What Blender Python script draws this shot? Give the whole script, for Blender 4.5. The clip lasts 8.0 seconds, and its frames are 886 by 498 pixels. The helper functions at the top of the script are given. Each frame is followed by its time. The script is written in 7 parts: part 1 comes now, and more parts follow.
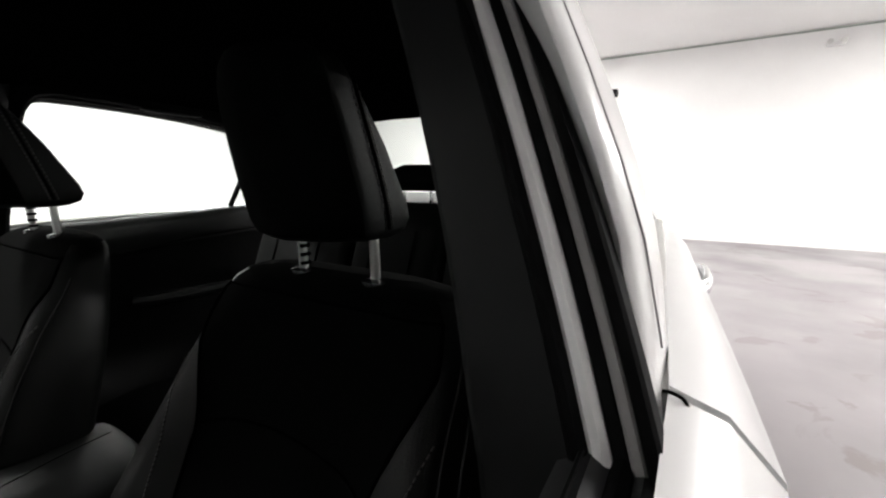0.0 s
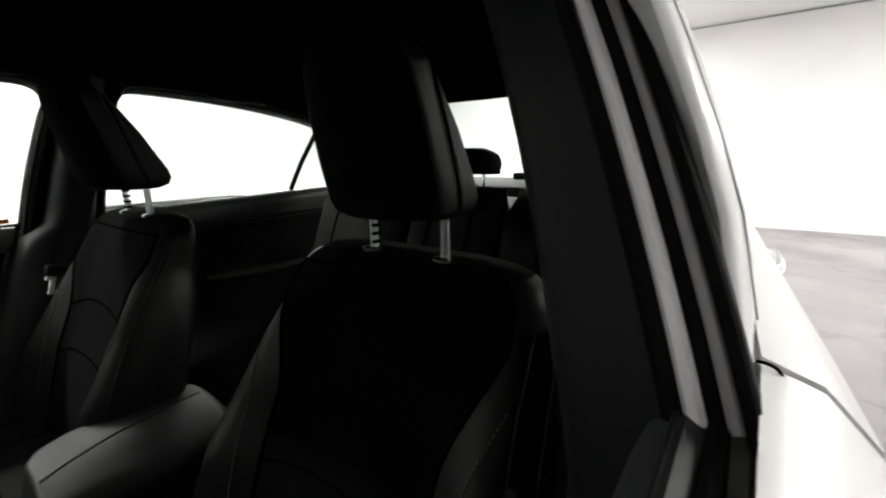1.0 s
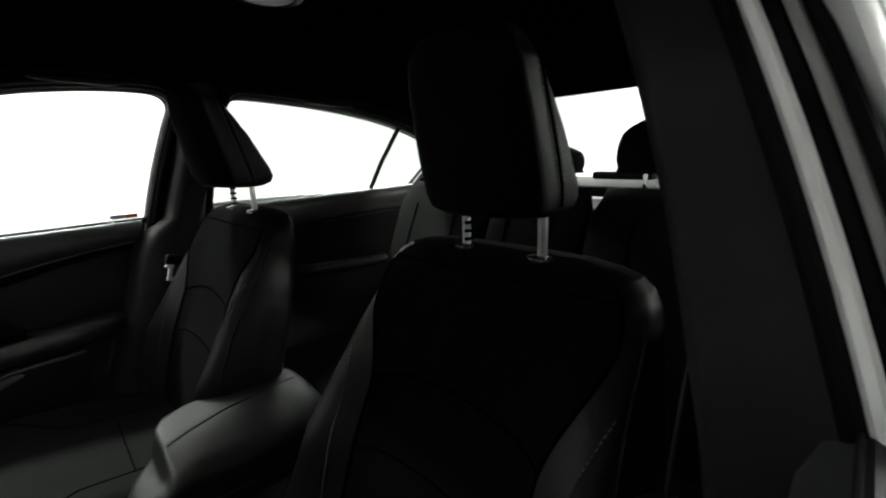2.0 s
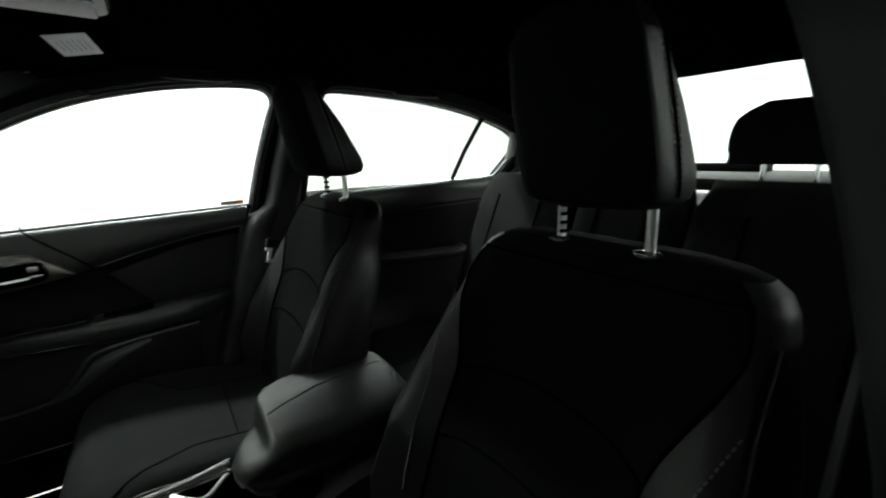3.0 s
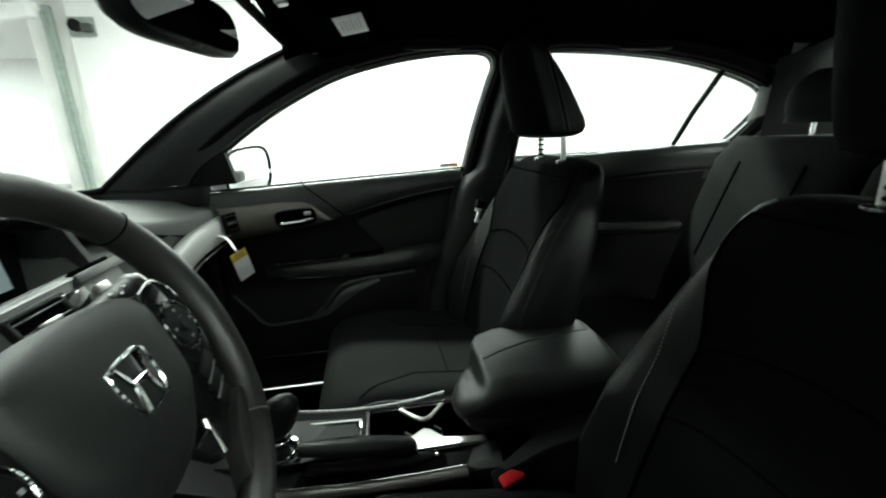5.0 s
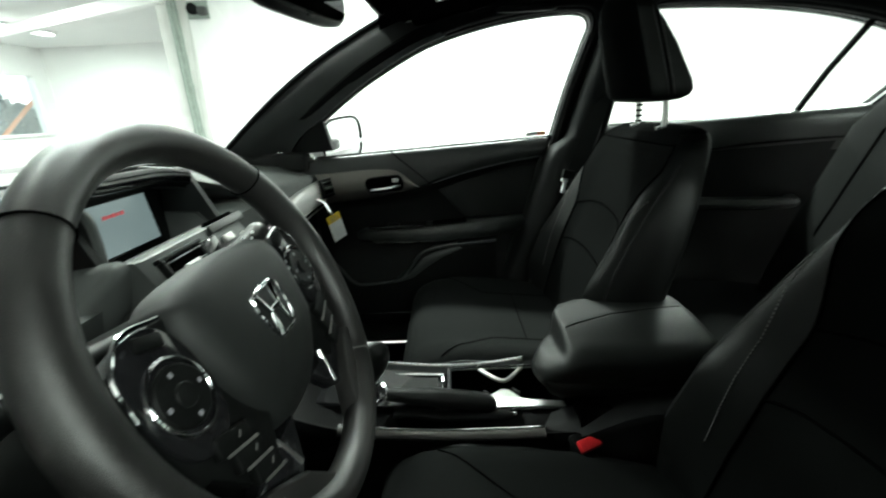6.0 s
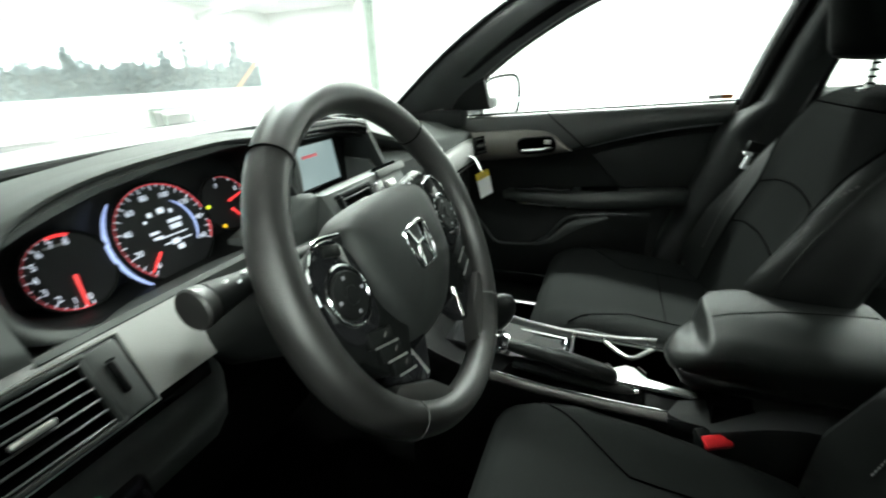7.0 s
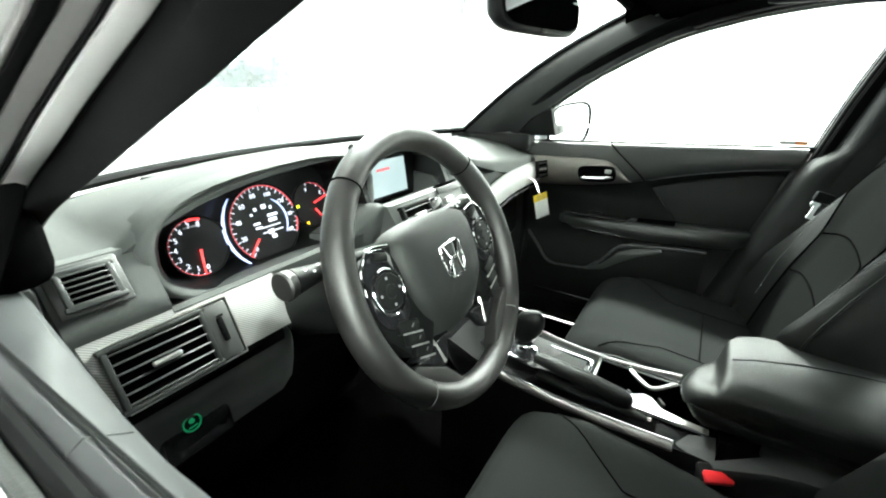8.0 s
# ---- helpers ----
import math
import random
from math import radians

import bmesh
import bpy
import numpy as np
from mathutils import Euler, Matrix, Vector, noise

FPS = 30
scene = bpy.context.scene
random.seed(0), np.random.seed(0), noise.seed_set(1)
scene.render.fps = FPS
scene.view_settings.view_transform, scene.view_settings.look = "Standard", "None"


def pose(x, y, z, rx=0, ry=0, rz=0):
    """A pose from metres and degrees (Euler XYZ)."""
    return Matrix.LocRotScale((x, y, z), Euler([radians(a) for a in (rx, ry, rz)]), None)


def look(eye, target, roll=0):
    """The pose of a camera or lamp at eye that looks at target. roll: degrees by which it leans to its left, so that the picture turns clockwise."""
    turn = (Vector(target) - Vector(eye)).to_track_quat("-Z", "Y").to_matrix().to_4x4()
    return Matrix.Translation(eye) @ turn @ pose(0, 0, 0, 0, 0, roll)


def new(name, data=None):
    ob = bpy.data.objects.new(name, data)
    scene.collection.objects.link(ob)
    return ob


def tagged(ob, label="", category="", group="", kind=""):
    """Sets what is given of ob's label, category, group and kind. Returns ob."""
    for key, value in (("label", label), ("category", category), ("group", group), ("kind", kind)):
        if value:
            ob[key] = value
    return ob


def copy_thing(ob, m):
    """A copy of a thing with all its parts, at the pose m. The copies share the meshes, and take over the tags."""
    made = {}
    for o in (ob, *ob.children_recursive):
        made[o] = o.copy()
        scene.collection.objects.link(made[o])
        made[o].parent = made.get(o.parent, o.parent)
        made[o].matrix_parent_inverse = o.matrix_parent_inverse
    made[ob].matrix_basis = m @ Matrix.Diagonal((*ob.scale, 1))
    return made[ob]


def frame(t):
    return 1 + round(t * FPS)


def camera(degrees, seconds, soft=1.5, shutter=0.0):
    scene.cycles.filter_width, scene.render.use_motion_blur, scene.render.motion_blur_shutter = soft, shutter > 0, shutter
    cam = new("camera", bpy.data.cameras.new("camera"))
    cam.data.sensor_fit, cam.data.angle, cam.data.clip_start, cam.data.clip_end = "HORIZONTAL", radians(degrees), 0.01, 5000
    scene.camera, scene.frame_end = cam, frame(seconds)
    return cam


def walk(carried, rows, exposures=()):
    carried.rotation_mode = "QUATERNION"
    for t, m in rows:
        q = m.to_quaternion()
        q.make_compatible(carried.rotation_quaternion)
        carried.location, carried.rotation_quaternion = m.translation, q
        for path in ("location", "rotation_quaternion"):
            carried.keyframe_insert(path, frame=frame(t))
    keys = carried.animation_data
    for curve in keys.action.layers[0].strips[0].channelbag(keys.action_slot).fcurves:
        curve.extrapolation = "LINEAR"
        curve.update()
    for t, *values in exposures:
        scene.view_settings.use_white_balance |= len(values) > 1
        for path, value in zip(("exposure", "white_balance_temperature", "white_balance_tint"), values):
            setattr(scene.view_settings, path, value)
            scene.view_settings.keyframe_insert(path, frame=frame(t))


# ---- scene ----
cam = camera(93.3, 8.0, soft=2.0, shutter=0.5)
PATH = [
    (0, (-0.762, -0.32, 1.119), (0.254, -2.008, 0.777), 0.0),
    (0.5, (-0.76, -0.302, 1.113), (0.332, -1.93, 0.714), -0.1),
    (1, (-0.744, -0.282, 1.115), (0.427, -1.851, 0.705), -0.4),
    (1.5, (-0.726, -0.264, 1.114), (0.557, -1.744, 0.707), -0.7),
    (3, (-0.682, -0.24, 1.105), (0.928, -1.343, 0.671), -0.9),
    (3.5, (-0.668, -0.225, 1.101), (1.038, -1.159, 0.636), -1.2),
    (4, (-0.652, -0.204, 1.092), (1.143, -0.942, 0.607), -1.4),
    (4.5, (-0.644, -0.183, 1.088), (1.218, -0.701, 0.573), -1.5),
    (6, (-0.666, -0.142, 1.07), (1.228, -0.11, 0.429), -2.7),
    (6.5, (-0.677, -0.139, 1.069), (1.155, 0.169, 0.327), -3.0),
    (7, (-0.7, -0.157, 1.072), (1.009, 0.53, 0.294), -2.6),
    (7.5, (-0.735, -0.196, 1.101), (0.876, 0.701, 0.327), 0.2),
    (8, (-0.767, -0.237, 1.122), (0.814, 0.739, 0.38), 0.6),
]
EXPOSURE = [(0.0, -0.05, 6500, 10), (1.5, 0.0, 6500, 4), (3.0, 0.25, 6300, -3), (4.5, 0.6, 6250, -9), (6.0, 0.75, 6250, -10), (7.0, 1.5, 6250, -9), (8.0, 2.6, 6300, -7)]
walk(cam, [(t, look(eye, target, roll)) for t, eye, target, roll in PATH],
     exposures=EXPOSURE)

# ---- light ----
world = bpy.data.worlds.new("sky")
scene.world = world
world.use_nodes = True
wn = world.node_tree.nodes
sky = wn.new("ShaderNodeTexSky")
sky.sky_type, sky.sun_disc = "NISHITA", False
sky.sun_elevation, sky.sun_rotation = radians(40), radians(200)
sky.air_density, sky.dust_density = 1.0, 3.0
world.node_tree.links.new(sky.outputs[0], wn["Background"].inputs[0])
wn["Background"].inputs[1].default_value = 0.15
sun_data = bpy.data.lights.new("sun", "SUN")
sun_data.energy, sun_data.angle, sun_data.color = 4.0, radians(10), (1.0, 0.96, 0.9)
sun = new("sun", sun_data)
sun.matrix_world = look((-14, -30, 30), (0, 10, 0))
LAMP_WATTS = 230

# ---- materials ----


def material(name, color, rough=0.5, metal=0.0, grain=0.0, scale=200.0, vary=0.0, vscale=6.0, spec=0.5, emit=None, power=0.0):
    m = bpy.data.materials.new(name)
    m.use_nodes = True
    nt = m.node_tree
    b = nt.nodes["Principled BSDF"]
    b.inputs["Base Color"].default_value = (*color, 1)
    b.inputs["Roughness"].default_value = rough
    b.inputs["Metallic"].default_value = metal
    b.inputs["Specular IOR Level"].default_value = spec
    if emit:
        b.inputs["Emission Color"].default_value = (*emit, 1)
        b.inputs["Emission Strength"].default_value = power
    co = nt.nodes.new("ShaderNodeTexCoord")
    if vary:
        n1 = nt.nodes.new("ShaderNodeTexNoise")
        n1.inputs["Scale"].default_value, n1.inputs["Detail"].default_value = vscale, 6
        nt.links.new(co.outputs["Object"], n1.inputs["Vector"])
        ramp = nt.nodes.new("ShaderNodeMapRange")
        ramp.inputs["From Min"].default_value, ramp.inputs["From Max"].default_value = 0.3, 0.7
        ramp.inputs["To Min"].default_value, ramp.inputs["To Max"].default_value = 1 - vary, 1 + vary
        nt.links.new(n1.outputs["Fac"], ramp.inputs["Value"])
        mul = nt.nodes.new("ShaderNodeVectorMath")
        mul.operation = "SCALE"
        mul.inputs[0].default_value = color
        nt.links.new(ramp.outputs["Result"], mul.inputs["Scale"])
        nt.links.new(mul.outputs["Vector"], b.inputs["Base Color"])
        rr = nt.nodes.new("ShaderNodeMapRange")
        rr.inputs["To Min"].default_value, rr.inputs["To Max"].default_value = rough * 0.85, min(1.0, rough * 1.15)
        nt.links.new(n1.outputs["Fac"], rr.inputs["Value"])
        nt.links.new(rr.outputs["Result"], b.inputs["Roughness"])
    if grain:
        n2 = nt.nodes.new("ShaderNodeTexVoronoi" if grain > 0.25 else "ShaderNodeTexNoise")
        n2.inputs["Scale"].default_value = scale
        nt.links.new(co.outputs["Object"], n2.inputs["Vector"])
        bump = nt.nodes.new("ShaderNodeBump")
        bump.inputs["Strength"].default_value, bump.inputs["Distance"].default_value = grain, 0.0006
        nt.links.new(n2.outputs[0], bump.inputs["Height"])
        nt.links.new(bump.outputs["Normal"], b.inputs["Normal"])
    return m


def glass(name, tint, gloss=0.04):
    m = bpy.data.materials.new(name)
    m.use_nodes = True
    nt = m.node_tree
    nt.nodes.remove(nt.nodes["Principled BSDF"])
    t, g, mix = (nt.nodes.new("ShaderNode" + k) for k in ("BsdfTransparent", "BsdfGlossy", "MixShader"))
    t.inputs["Color"].default_value = (*tint, 1)
    g.inputs["Roughness"].default_value = 0.02
    lw, pw, ad = (nt.nodes.new("ShaderNode" + k) for k in ("LayerWeight", "Math", "Math"))
    lw.inputs["Blend"].default_value = 0.5
    pw.operation, ad.operation = "POWER", "MULTIPLY_ADD"
    pw.inputs[1].default_value = 5.0
    ad.inputs[1].default_value, ad.inputs[2].default_value = 0.9, gloss
    nt.links.new(lw.outputs["Facing"], pw.inputs[0])
    nt.links.new(pw.outputs[0], ad.inputs[0])
    nt.links.new(ad.outputs[0], mix.inputs[0])
    nt.links.new(t.outputs[0], mix.inputs[1])
    nt.links.new(g.outputs[0], mix.inputs[2])
    nt.links.new(mix.outputs[0], nt.nodes["Material Output"].inputs["Surface"])
    return m


def carbon(name, dark, light):
    """Silver twill weave."""
    m = material(name, light, 0.36, 0.25)
    nt = m.node_tree
    co, wave, mix = (nt.nodes.new("ShaderNode" + k) for k in ("TexCoord", "TexWave", "MixRGB"))
    wave.bands_direction = "DIAGONAL"
    wave.inputs["Scale"].default_value, wave.inputs["Distortion"].default_value = 130, 0.6
    wave.inputs["Detail"].default_value = 1
    mix.inputs[1].default_value, mix.inputs[2].default_value = (*dark, 1), (*light, 1)
    nt.links.new(co.outputs["Object"], wave.inputs["Vector"])
    nt.links.new(wave.outputs["Fac"], mix.inputs[0])
    nt.links.new(mix.outputs[0], nt.nodes["Principled BSDF"].inputs["Base Color"])
    return m


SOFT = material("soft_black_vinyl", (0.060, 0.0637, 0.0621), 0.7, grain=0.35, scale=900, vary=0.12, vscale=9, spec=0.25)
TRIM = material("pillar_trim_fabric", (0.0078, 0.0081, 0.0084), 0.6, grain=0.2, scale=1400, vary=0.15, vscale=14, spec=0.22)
# Lighter copy of the trim fabric, for the pillars the light falls on.
PILLAR_LIT = material("pillar_trim_lit_side", (0.0165, 0.0172, 0.0175), 0.6, grain=0.25, scale=1400, vary=0.15, vscale=14, spec=0.25)
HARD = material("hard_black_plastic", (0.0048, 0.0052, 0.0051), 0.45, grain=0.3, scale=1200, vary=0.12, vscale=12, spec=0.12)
LEATHER = material("black_leather", (0.0042, 0.0047, 0.0045), 0.44, grain=0.4, scale=700, vary=0.15, vscale=8, spec=0.22)
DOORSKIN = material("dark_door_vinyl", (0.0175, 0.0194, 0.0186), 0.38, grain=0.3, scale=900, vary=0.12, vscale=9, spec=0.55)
# Door vinyl again, lightened for the light that falls on the ledge.
LEDGE_LIT = material("door_vinyl_lit_ledge", (0.032, 0.0333, 0.0351), 0.55, grain=0.12, scale=900, vary=0.12, vscale=9, spec=0.3)
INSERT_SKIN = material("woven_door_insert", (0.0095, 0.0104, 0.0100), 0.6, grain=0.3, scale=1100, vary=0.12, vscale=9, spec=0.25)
PADSKIN = material("grained_airbag_vinyl", (0.0122, 0.0131, 0.0128), 0.55, grain=0.3, scale=900, vary=0.1, vscale=9, spec=0.3)
GRIP = material("worn_grey_leather", (0.0130, 0.0125, 0.0122), 0.38, grain=0.3, scale=1100, vary=0.3, vscale=16, spec=0.5)
PADDED = material("console_leather", (0.0084, 0.0092, 0.0088), 0.46, grain=0.4, scale=700, vary=0.15, vscale=8, spec=0.28)
CUSHION = material("matte_seat_leather", (0.0048, 0.0053, 0.0051), 0.8, grain=0.35, scale=700, vary=0.15, vscale=8, spec=0.05)
CLOTH = material("black_seat_cloth", (0.0032, 0.0035, 0.0034), 0.95, grain=0.24, scale=1500, vary=0.15, vscale=16, spec=0.02)
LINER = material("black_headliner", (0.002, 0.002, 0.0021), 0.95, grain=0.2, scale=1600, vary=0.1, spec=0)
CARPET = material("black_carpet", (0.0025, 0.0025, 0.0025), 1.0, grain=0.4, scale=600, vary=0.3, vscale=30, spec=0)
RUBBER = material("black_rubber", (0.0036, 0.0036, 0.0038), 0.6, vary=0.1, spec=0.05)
GREYRUB = material("grey_rubber", (0.24, 0.232, 0.232), 0.45, vary=0.1)
PIANO = material("gloss_black", (0.01, 0.01, 0.011), 0.08)
CHROME = material("chrome", (0.85, 0.86, 0.87), 0.12, 1.0)
SATIN = material("satin_silver", (0.62, 0.62, 0.60), 0.32, 0.9, vary=0.05)
BRONZE = material("brushed_warm_silver", (0.14, 0.133, 0.123), 0.36, 0.85, grain=0.15, scale=300, vary=0.08)
RAIL = material("dark_brushed_rail", (0.06, 0.057, 0.054), 0.38, 0.6, grain=0.15, scale=300, vary=0.1)
WEAVE = carbon("silver_twill_trim", (0.20, 0.20, 0.195), (0.43, 0.43, 0.42))
PAINT = material("silver_white_paint", (0.80, 0.80, 0.80), 0.25, 0.1, vary=0.02)
GLASS = glass("clear_glass", (0.93, 0.96, 0.95))
# Reflection raised to lay a pale veil, in place of haze, over the view.
PANE = glass("veiling_window_glass", (0.92, 0.95, 0.95), gloss=0.2)
PRIVACY = glass("light_green_glass", (0.88, 0.93, 0.91))
MIRROR = material("mirror_glass", (0.9, 0.92, 0.92), 0.01, 1.0)
STITCH = material("light_grey_thread", (0.10, 0.10, 0.098), 0.8)
# Near black that stands for shade in seams, slots and recesses.
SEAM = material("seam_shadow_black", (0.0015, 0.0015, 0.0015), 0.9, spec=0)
RED = material("red_plastic", (0.42, 0.014, 0.02), 0.4, spec=0.3)
YELLOW = material("yellow_card", (0.85, 0.62, 0.02), 0.6)
PAPER = material("white_card", (0.88, 0.89, 0.9), 0.7, vary=0.04)
INK = material("grey_print", (0.25, 0.25, 0.27), 0.7)
CLOTHBELT = material("seat_belt_webbing", (0.012, 0.0125, 0.0125), 0.75, grain=0.3, scale=900, spec=0.2)
DIAL = material("dial_black", (0.008, 0.008, 0.009), 0.35)
LIT = material("lit_white_print", (0.5, 0.5, 0.55), 0.5, emit=(0.78, 0.78, 0.98), power=0.30)
LITBLUE = material("lit_blue_arc", (0.3, 0.35, 0.6), 0.5, emit=(0.46, 0.52, 1.0), power=0.34)
LITRED = material("lit_red", (0.6, 0.05, 0.05), 0.5, emit=(1.0, 0.04, 0.05), power=0.42)
LITDIM = material("dim_red_print", (0.5, 0.05, 0.06), 0.5, emit=(1.0, 0.10, 0.14), power=0.16)
LITAMB = material("lit_amber", (0.6, 0.4, 0.02), 0.5, emit=(1.0, 0.50, 0.02), power=0.5)
LITYEL = material("lit_yellow_green", (0.6, 0.6, 0.02), 0.5, emit=(0.8, 0.85, 0.05), power=0.4)
SCREEN = material("lit_screen", (0.05, 0.06, 0.07), 0.2, emit=(0.60, 0.70, 0.74), power=0.18)
GREEN = material("green_button_ring", (0.03, 0.28, 0.12), 0.4, emit=(0.03, 0.4, 0.15), power=0.05)
WALL = material("white_wall_paint", (0.82, 0.82, 0.81), 0.7, grain=0.2, scale=60, vary=0.03, vscale=1.5)
CEIL = material("white_ceiling", (0.78, 0.78, 0.77), 0.8, vary=0.03, vscale=1.0)
LAMPGLOW = material("lamp_tube", (0.9, 0.9, 0.9), 0.5, emit=(1.0, 0.98, 0.95), power=9.0)
GALV = material("galvanised_steel", (0.30, 0.345, 0.31), 0.45, 0.35, vary=0.15, vscale=20)
BLOCK = material("pale_concrete", (0.6, 0.6, 0.58), 0.8, grain=0.3, scale=40, vary=0.12, vscale=3)
GRASS = material("pale_frosty_ground", (0.42, 0.43, 0.38), 0.95, vary=0.25, vscale=0.6)
BARK = material("bark", (0.09, 0.075, 0.06), 0.95, grain=0.4, scale=30)
LEAF = material("conifer_green", (0.070, 0.092, 0.110), 0.8, vary=0.35, vscale=1.2)
ORANGE = material("orange_paint", (0.75, 0.26, 0.10), 0.5, vary=0.1)


def concrete_floor():
    m = material("sealed_grey_concrete", (0.235, 0.218, 0.226), 0.4, grain=0.15, scale=25, vary=0.18, vscale=0.9)
    nt = m.node_tree
    b = nt.nodes["Principled BSDF"]
    co, n3, mr = (nt.nodes.new("ShaderNode" + k) for k in ("TexCoord", "TexNoise", "MapRange"))
    n3.inputs["Scale"].default_value, n3.inputs["Detail"].default_value = 0.6, 5
    mr.inputs["From Min"].default_value, mr.inputs["From Max"].default_value = 0.42, 0.62
    mr.inputs["To Min"].default_value, mr.inputs["To Max"].default_value = 0.28, 0.6
    nt.links.new(co.outputs["Object"], n3.inputs["Vector"])
    nt.links.new(n3.outputs["Fac"], mr.inputs["Value"])
    nt.links.new(mr.outputs["Result"], b.inputs["Roughness"])
    # old damp stains with crisp rims
    st, sr, mixc = (nt.nodes.new("ShaderNode" + k) for k in ("TexNoise", "MapRange", "MixRGB"))
    st.inputs["Scale"].default_value, st.inputs["Detail"].default_value, st.inputs["Distortion"].default_value = 1.7, 8, 0.8
    sr.inputs["From Min"].default_value, sr.inputs["From Max"].default_value = 0.60, 0.63
    sr.inputs["To Min"].default_value, sr.inputs["To Max"].default_value = 0.0, 0.4
    mixc.inputs[2].default_value = (0.115, 0.088, 0.078, 1)
    paint = b.inputs["Base Color"].links[0].from_socket
    nt.links.new(co.outputs["Object"], st.inputs["Vector"])
    nt.links.new(st.outputs["Fac"], sr.inputs["Value"])
    nt.links.new(sr.outputs["Result"], mixc.inputs[0])
    nt.links.new(paint, mixc.inputs[1])
    nt.links.new(mixc.outputs[0], b.inputs["Base Color"])
    return m


FASCIA = material("grey_fascia_paint", (0.060, 0.0635, 0.0620), 0.5, vary=0.08, vscale=12, spec=0.4)
SLAT = material("grey_slat_plastic", (0.055, 0.057, 0.056), 0.4, spec=0.4)
CONCRETE = concrete_floor()

# ---- mesh helpers ----


def thing(name, label, category, at=(0, 0, 0), group="", kind=""):
    e = new(name)
    e.location = at
    e.empty_display_size = 0.1
    tagged(e, label, category, group, kind)
    bpy.context.view_layer.update()
    return e


def part(name, bm, mat, parent=None, label="", angle=40):
    """Links a bmesh given in world places as one mesh under its parent."""
    me = bpy.data.meshes.new(name)
    bmesh.ops.recalc_face_normals(bm, faces=bm.faces)
    lim = radians(angle)
    for e in bm.edges:
        e.smooth = len(e.link_faces) != 2 or e.calc_face_angle(0) < lim
    for f in bm.faces:
        f.smooth = True
    bm.to_mesh(me)
    bm.free()
    me.materials.append(mat)
    ob = new(name, me)
    while parent and parent.parent and parent.parent.parent:
        parent = parent.parent
    if parent:
        ob.parent = parent
        up, m = parent, Matrix()
        chain = []
        while up:
            chain.append(up)
            up = up.parent
        for o in reversed(chain):
            m = m @ o.matrix_parent_inverse @ o.matrix_basis
        ob.matrix_parent_inverse = m.inverted()
    if label:
        ob["label"] = label
    return ob


def loft(rings, closed=True, caps=True):
    bm = bmesh.new()
    vs = [[bm.verts.new(p) for p in r] for r in rings]
    n = len(rings[0])
    for a, b in zip(vs, vs[1:]):
        for i in range(n if closed else n - 1):
            j = (i + 1) % n
            bm.faces.new((a[i], a[j], b[j], b[i]))
    if caps and closed:
        bm.faces.new(vs[0][::-1])
        bm.faces.new(vs[-1])
    return bm


def smooth_path(pts, n=8):
    """Catmull-Rom through the points."""
    pts = [Vector(p) for p in pts]
    ext = [2 * pts[0] - pts[1], *pts, 2 * pts[-1] - pts[-2]]
    out = []
    for i in range(1, len(ext) - 2):
        a, b, c, d = ext[i - 1 : i + 3]
        for k in range(n):
            t = k / n
            out.append(0.5 * (2 * b + (c - a) * t + (2 * a - 5 * b + 4 * c - d) * t * t + (3 * b - a - 3 * c + d) * t ** 3))
    out.append(pts[-1])
    return out


def tube(pts, r, sides=8, closed=False, flat=1.0, up=(0, 0, 1)):
    """A rod along points; r may be a list; flat squashes it along up."""
    pts = [Vector(p) for p in pts]
    n = len(pts)
    rings = []
    for i, p in enumerate(pts):
        a = pts[(i - 1) % n] if closed or i else pts[i]
        b = pts[(i + 1) % n] if closed or i < n - 1 else pts[i]
        d = (b - a).normalized()
        s = d.cross(Vector(up))
        s = s.normalized() if s.length > 1e-4 else d.orthogonal().normalized()
        u = s.cross(d).normalized()
        rad = r[i] if isinstance(r, (list, tuple)) else r
        rings.append([p + rad * (math.cos(2 * math.pi * k / sides) * s + flat * math.sin(2 * math.pi * k / sides) * u) for k in range(sides)])
    if closed:
        rings.append(rings[0])
        bm = loft(rings, True, False)
        bmesh.ops.remove_doubles(bm, verts=bm.verts, dist=1e-6)
        return bm
    return loft(rings)


def box(lo, hi, r=0.0, seg=2):
    bm = bmesh.new()
    bmesh.ops.create_cube(bm, size=1)
    lo, hi = Vector(lo), Vector(hi)
    for v in bm.verts:
        v.co = Vector([lo[i] + (v.co[i] + 0.5) * (hi[i] - lo[i]) for i in range(3)])
    if r:
        bmesh.ops.bevel(bm, geom=bm.edges[:], offset=r, segments=seg, profile=0.5, affect="EDGES")
    return bm


def obox(m, size, r=0.0, seg=2):
    """A box of that size about the pose m."""
    s = Vector(size) / 2
    bm = box(-s, s, r, seg)
    bm.transform(m)
    return bm


def cyl(a, b, r, r2=None, sides=24, bevel=0.0):
    a, b = Vector(a), Vector(b)
    d = (b - a).normalized()
    s = d.orthogonal().normalized()
    u = d.cross(s)
    r2 = r if r2 is None else r2

    def ring(p, rad):
        return [p + rad * (math.cos(2 * math.pi * k / sides) * s + math.sin(2 * math.pi * k / sides) * u) for k in range(sides)]

    if bevel:
        return loft([ring(a, r - bevel), ring(a + d * bevel, r), ring(b - d * bevel, r2), ring(b, r2 - bevel)])
    return loft([ring(a, r), ring(b, r2)])


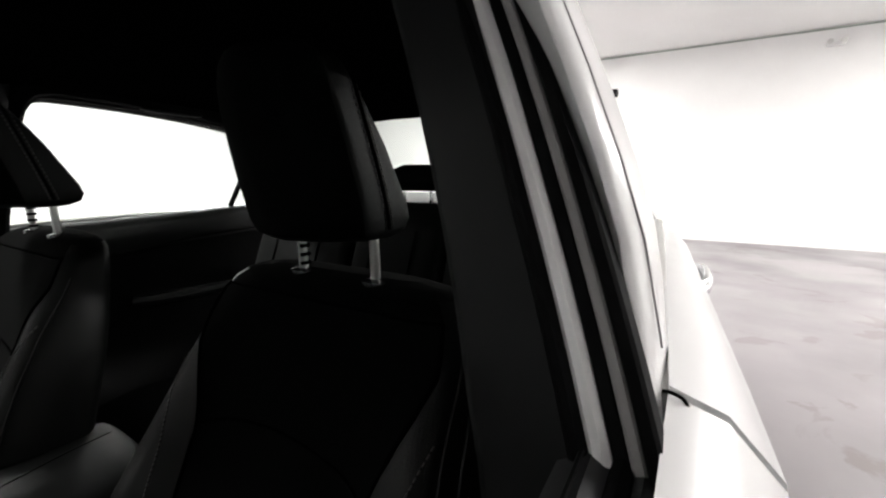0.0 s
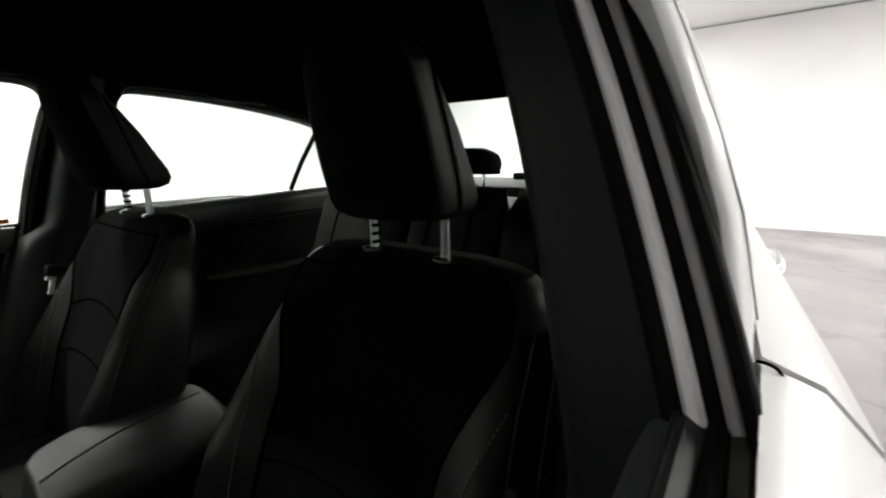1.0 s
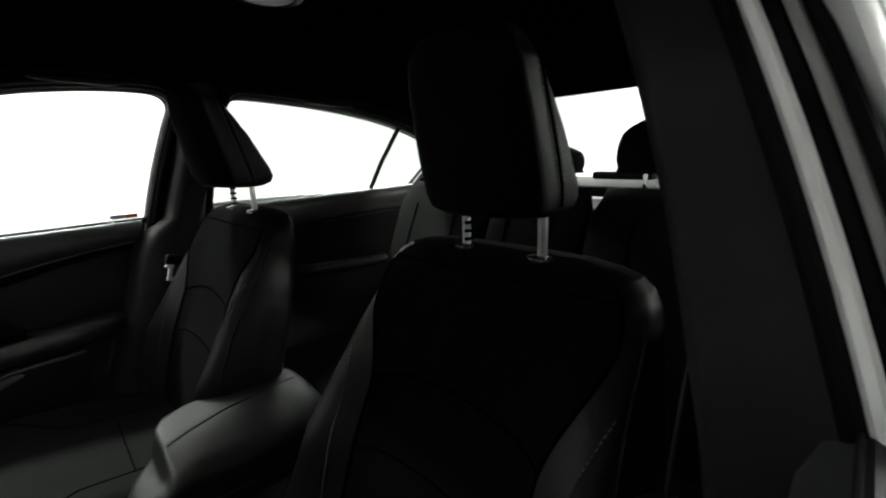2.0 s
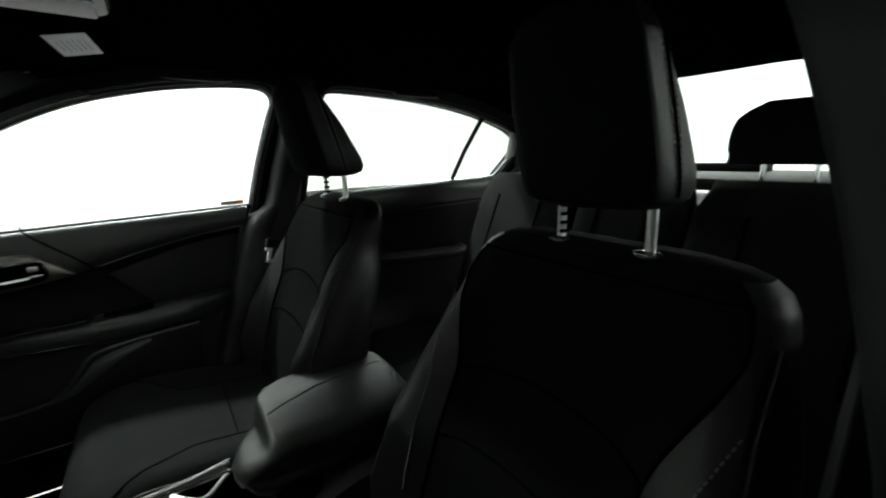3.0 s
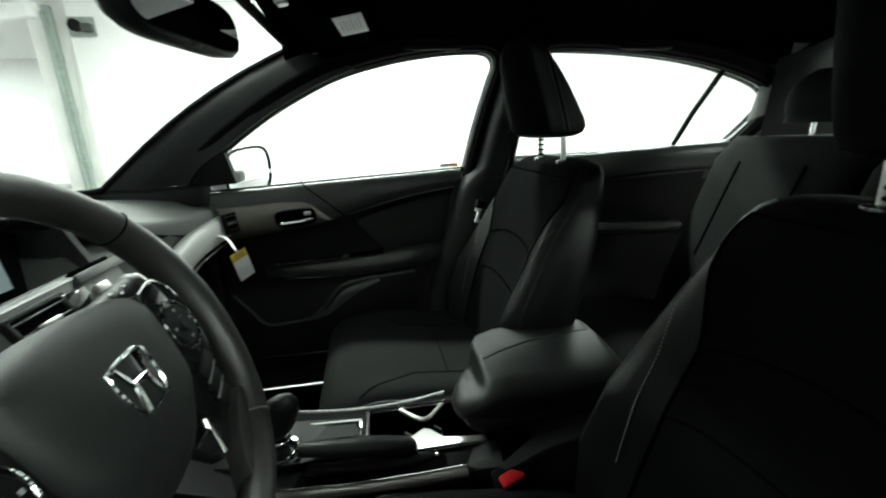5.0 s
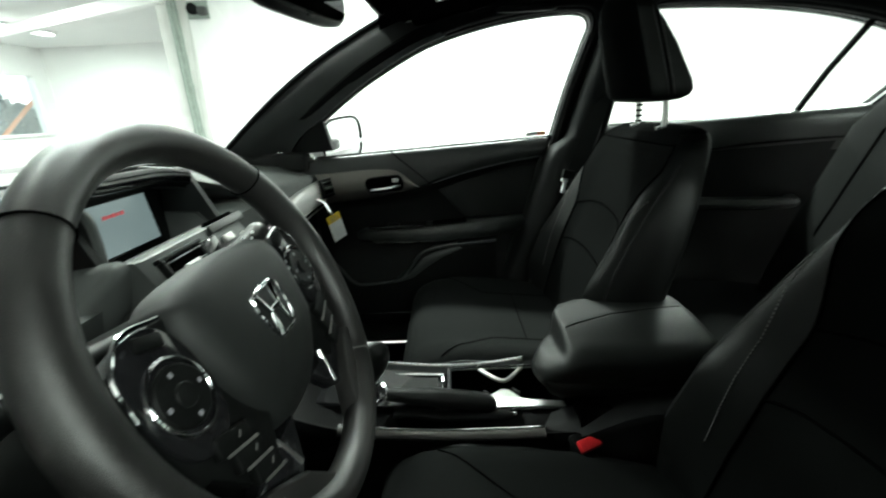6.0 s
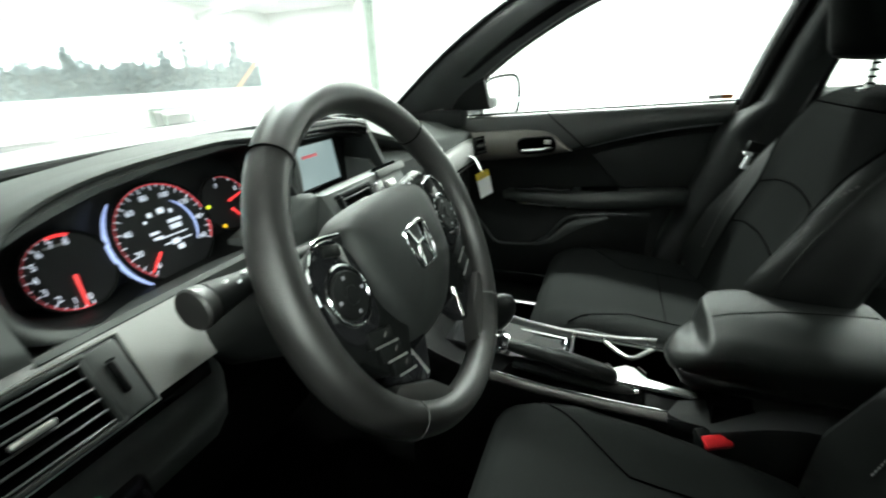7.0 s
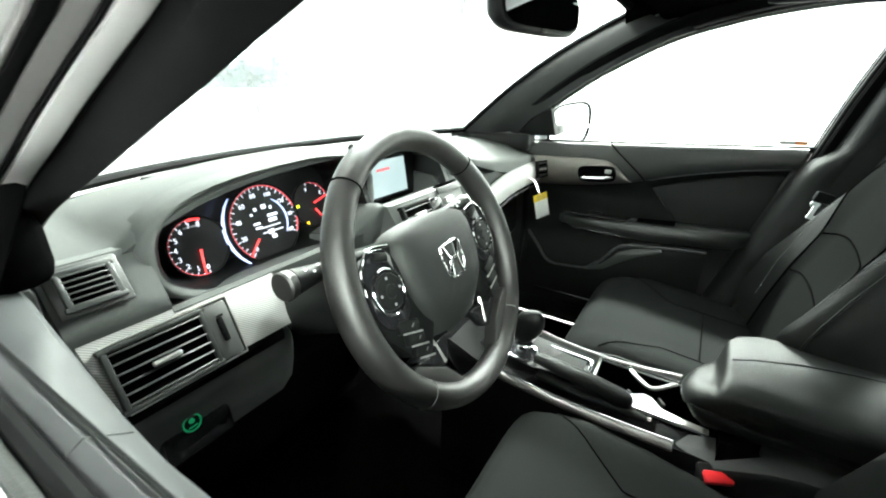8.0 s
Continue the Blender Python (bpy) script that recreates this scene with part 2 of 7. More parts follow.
def plate(outline, normal, depth, r=0.0):
    """A flat outline of points, given thickness along normal, with a bevelled rim."""
    bm = bmesh.new()
    f = bm.faces.new([bm.verts.new(p) for p in outline])
    res = bmesh.ops.extrude_face_region(bm, geom=[f])
    top = [e for e in res["geom"] if isinstance(e, bmesh.types.BMVert)]
    bmesh.ops.translate(bm, verts=top, vec=Vector(normal).normalized() * depth)
    if r:
        bmesh.ops.recalc_face_normals(bm, faces=bm.faces)
        topset = set(top)
        edges = [e for e in bm.edges if e.verts[0] in topset and e.verts[1] in topset]
        bmesh.ops.bevel(bm, geom=edges, offset=r, segments=2, profile=0.5, affect="EDGES")
    return bm


def join(*bms):
    out = bmesh.new()
    for b in bms:
        me = bpy.data.meshes.new("tmp")
        b.to_mesh(me)
        b.free()
        out.from_mesh(me)
        bpy.data.meshes.remove(me)
    return out


def keep(rings, test, closed=True):
    """A loft's faces whose middle passes the test."""
    bm = loft(rings, closed, False)
    bad = [f for f in bm.faces if not test(f.calc_center_median())]
    bmesh.ops.delete(bm, geom=bad, context="FACES")
    return bm


def lettering(text, m, size, depth=0.0004):
    cu = bpy.data.curves.new("text", "FONT")
    cu.body, cu.size, cu.align_x, cu.align_y, cu.extrude = text, size, "CENTER", "CENTER", depth
    cu.resolution_u = 2
    ob = new("text", cu)
    bpy.context.view_layer.update()
    me = ob.evaluated_get(bpy.context.evaluated_depsgraph_get()).to_mesh()
    bm = bmesh.new()
    bm.from_mesh(me)
    bm.transform(m)
    bpy.data.objects.remove(ob)
    bpy.data.curves.remove(cu)
    return bm


def lerp(a, b, t):
    return a + (b - a) * t

# ---- the garage ----
H_ROOM = 3.3


def slab(name, lo, hi, mat, label, category="wall"):
    ob = part(name, box(lo, hi), mat)
    return tagged(ob, label, category, kind="structure")


slab("floor", (-7, -9.2, -0.2), (13.4, 12.3, 0), CONCRETE, "sealed grey concrete garage floor with damp stains", "floor")
slab("ceiling", (-7, -9.2, H_ROOM), (13.4, 12.3, H_ROOM + 0.2), CEIL, "plain white painted garage ceiling", "ceiling")
slab("wall_south", (-7, -9.2, 0), (7.2, -9.0, H_ROOM), WALL, "bright white back wall of the garage")
slab("wall_west", (-7.2, -9.2, 0), (-7.0, 12.3, H_ROOM), WALL, "bright white side wall of the garage")
slab("wall_east", (7.0, -9.0, 0), (7.2, 4.1, H_ROOM), WALL, "bright white side wall beside the car")
slab("wall_return", (7.2, 3.9, 0), (13.2, 4.1, H_ROOM), WALL, "white return wall behind the side wall")
slab("wall_far_east", (13.2, 3.9, 0), (13.4, 12.3, H_ROOM), WALL, "white wall of the far bay")
SILL, HEAD, WX0, WX1 = 0.82, 2.50, -3.0, 12.75
slab("wall_north_low", (-7, 12.0, 0), (13.2, 12.3, SILL), WALL, "white wall under the row of windows")
slab("wall_north_high", (-7, 12.0, HEAD), (13.2, 12.3, H_ROOM), WALL, "white wall over the row of windows")
slab("wall_north_left", (-7, 12.0, SILL), (WX0, 12.3, HEAD), WALL, "white wall beside the row of windows")
slab("wall_north_right", (WX1, 12.0, SILL), (13.2, 12.3, HEAD), WALL, "white wall beside the row of windows")


def window_row():
    w = thing("window_1", "long row of clear windows in white frames", "window", (4, 12.1, SILL), kind="structure")
    part("window_sill", box((WX0, 11.94, SILL - 0.03), (WX1, 12.15, SILL + 0.02), 0.008), WALL, w)
    part("window_frame", join(box((WX0, 12.05, HEAD - 0.03), (WX1, 12.15, HEAD)), box((WX0, 12.05, SILL + 0.02), (WX1, 12.15, SILL + 0.05))), PAINT, w)
    xs = [WX0, WX1]
    for x in xs:
        part("mullion", box((x - 0.03, 12.06, SILL + 0.02), (x + 0.03, 12.14, HEAD)), PAINT, w)
    for a, b in zip(xs, xs[1:]):
        p = part("pane", box((a, 12.095, SILL + 0.02), (b, 12.101, HEAD)), PANE, w)
        p.visible_shadow = False


window_row()


def door_rail():
    """The steel side rail of a roll-up door at the corner of the side wall."""
    r = thing("door_rail", "galvanised side rail of a roll-up garage door", "door rail", (7, 4.1, 0))
    part("channel", box((6.88, 4.10, 0.05), (6.98, 4.19, 3.0), 0.005), GALV, r)
    part("track", box((6.80, 4.13, 0.05), (6.84, 4.17, 2.9), 0.005), GALV, r, "narrow steel door track")
    part("angle_bracket", box((6.93, 4.16, 0.05), (6.99, 4.17, 3.0)), GALV, r)
    part("jamb", box((6.99, 3.95, 0), (7.06, 4.22, 3.1), 0.005), BLOCK, r)
    for z in (0.7, 1.5, 2.25):
        part("roller_hinge", box((6.84, 4.06, z), (6.93, 4.13, z + 0.13), 0.01), GALV, r)
    part("jamb_board", box((6.92, 4.225, 0), (6.99, 4.42, 2.84), 0.004), BLOCK, r, "pale board beside the door rail")
    part("cable_drum", cyl((6.86, 3.82, 2.74), (6.93, 3.82, 2.74), 0.085, bevel=0.01), HARD, r)
    part("drum_plate", box((6.93, 3.58, 2.60), (6.96, 3.92, 2.86), 0.006), GALV, r)
    part("spring_motor", box((6.82, 3.58, 2.64), (6.93, 3.72, 2.76), 0.02), SLAT, r, "grey opener motor")
    part("cable", tube([(6.90, 3.90, 2.74), (6.90, 4.09, 0.1)], 0.004, 6), GALV, r)
    m = Matrix.Translation((8.55, 8.1, 2.93)) @ pose(0, 0, 0, 0, 0, -24.2)
    part("header_beam", obox(m, (0.16, 8.4, 0.20), 0.01), WALL, r, "white beam over the roll-up door")


door_rail()


def ceiling_lamp(x, y, along, watts=LAMP_WATTS):
    f = thing("ceiling_lamp", "white twin-tube ceiling lamp, in a set placed for its light", "lamp", (x, y, H_ROOM), group="ceiling lamps of the garage")
    dx, dy = (1.2, 0.14) if along == "x" else (0.14, 1.2)
    part("housing", box((x - dx, y - dy, H_ROOM - 0.07), (x + dx, y + dy, H_ROOM - 0.005), 0.01), PAINT, f)
    for s in (-1, 1):
        ox, oy = (0, 0.06 * s) if along == "x" else (0.06 * s, 0)
        a = (x + ox - dx * (along == "x") * 0.95, y + oy - dy * (along == "y") * 0.95, H_ROOM - 0.09)
        b = (x + ox + dx * (along == "x") * 0.95, y + oy + dy * (along == "y") * 0.95, H_ROOM - 0.09)
        part("tube", cyl(a, b, 0.018, sides=10), LAMPGLOW, f, "lit white tube")
    d = bpy.data.lights.new("tube_light", "AREA")
    d.shape, d.size, d.size_y, d.energy, d.color = "RECTANGLE", 2 * dx, 2 * dy, watts, (1.0, 0.985, 0.96)
    lamp = new("tube_light", d)
    lamp.parent = f
    lamp.matrix_parent_inverse = f.matrix_basis.inverted()
    lamp.location = (x, y, H_ROOM - 0.12)


# Most of these lamps are unseen, added to light the cabin and walls.
for lx, ly, al, *watts in ((2.4, 0.4, "y", 270), (2.6, -3.6, "y"), (-4.2, -3.4, "y", 260), (-6.0, -0.9, "y", 45), (-4.4, -6.4, "y", 170), (1.9, 1.9, "x", 115), (5.5, -0.5, "y"), (9.8, 9.6, "x"), (2.4, -7.0, "x"), (6.0, 7.2, "x")):
    ceiling_lamp(lx, ly, al, *watts)


# Grey strip added to draw the shadow line where wall meets ceiling.
tagged(part("trim", box((-4.0, -9.0, H_ROOM - 0.035), (2.2, -8.985, H_ROOM - 0.012)), GALV), "thin grey strip as the shadow line atop the back wall", "trim", kind="structure")


def wall_device():
    d = thing("emergency_lamp", "small white twin emergency lamp on the back wall", "lamp", (-2.33, -9.0, 3.0))
    part("case", box((-2.44, -9.0, 3.02), (-2.22, -8.94, 3.08), 0.01), PAINT, d)
    for s in (-1, 1):
        part("lamp_head", cyl((-2.33 + 0.07 * s, -8.945, 3.09), (-2.33 + 0.08 * s, -8.89, 3.075), 0.032, 0.040, bevel=0.006), SATIN, d)


wall_device()


def wall_bench():
    b = thing("utility_bench", "pale grey steel bench standing under the windows", "bench", (8.0, 11.6, 0))
    part("top", box((7.75, 11.3, 0.42), (9.15, 11.9, 0.48), 0.01), GALV, b)
    part("front_rail", box((7.75, 11.3, 0.30), (9.15, 11.33, 0.42)), BLOCK, b)
    for x in (7.79, 9.06):
        for y in (11.34, 11.82):
            part("leg", box((x, y, 0), (x + 0.05, y + 0.05, 0.42)), GALV, b)


wall_bench()


def orange_prop():
    o = thing("orange_pole", "orange painted pole with a prop leg outside the windows", "pole", (11.3, 12.9, 0))
    part("shaft", tube([(11.00, 12.9, -0.02), (13.6, 13.0, 1.90)], 0.06, 10), ORANGE, o)
    part("foot", cyl((11.00, 12.9, -0.02), (11.00, 12.9, 0.05), 0.11, bevel=0.01), RUBBER, o)
    part("prop_leg", tube([(13.6, 13.0, 1.9), (13.65, 13.2, -0.02)], 0.04, 8), GALV, o, "grey steel prop leg")


orange_prop()

# ---- outside the windows ----
tagged(part("ground", box((-300, 12.3, -0.4), (400, 700, -0.02)), GRASS), "pale frosty open ground outside the garage", "ground", kind="structure")


SKYGLOW = material("overcast_sky", (0.9, 0.92, 0.95), 1.0, emit=(0.90, 0.95, 1.0), power=1.1)
rings = []
for i in range(25):
    a = radians(lerp(-60, 100, i / 24))
    x, y = 320 * math.sin(a), 320 * math.cos(a)
    rings.append([Vector((x, y, -6)), Vector((x, y, 150)), Vector((x * 1.01, y * 1.01, 150)), Vector((x * 1.01, y * 1.01, -6))])
tagged(part("backdrop", loft(rings), SKYGLOW), "plain pale overcast sky far behind the wood", "sky", kind="structure")


def conifer(x, y, h, seed):
    """A tapered trunk with whorls of drooping boughs, each a spray of small leaf clumps."""
    rnd = random.Random(seed)
    t = thing("tree", "dark green conifer at the edge of a field", "tree", (x, y, 0), group="trees outside the windows")
    part("trunk", tube([(x, y, -0.1), (x + 0.05, y, h * 0.5), (x, y, h)], [0.05 * h ** 0.5, 0.035 * h ** 0.5, 0.01], 7), BARK, t)
    bm = bmesh.new()
    lean = rnd.uniform(0.75, 1.25)
    for i in range(46):
        f = (i + rnd.random()) / 46
        reach = h * 0.26 * lean * (1 - f) ** 0.8 * rnd.uniform(0.55, 1.1) + 0.06
        a = rnd.random() * 6.283
        out = Vector((math.cos(a), math.sin(a), 0))
        across = Vector((-math.sin(a), math.cos(a), 0))
        for k in range(9):
            q = (k + 0.6) / 9
            c = Vector((x, y, h * (0.05 + 0.94 * f))) + out * reach * q + Vector((0, 0, 0.10 * reach - 0.42 * reach * q * q)) + across * rnd.gauss(0, 0.10) * reach
            s = (0.05 + 0.14 * reach) * rnd.uniform(0.7, 1.3)
            d1 = (out + Vector((0, 0, rnd.uniform(-0.7, 0.15)))).normalized() * s
            d2 = (across + Vector((0, 0, rnd.uniform(-0.6, 0.6)))).normalized() * s * 0.5
            bm.faces.new([bm.verts.new(c + v) for v in (-d1 * 0.4 - d2, d1 * 0.6 - d2 * 0.5, d1, d1 * 0.6 + d2 * 0.5, -d1 * 0.4 + d2)])
    part("crown", bm, LEAF, t, angle=180)


rt = random.Random(5)
for i in range(42):
    dist = 34 + 9 * rt.random()
    head = radians(lerp(6, 54, (i + rt.uniform(-0.5, 0.5)) / 41))
    conifer(-0.7 + dist * math.sin(head), dist * math.cos(head), 2.2 + 2.6 * rt.random() ** 3.2, 100 + i)


def far_wood():
    """The closed wood behind: many small clumps under an uneven line of tops."""
    rnd = random.Random(9)
    tops = [rnd.uniform(2.3, 3.3) + (1.5 if rnd.random() > 0.88 else 0.0) for i in range(160)]
    co, faces = [], []
    for i in range(20000):
        u = rnd.random()
        head = radians(lerp(2, 56, u))
        dist = 44 + 4 * rnd.random()
        j = min(158, int(u * 159))
        k = u * 159 - j
        top = tops[j] if k < 0.5 else tops[j + 1]
        top *= 1.0 - 0.5 * abs(k - 0.5)
        c = Vector((-0.7 + dist * math.sin(head), dist * math.cos(head), top * rnd.random() ** 0.7))
        s = 0.12 + 0.20 * rnd.random()
        n = Vector((rnd.gauss(0, 1), rnd.gauss(0, 1), rnd.gauss(0, 1))).normalized()
        a = n.orthogonal().normalized() * s
        b = n.cross(a).normalized() * s * 0.7
        faces.append(tuple(range(len(co), len(co) + 4)))
        co += [c + a, c + b, c - a, c - b]
    me = bpy.data.meshes.new("far_wood")
    me.from_pydata(co, [], faces)
    me.materials.append(LEAF)
    tagged(new("far_wood", me), "far dark wood behind the conifers", "woodland", kind="stuff")


far_wood()

# ---- the car's shell ----
CAR = (0, -0.7, 0)


def belt_x(z, y=-0.5):
    """Half width of the side window plane at height z; it leans in more towards the front."""
    d = z - 0.97
    lean = 0.27 + 0.25 * min(1.0, max(0.0, (y + 0.30) / 0.40))
    return 0.722 - lean * d - 0.32 * max(d, 0) * d


def side(s, y, z, dx=0.0):
    taper = 0.07 * max(0.0, -0.72 - y) if s < 0 else 0.0
    return Vector((s * (belt_x(z, y) - dx - taper), y, z))


FRONT_WIN = [(-0.470, 0.90), (-0.478, 0.965), (-0.505, 1.10), (-0.535, 1.22), (-0.546, 1.262), (-0.528, 1.287), (-0.47, 1.292), (-0.36, 1.284), (-0.25, 1.266), (-0.10, 1.224), (0.050, 1.153), (0.155, 1.092), (0.230, 1.043), (0.30, 1.0), (0.36, 0.94)]
REAR_WIN = [(-0.645, 0.90), (-0.652, 0.98), (-0.668, 1.12), (-0.685, 1.24), (-0.694, 1.274), (-0.715, 1.293), (-0.78, 1.296), (-0.95, 1.290), (-1.12, 1.275), (-1.29, 1.248), (-1.45, 1.207), (-1.525, 1.174), (-1.540, 1.148), (-1.52, 1.098), (-1.465, 1.03), (-1.42, 0.98)]


def dense(path, n=6):
    return [(p.y, p.z) for p in smooth_path([(0, y, z) for y, z in path], n)]


def swept(path, s, profile, middle):
    """Sweeps a profile of (out, inboard) offsets along a window's edge on the side s."""
    rings = []
    for i, (y, z) in enumerate(path):
        a, b = path[max(i - 1, 0)], path[min(i + 1, len(path) - 1)]
        t = Vector((b[0] - a[0], b[1] - a[1])).normalized()
        n = Vector((t.y, -t.x))
        if n.dot(Vector((y - middle[0], z - middle[1]))) < 0:
            n = -n
        bend = 0.2 * max(0.0, y - 0.03) if s < 0 else 0.0
        shape = profile(y, z) if callable(profile) else profile
        rings.append([side(s, y + n.x * o, z + n.y * o, dx + bend) for o, dx in shape])
    return loft(rings)


def band(o0, o1, d0, d1, r=0.002):
    return [(o0 + r, d0), (o1 - r, d0), (o1, d0 + r), (o1, d1 - r), (o1 - r, d1), (o0 + r, d1), (o0, d1 - r), (o0, d0 + r)]


FW, RW = dense(FRONT_WIN), dense(REAR_WIN)
FMID, RMID = (-0.2, 1.0), (-1.05, 1.0)


def window_frame(door, path, mid, s):
    front = path is FW
    driver = s < 0 and front
    shift = 0.022 if s < 0 and not front else 0.0

    def rect(o0, o1, d0, d1, r=0.002):
        return band(o0, o1, d0 + shift, d1 + shift, r)

    def stepped(ahead, behind, r=0.002):
        """The driver's frame: one section along its front and top, another down its rear post."""
        def shape(y, z):
            k = min(1.0, max(0.0, (y + 0.44) / 0.25))
            lean = 0.045 * (z - 1.06) * (1 - k)
            o0, o1, d0, d1 = (lerp(b, a, k) for a, b in zip(ahead, behind))
            return band(o0, o1, d0 + lean, d1 + lean, r)
        return shape

    if driver:
        nose = [q for q in path if q[0] > -0.2 and q[1] > 0.93]
        part("outer_edge", swept(nose, s, band(0.026, 0.076, -0.082, -0.066), mid), PAINT, door, "silver painted outer window edge")
        part("edge_strip", swept(nose, s, band(0.026, 0.050, -0.066, -0.060), mid), GREYRUB, door, "brownish grey strip inside the outer edge")
        part("outer_channel", swept(path, s, stepped((0.026, 0.042, -0.060, -0.0485), (0.038, 0.058, -0.0405, -0.0315)), mid), RUBBER, door, "black outer window channel")
        part("glass_run", swept(path, s, stepped((0.030, 0.056, -0.0485, -0.0295), (0.041, 0.070, -0.0315, -0.0235)), mid), GREYRUB, door, "grey rubber glass run")
        part("run_lip", swept(path, s, stepped((0.028, 0.056, -0.0295, -0.0245), (0.046, 0.070, -0.0235, -0.0135)), mid), RUBBER, door)
        part("painted_frame", swept(path, s, stepped((0.030, 0.060, -0.0245, 0.0015), (0.041, 0.070, -0.0140, -0.0030), 0.003), mid), PAINT, door, "silver painted inner window frame")
        part("door_seal", swept(path, s, stepped((0.036, 0.071, 0.0015, 0.0135), (0.040, 0.080, -0.0035, 0.009), 0.004), mid), RUBBER, door, "black rubber door seal")
        return
    # The driver's rear channel is silver for the reflection on its gloss black.
    part("outer_channel", swept(path, s, rect(0.0, 0.05 if s > 0 else 0.016, -0.028 if s > 0 else -0.018, -0.010), mid), PIANO if s > 0 else SATIN, door, "outer side window channel")
    part("glass_run", swept(path, s, rect(0.004, 0.03, -0.010, 0.004, 0.002), mid), GREYRUB, door, "grey rubber glass run")
    part("run_lip", swept(path, s, rect(0.002, 0.03, 0.004, 0.011, 0.002), mid), RUBBER, door)
    part("painted_frame", swept(path, s, rect(0.004, 0.034, 0.011, 0.030, 0.004), mid), PAINT if s < 0 else RUBBER, door, "silver painted inner window frame" if s < 0 else "black inner window frame")
    part("door_seal", swept(path, s, rect(0.010, 0.045, 0.030, 0.044, 0.006), mid), RUBBER, door, "black rubber door seal")


def screen_point(u, k):
    """The windscreen: u across from -1 to 1, k from its foot to its top."""
    x = u * lerp(0.668, 0.602, k)
    y = lerp(0.80 - 0.24 * u * u, 0.06 - 0.055 * u * u, k)
    z = lerp(0.945 + 0.01 * u * u, 1.355 - 0.049 * u * u, k) + 0.035 * math.sin(math.pi * k)
    return Vector((x, y, z))


def taper(s, y):
    """How far the flank behind the front door draws in."""
    return 0.075 * max(0.0, -0.6 - y) if s < 0 else 0.0


def shell():
    car = thing("car", "white four-door saloon car with a black interior", "car", CAR)
    # roof skin and headliner
    rings_r, rings_h = [], []
    for i in range(15):
        y = lerp(0.02, -1.62, i / 14)
        crown = 1.438 - 0.05 * ((y + 0.75) / 0.85) ** 2
        w = 0.568 - 0.02 * abs(y + 0.6) - 0.06 * max(0.0, -0.7 - y)
        top = [Vector((w * k / 8, y, 1.335 + (crown - 1.335) * (1 - (k / 8) ** 2))) for k in range(-8, 9)]
        rings_r.append([p + Vector((0, 0, 0.05)) for p in top] + [p + Vector((0, 0, 0.03)) for p in reversed(top)])
        wl = 0.575
        lin = [Vector(((wl - (taper(-1, y) if k < 0 else 0.0)) * k / 8, y, 1.312 + (crown - 0.055 - 1.312) * (1 - abs(k / 8) ** 2.6))) for k in range(-8, 9)]
        rings_h.append([p + Vector((0, 0, 0.02)) for p in lin] + list(reversed(lin)))
    part("roof_panel", loft(rings_r), PAINT, car, "white painted roof")
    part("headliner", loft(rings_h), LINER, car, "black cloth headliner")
    for s in (-1, 1):
        # roof rail cover between the headliner and the window frames
        rail = []
        for i in range(21):
            y = lerp(0.02, -1.50, i / 20)
            z = 1.318 - (0.045 * ((y + 0.55) / 0.9) ** 2 if y < -0.9 else 0) - (0.035 if y > -0.1 else 0) * (y + 0.1) / 0.12
            z = max(z, 1.22)
            rail.append([Vector((s * (x - taper(s, y)), y, z + dz)) for x, dz in ((0.555, 0.012), (0.575, -0.008), (0.60, -0.012), (0.606, 0.0), (0.585, 0.045), (0.55, 0.05))])
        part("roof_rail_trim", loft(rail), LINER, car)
        skin = []
        for i in range(13):
            y = lerp(0.0, -1.56, i / 12)
            drop = 0.07 * max(0.0, (-y - 0.9) / 0.66) ** 2 + 0.05 * max(0.0, (y + 0.25) / 0.25) ** 2
            skin.append([Vector((s * (x - taper(s, y)), y, z - drop)) for x, z in ((0.612, 1.300), (0.618, 1.312), (0.600, 1.350), (0.565, 1.388), (0.55, 1.385), (0.588, 1.340), (0.604, 1.312))])
        part("roof_side_skin", loft(skin), PAINT, car, "white painted roof side", angle=60)
        # front pillar trim
        rings = []
        top = [q for q in FW if q[0] > -0.16 and q[1] > 0.9]
        for i in range(22):
            k = i / 21
            edge = screen_point(1.0, k)
            j = (1 - k) * (len(top) - 1)
            a, b = top[int(j)], top[min(int(j) + 1, len(top) - 1)]
            fy, fz = lerp(a[0], b[0], j % 1), lerp(a[1], b[1], j % 1)
            inner = side(1, fy + 0.006, fz + 0.008, 0.040 if s > 0 else 0.016 + 0.2 * max(0.0, fy - 0.03))
            bulge = side(1, fy - (0.004 if s > 0 else 0.030), fz + 0.006, 0.052 if s > 0 else 0.064)
            mid = edge.lerp(bulge, 0.55) + Vector((-0.010, -0.004, 0.0))
            q1, q3 = edge.lerp(mid, 0.5) + Vector((-0.010, 0, 0)), bulge + Vector((0.0, 0.022, 0.012))
            q4 = bulge.lerp(inner, 0.5) + Vector((-0.002, -0.004, -0.002))
            back = [inner + Vector((0.012 if s > 0 else -0.006, 0.035, 0.03)), edge + Vector((0.05, 0, 0.01))]
            rings.append([Vector((s * p.x, p.y, p.z)) for p in (edge, q1, mid, q3, bulge, q4, inner, *back)])
        # Passenger side lighter, driver side darker: light and shade set by colour.
        part("front_pillar_trim", loft(rings), PILLAR_LIT if s > 0 else RUBBER, car, "woven front pillar trim, toned per side for light", angle=60)
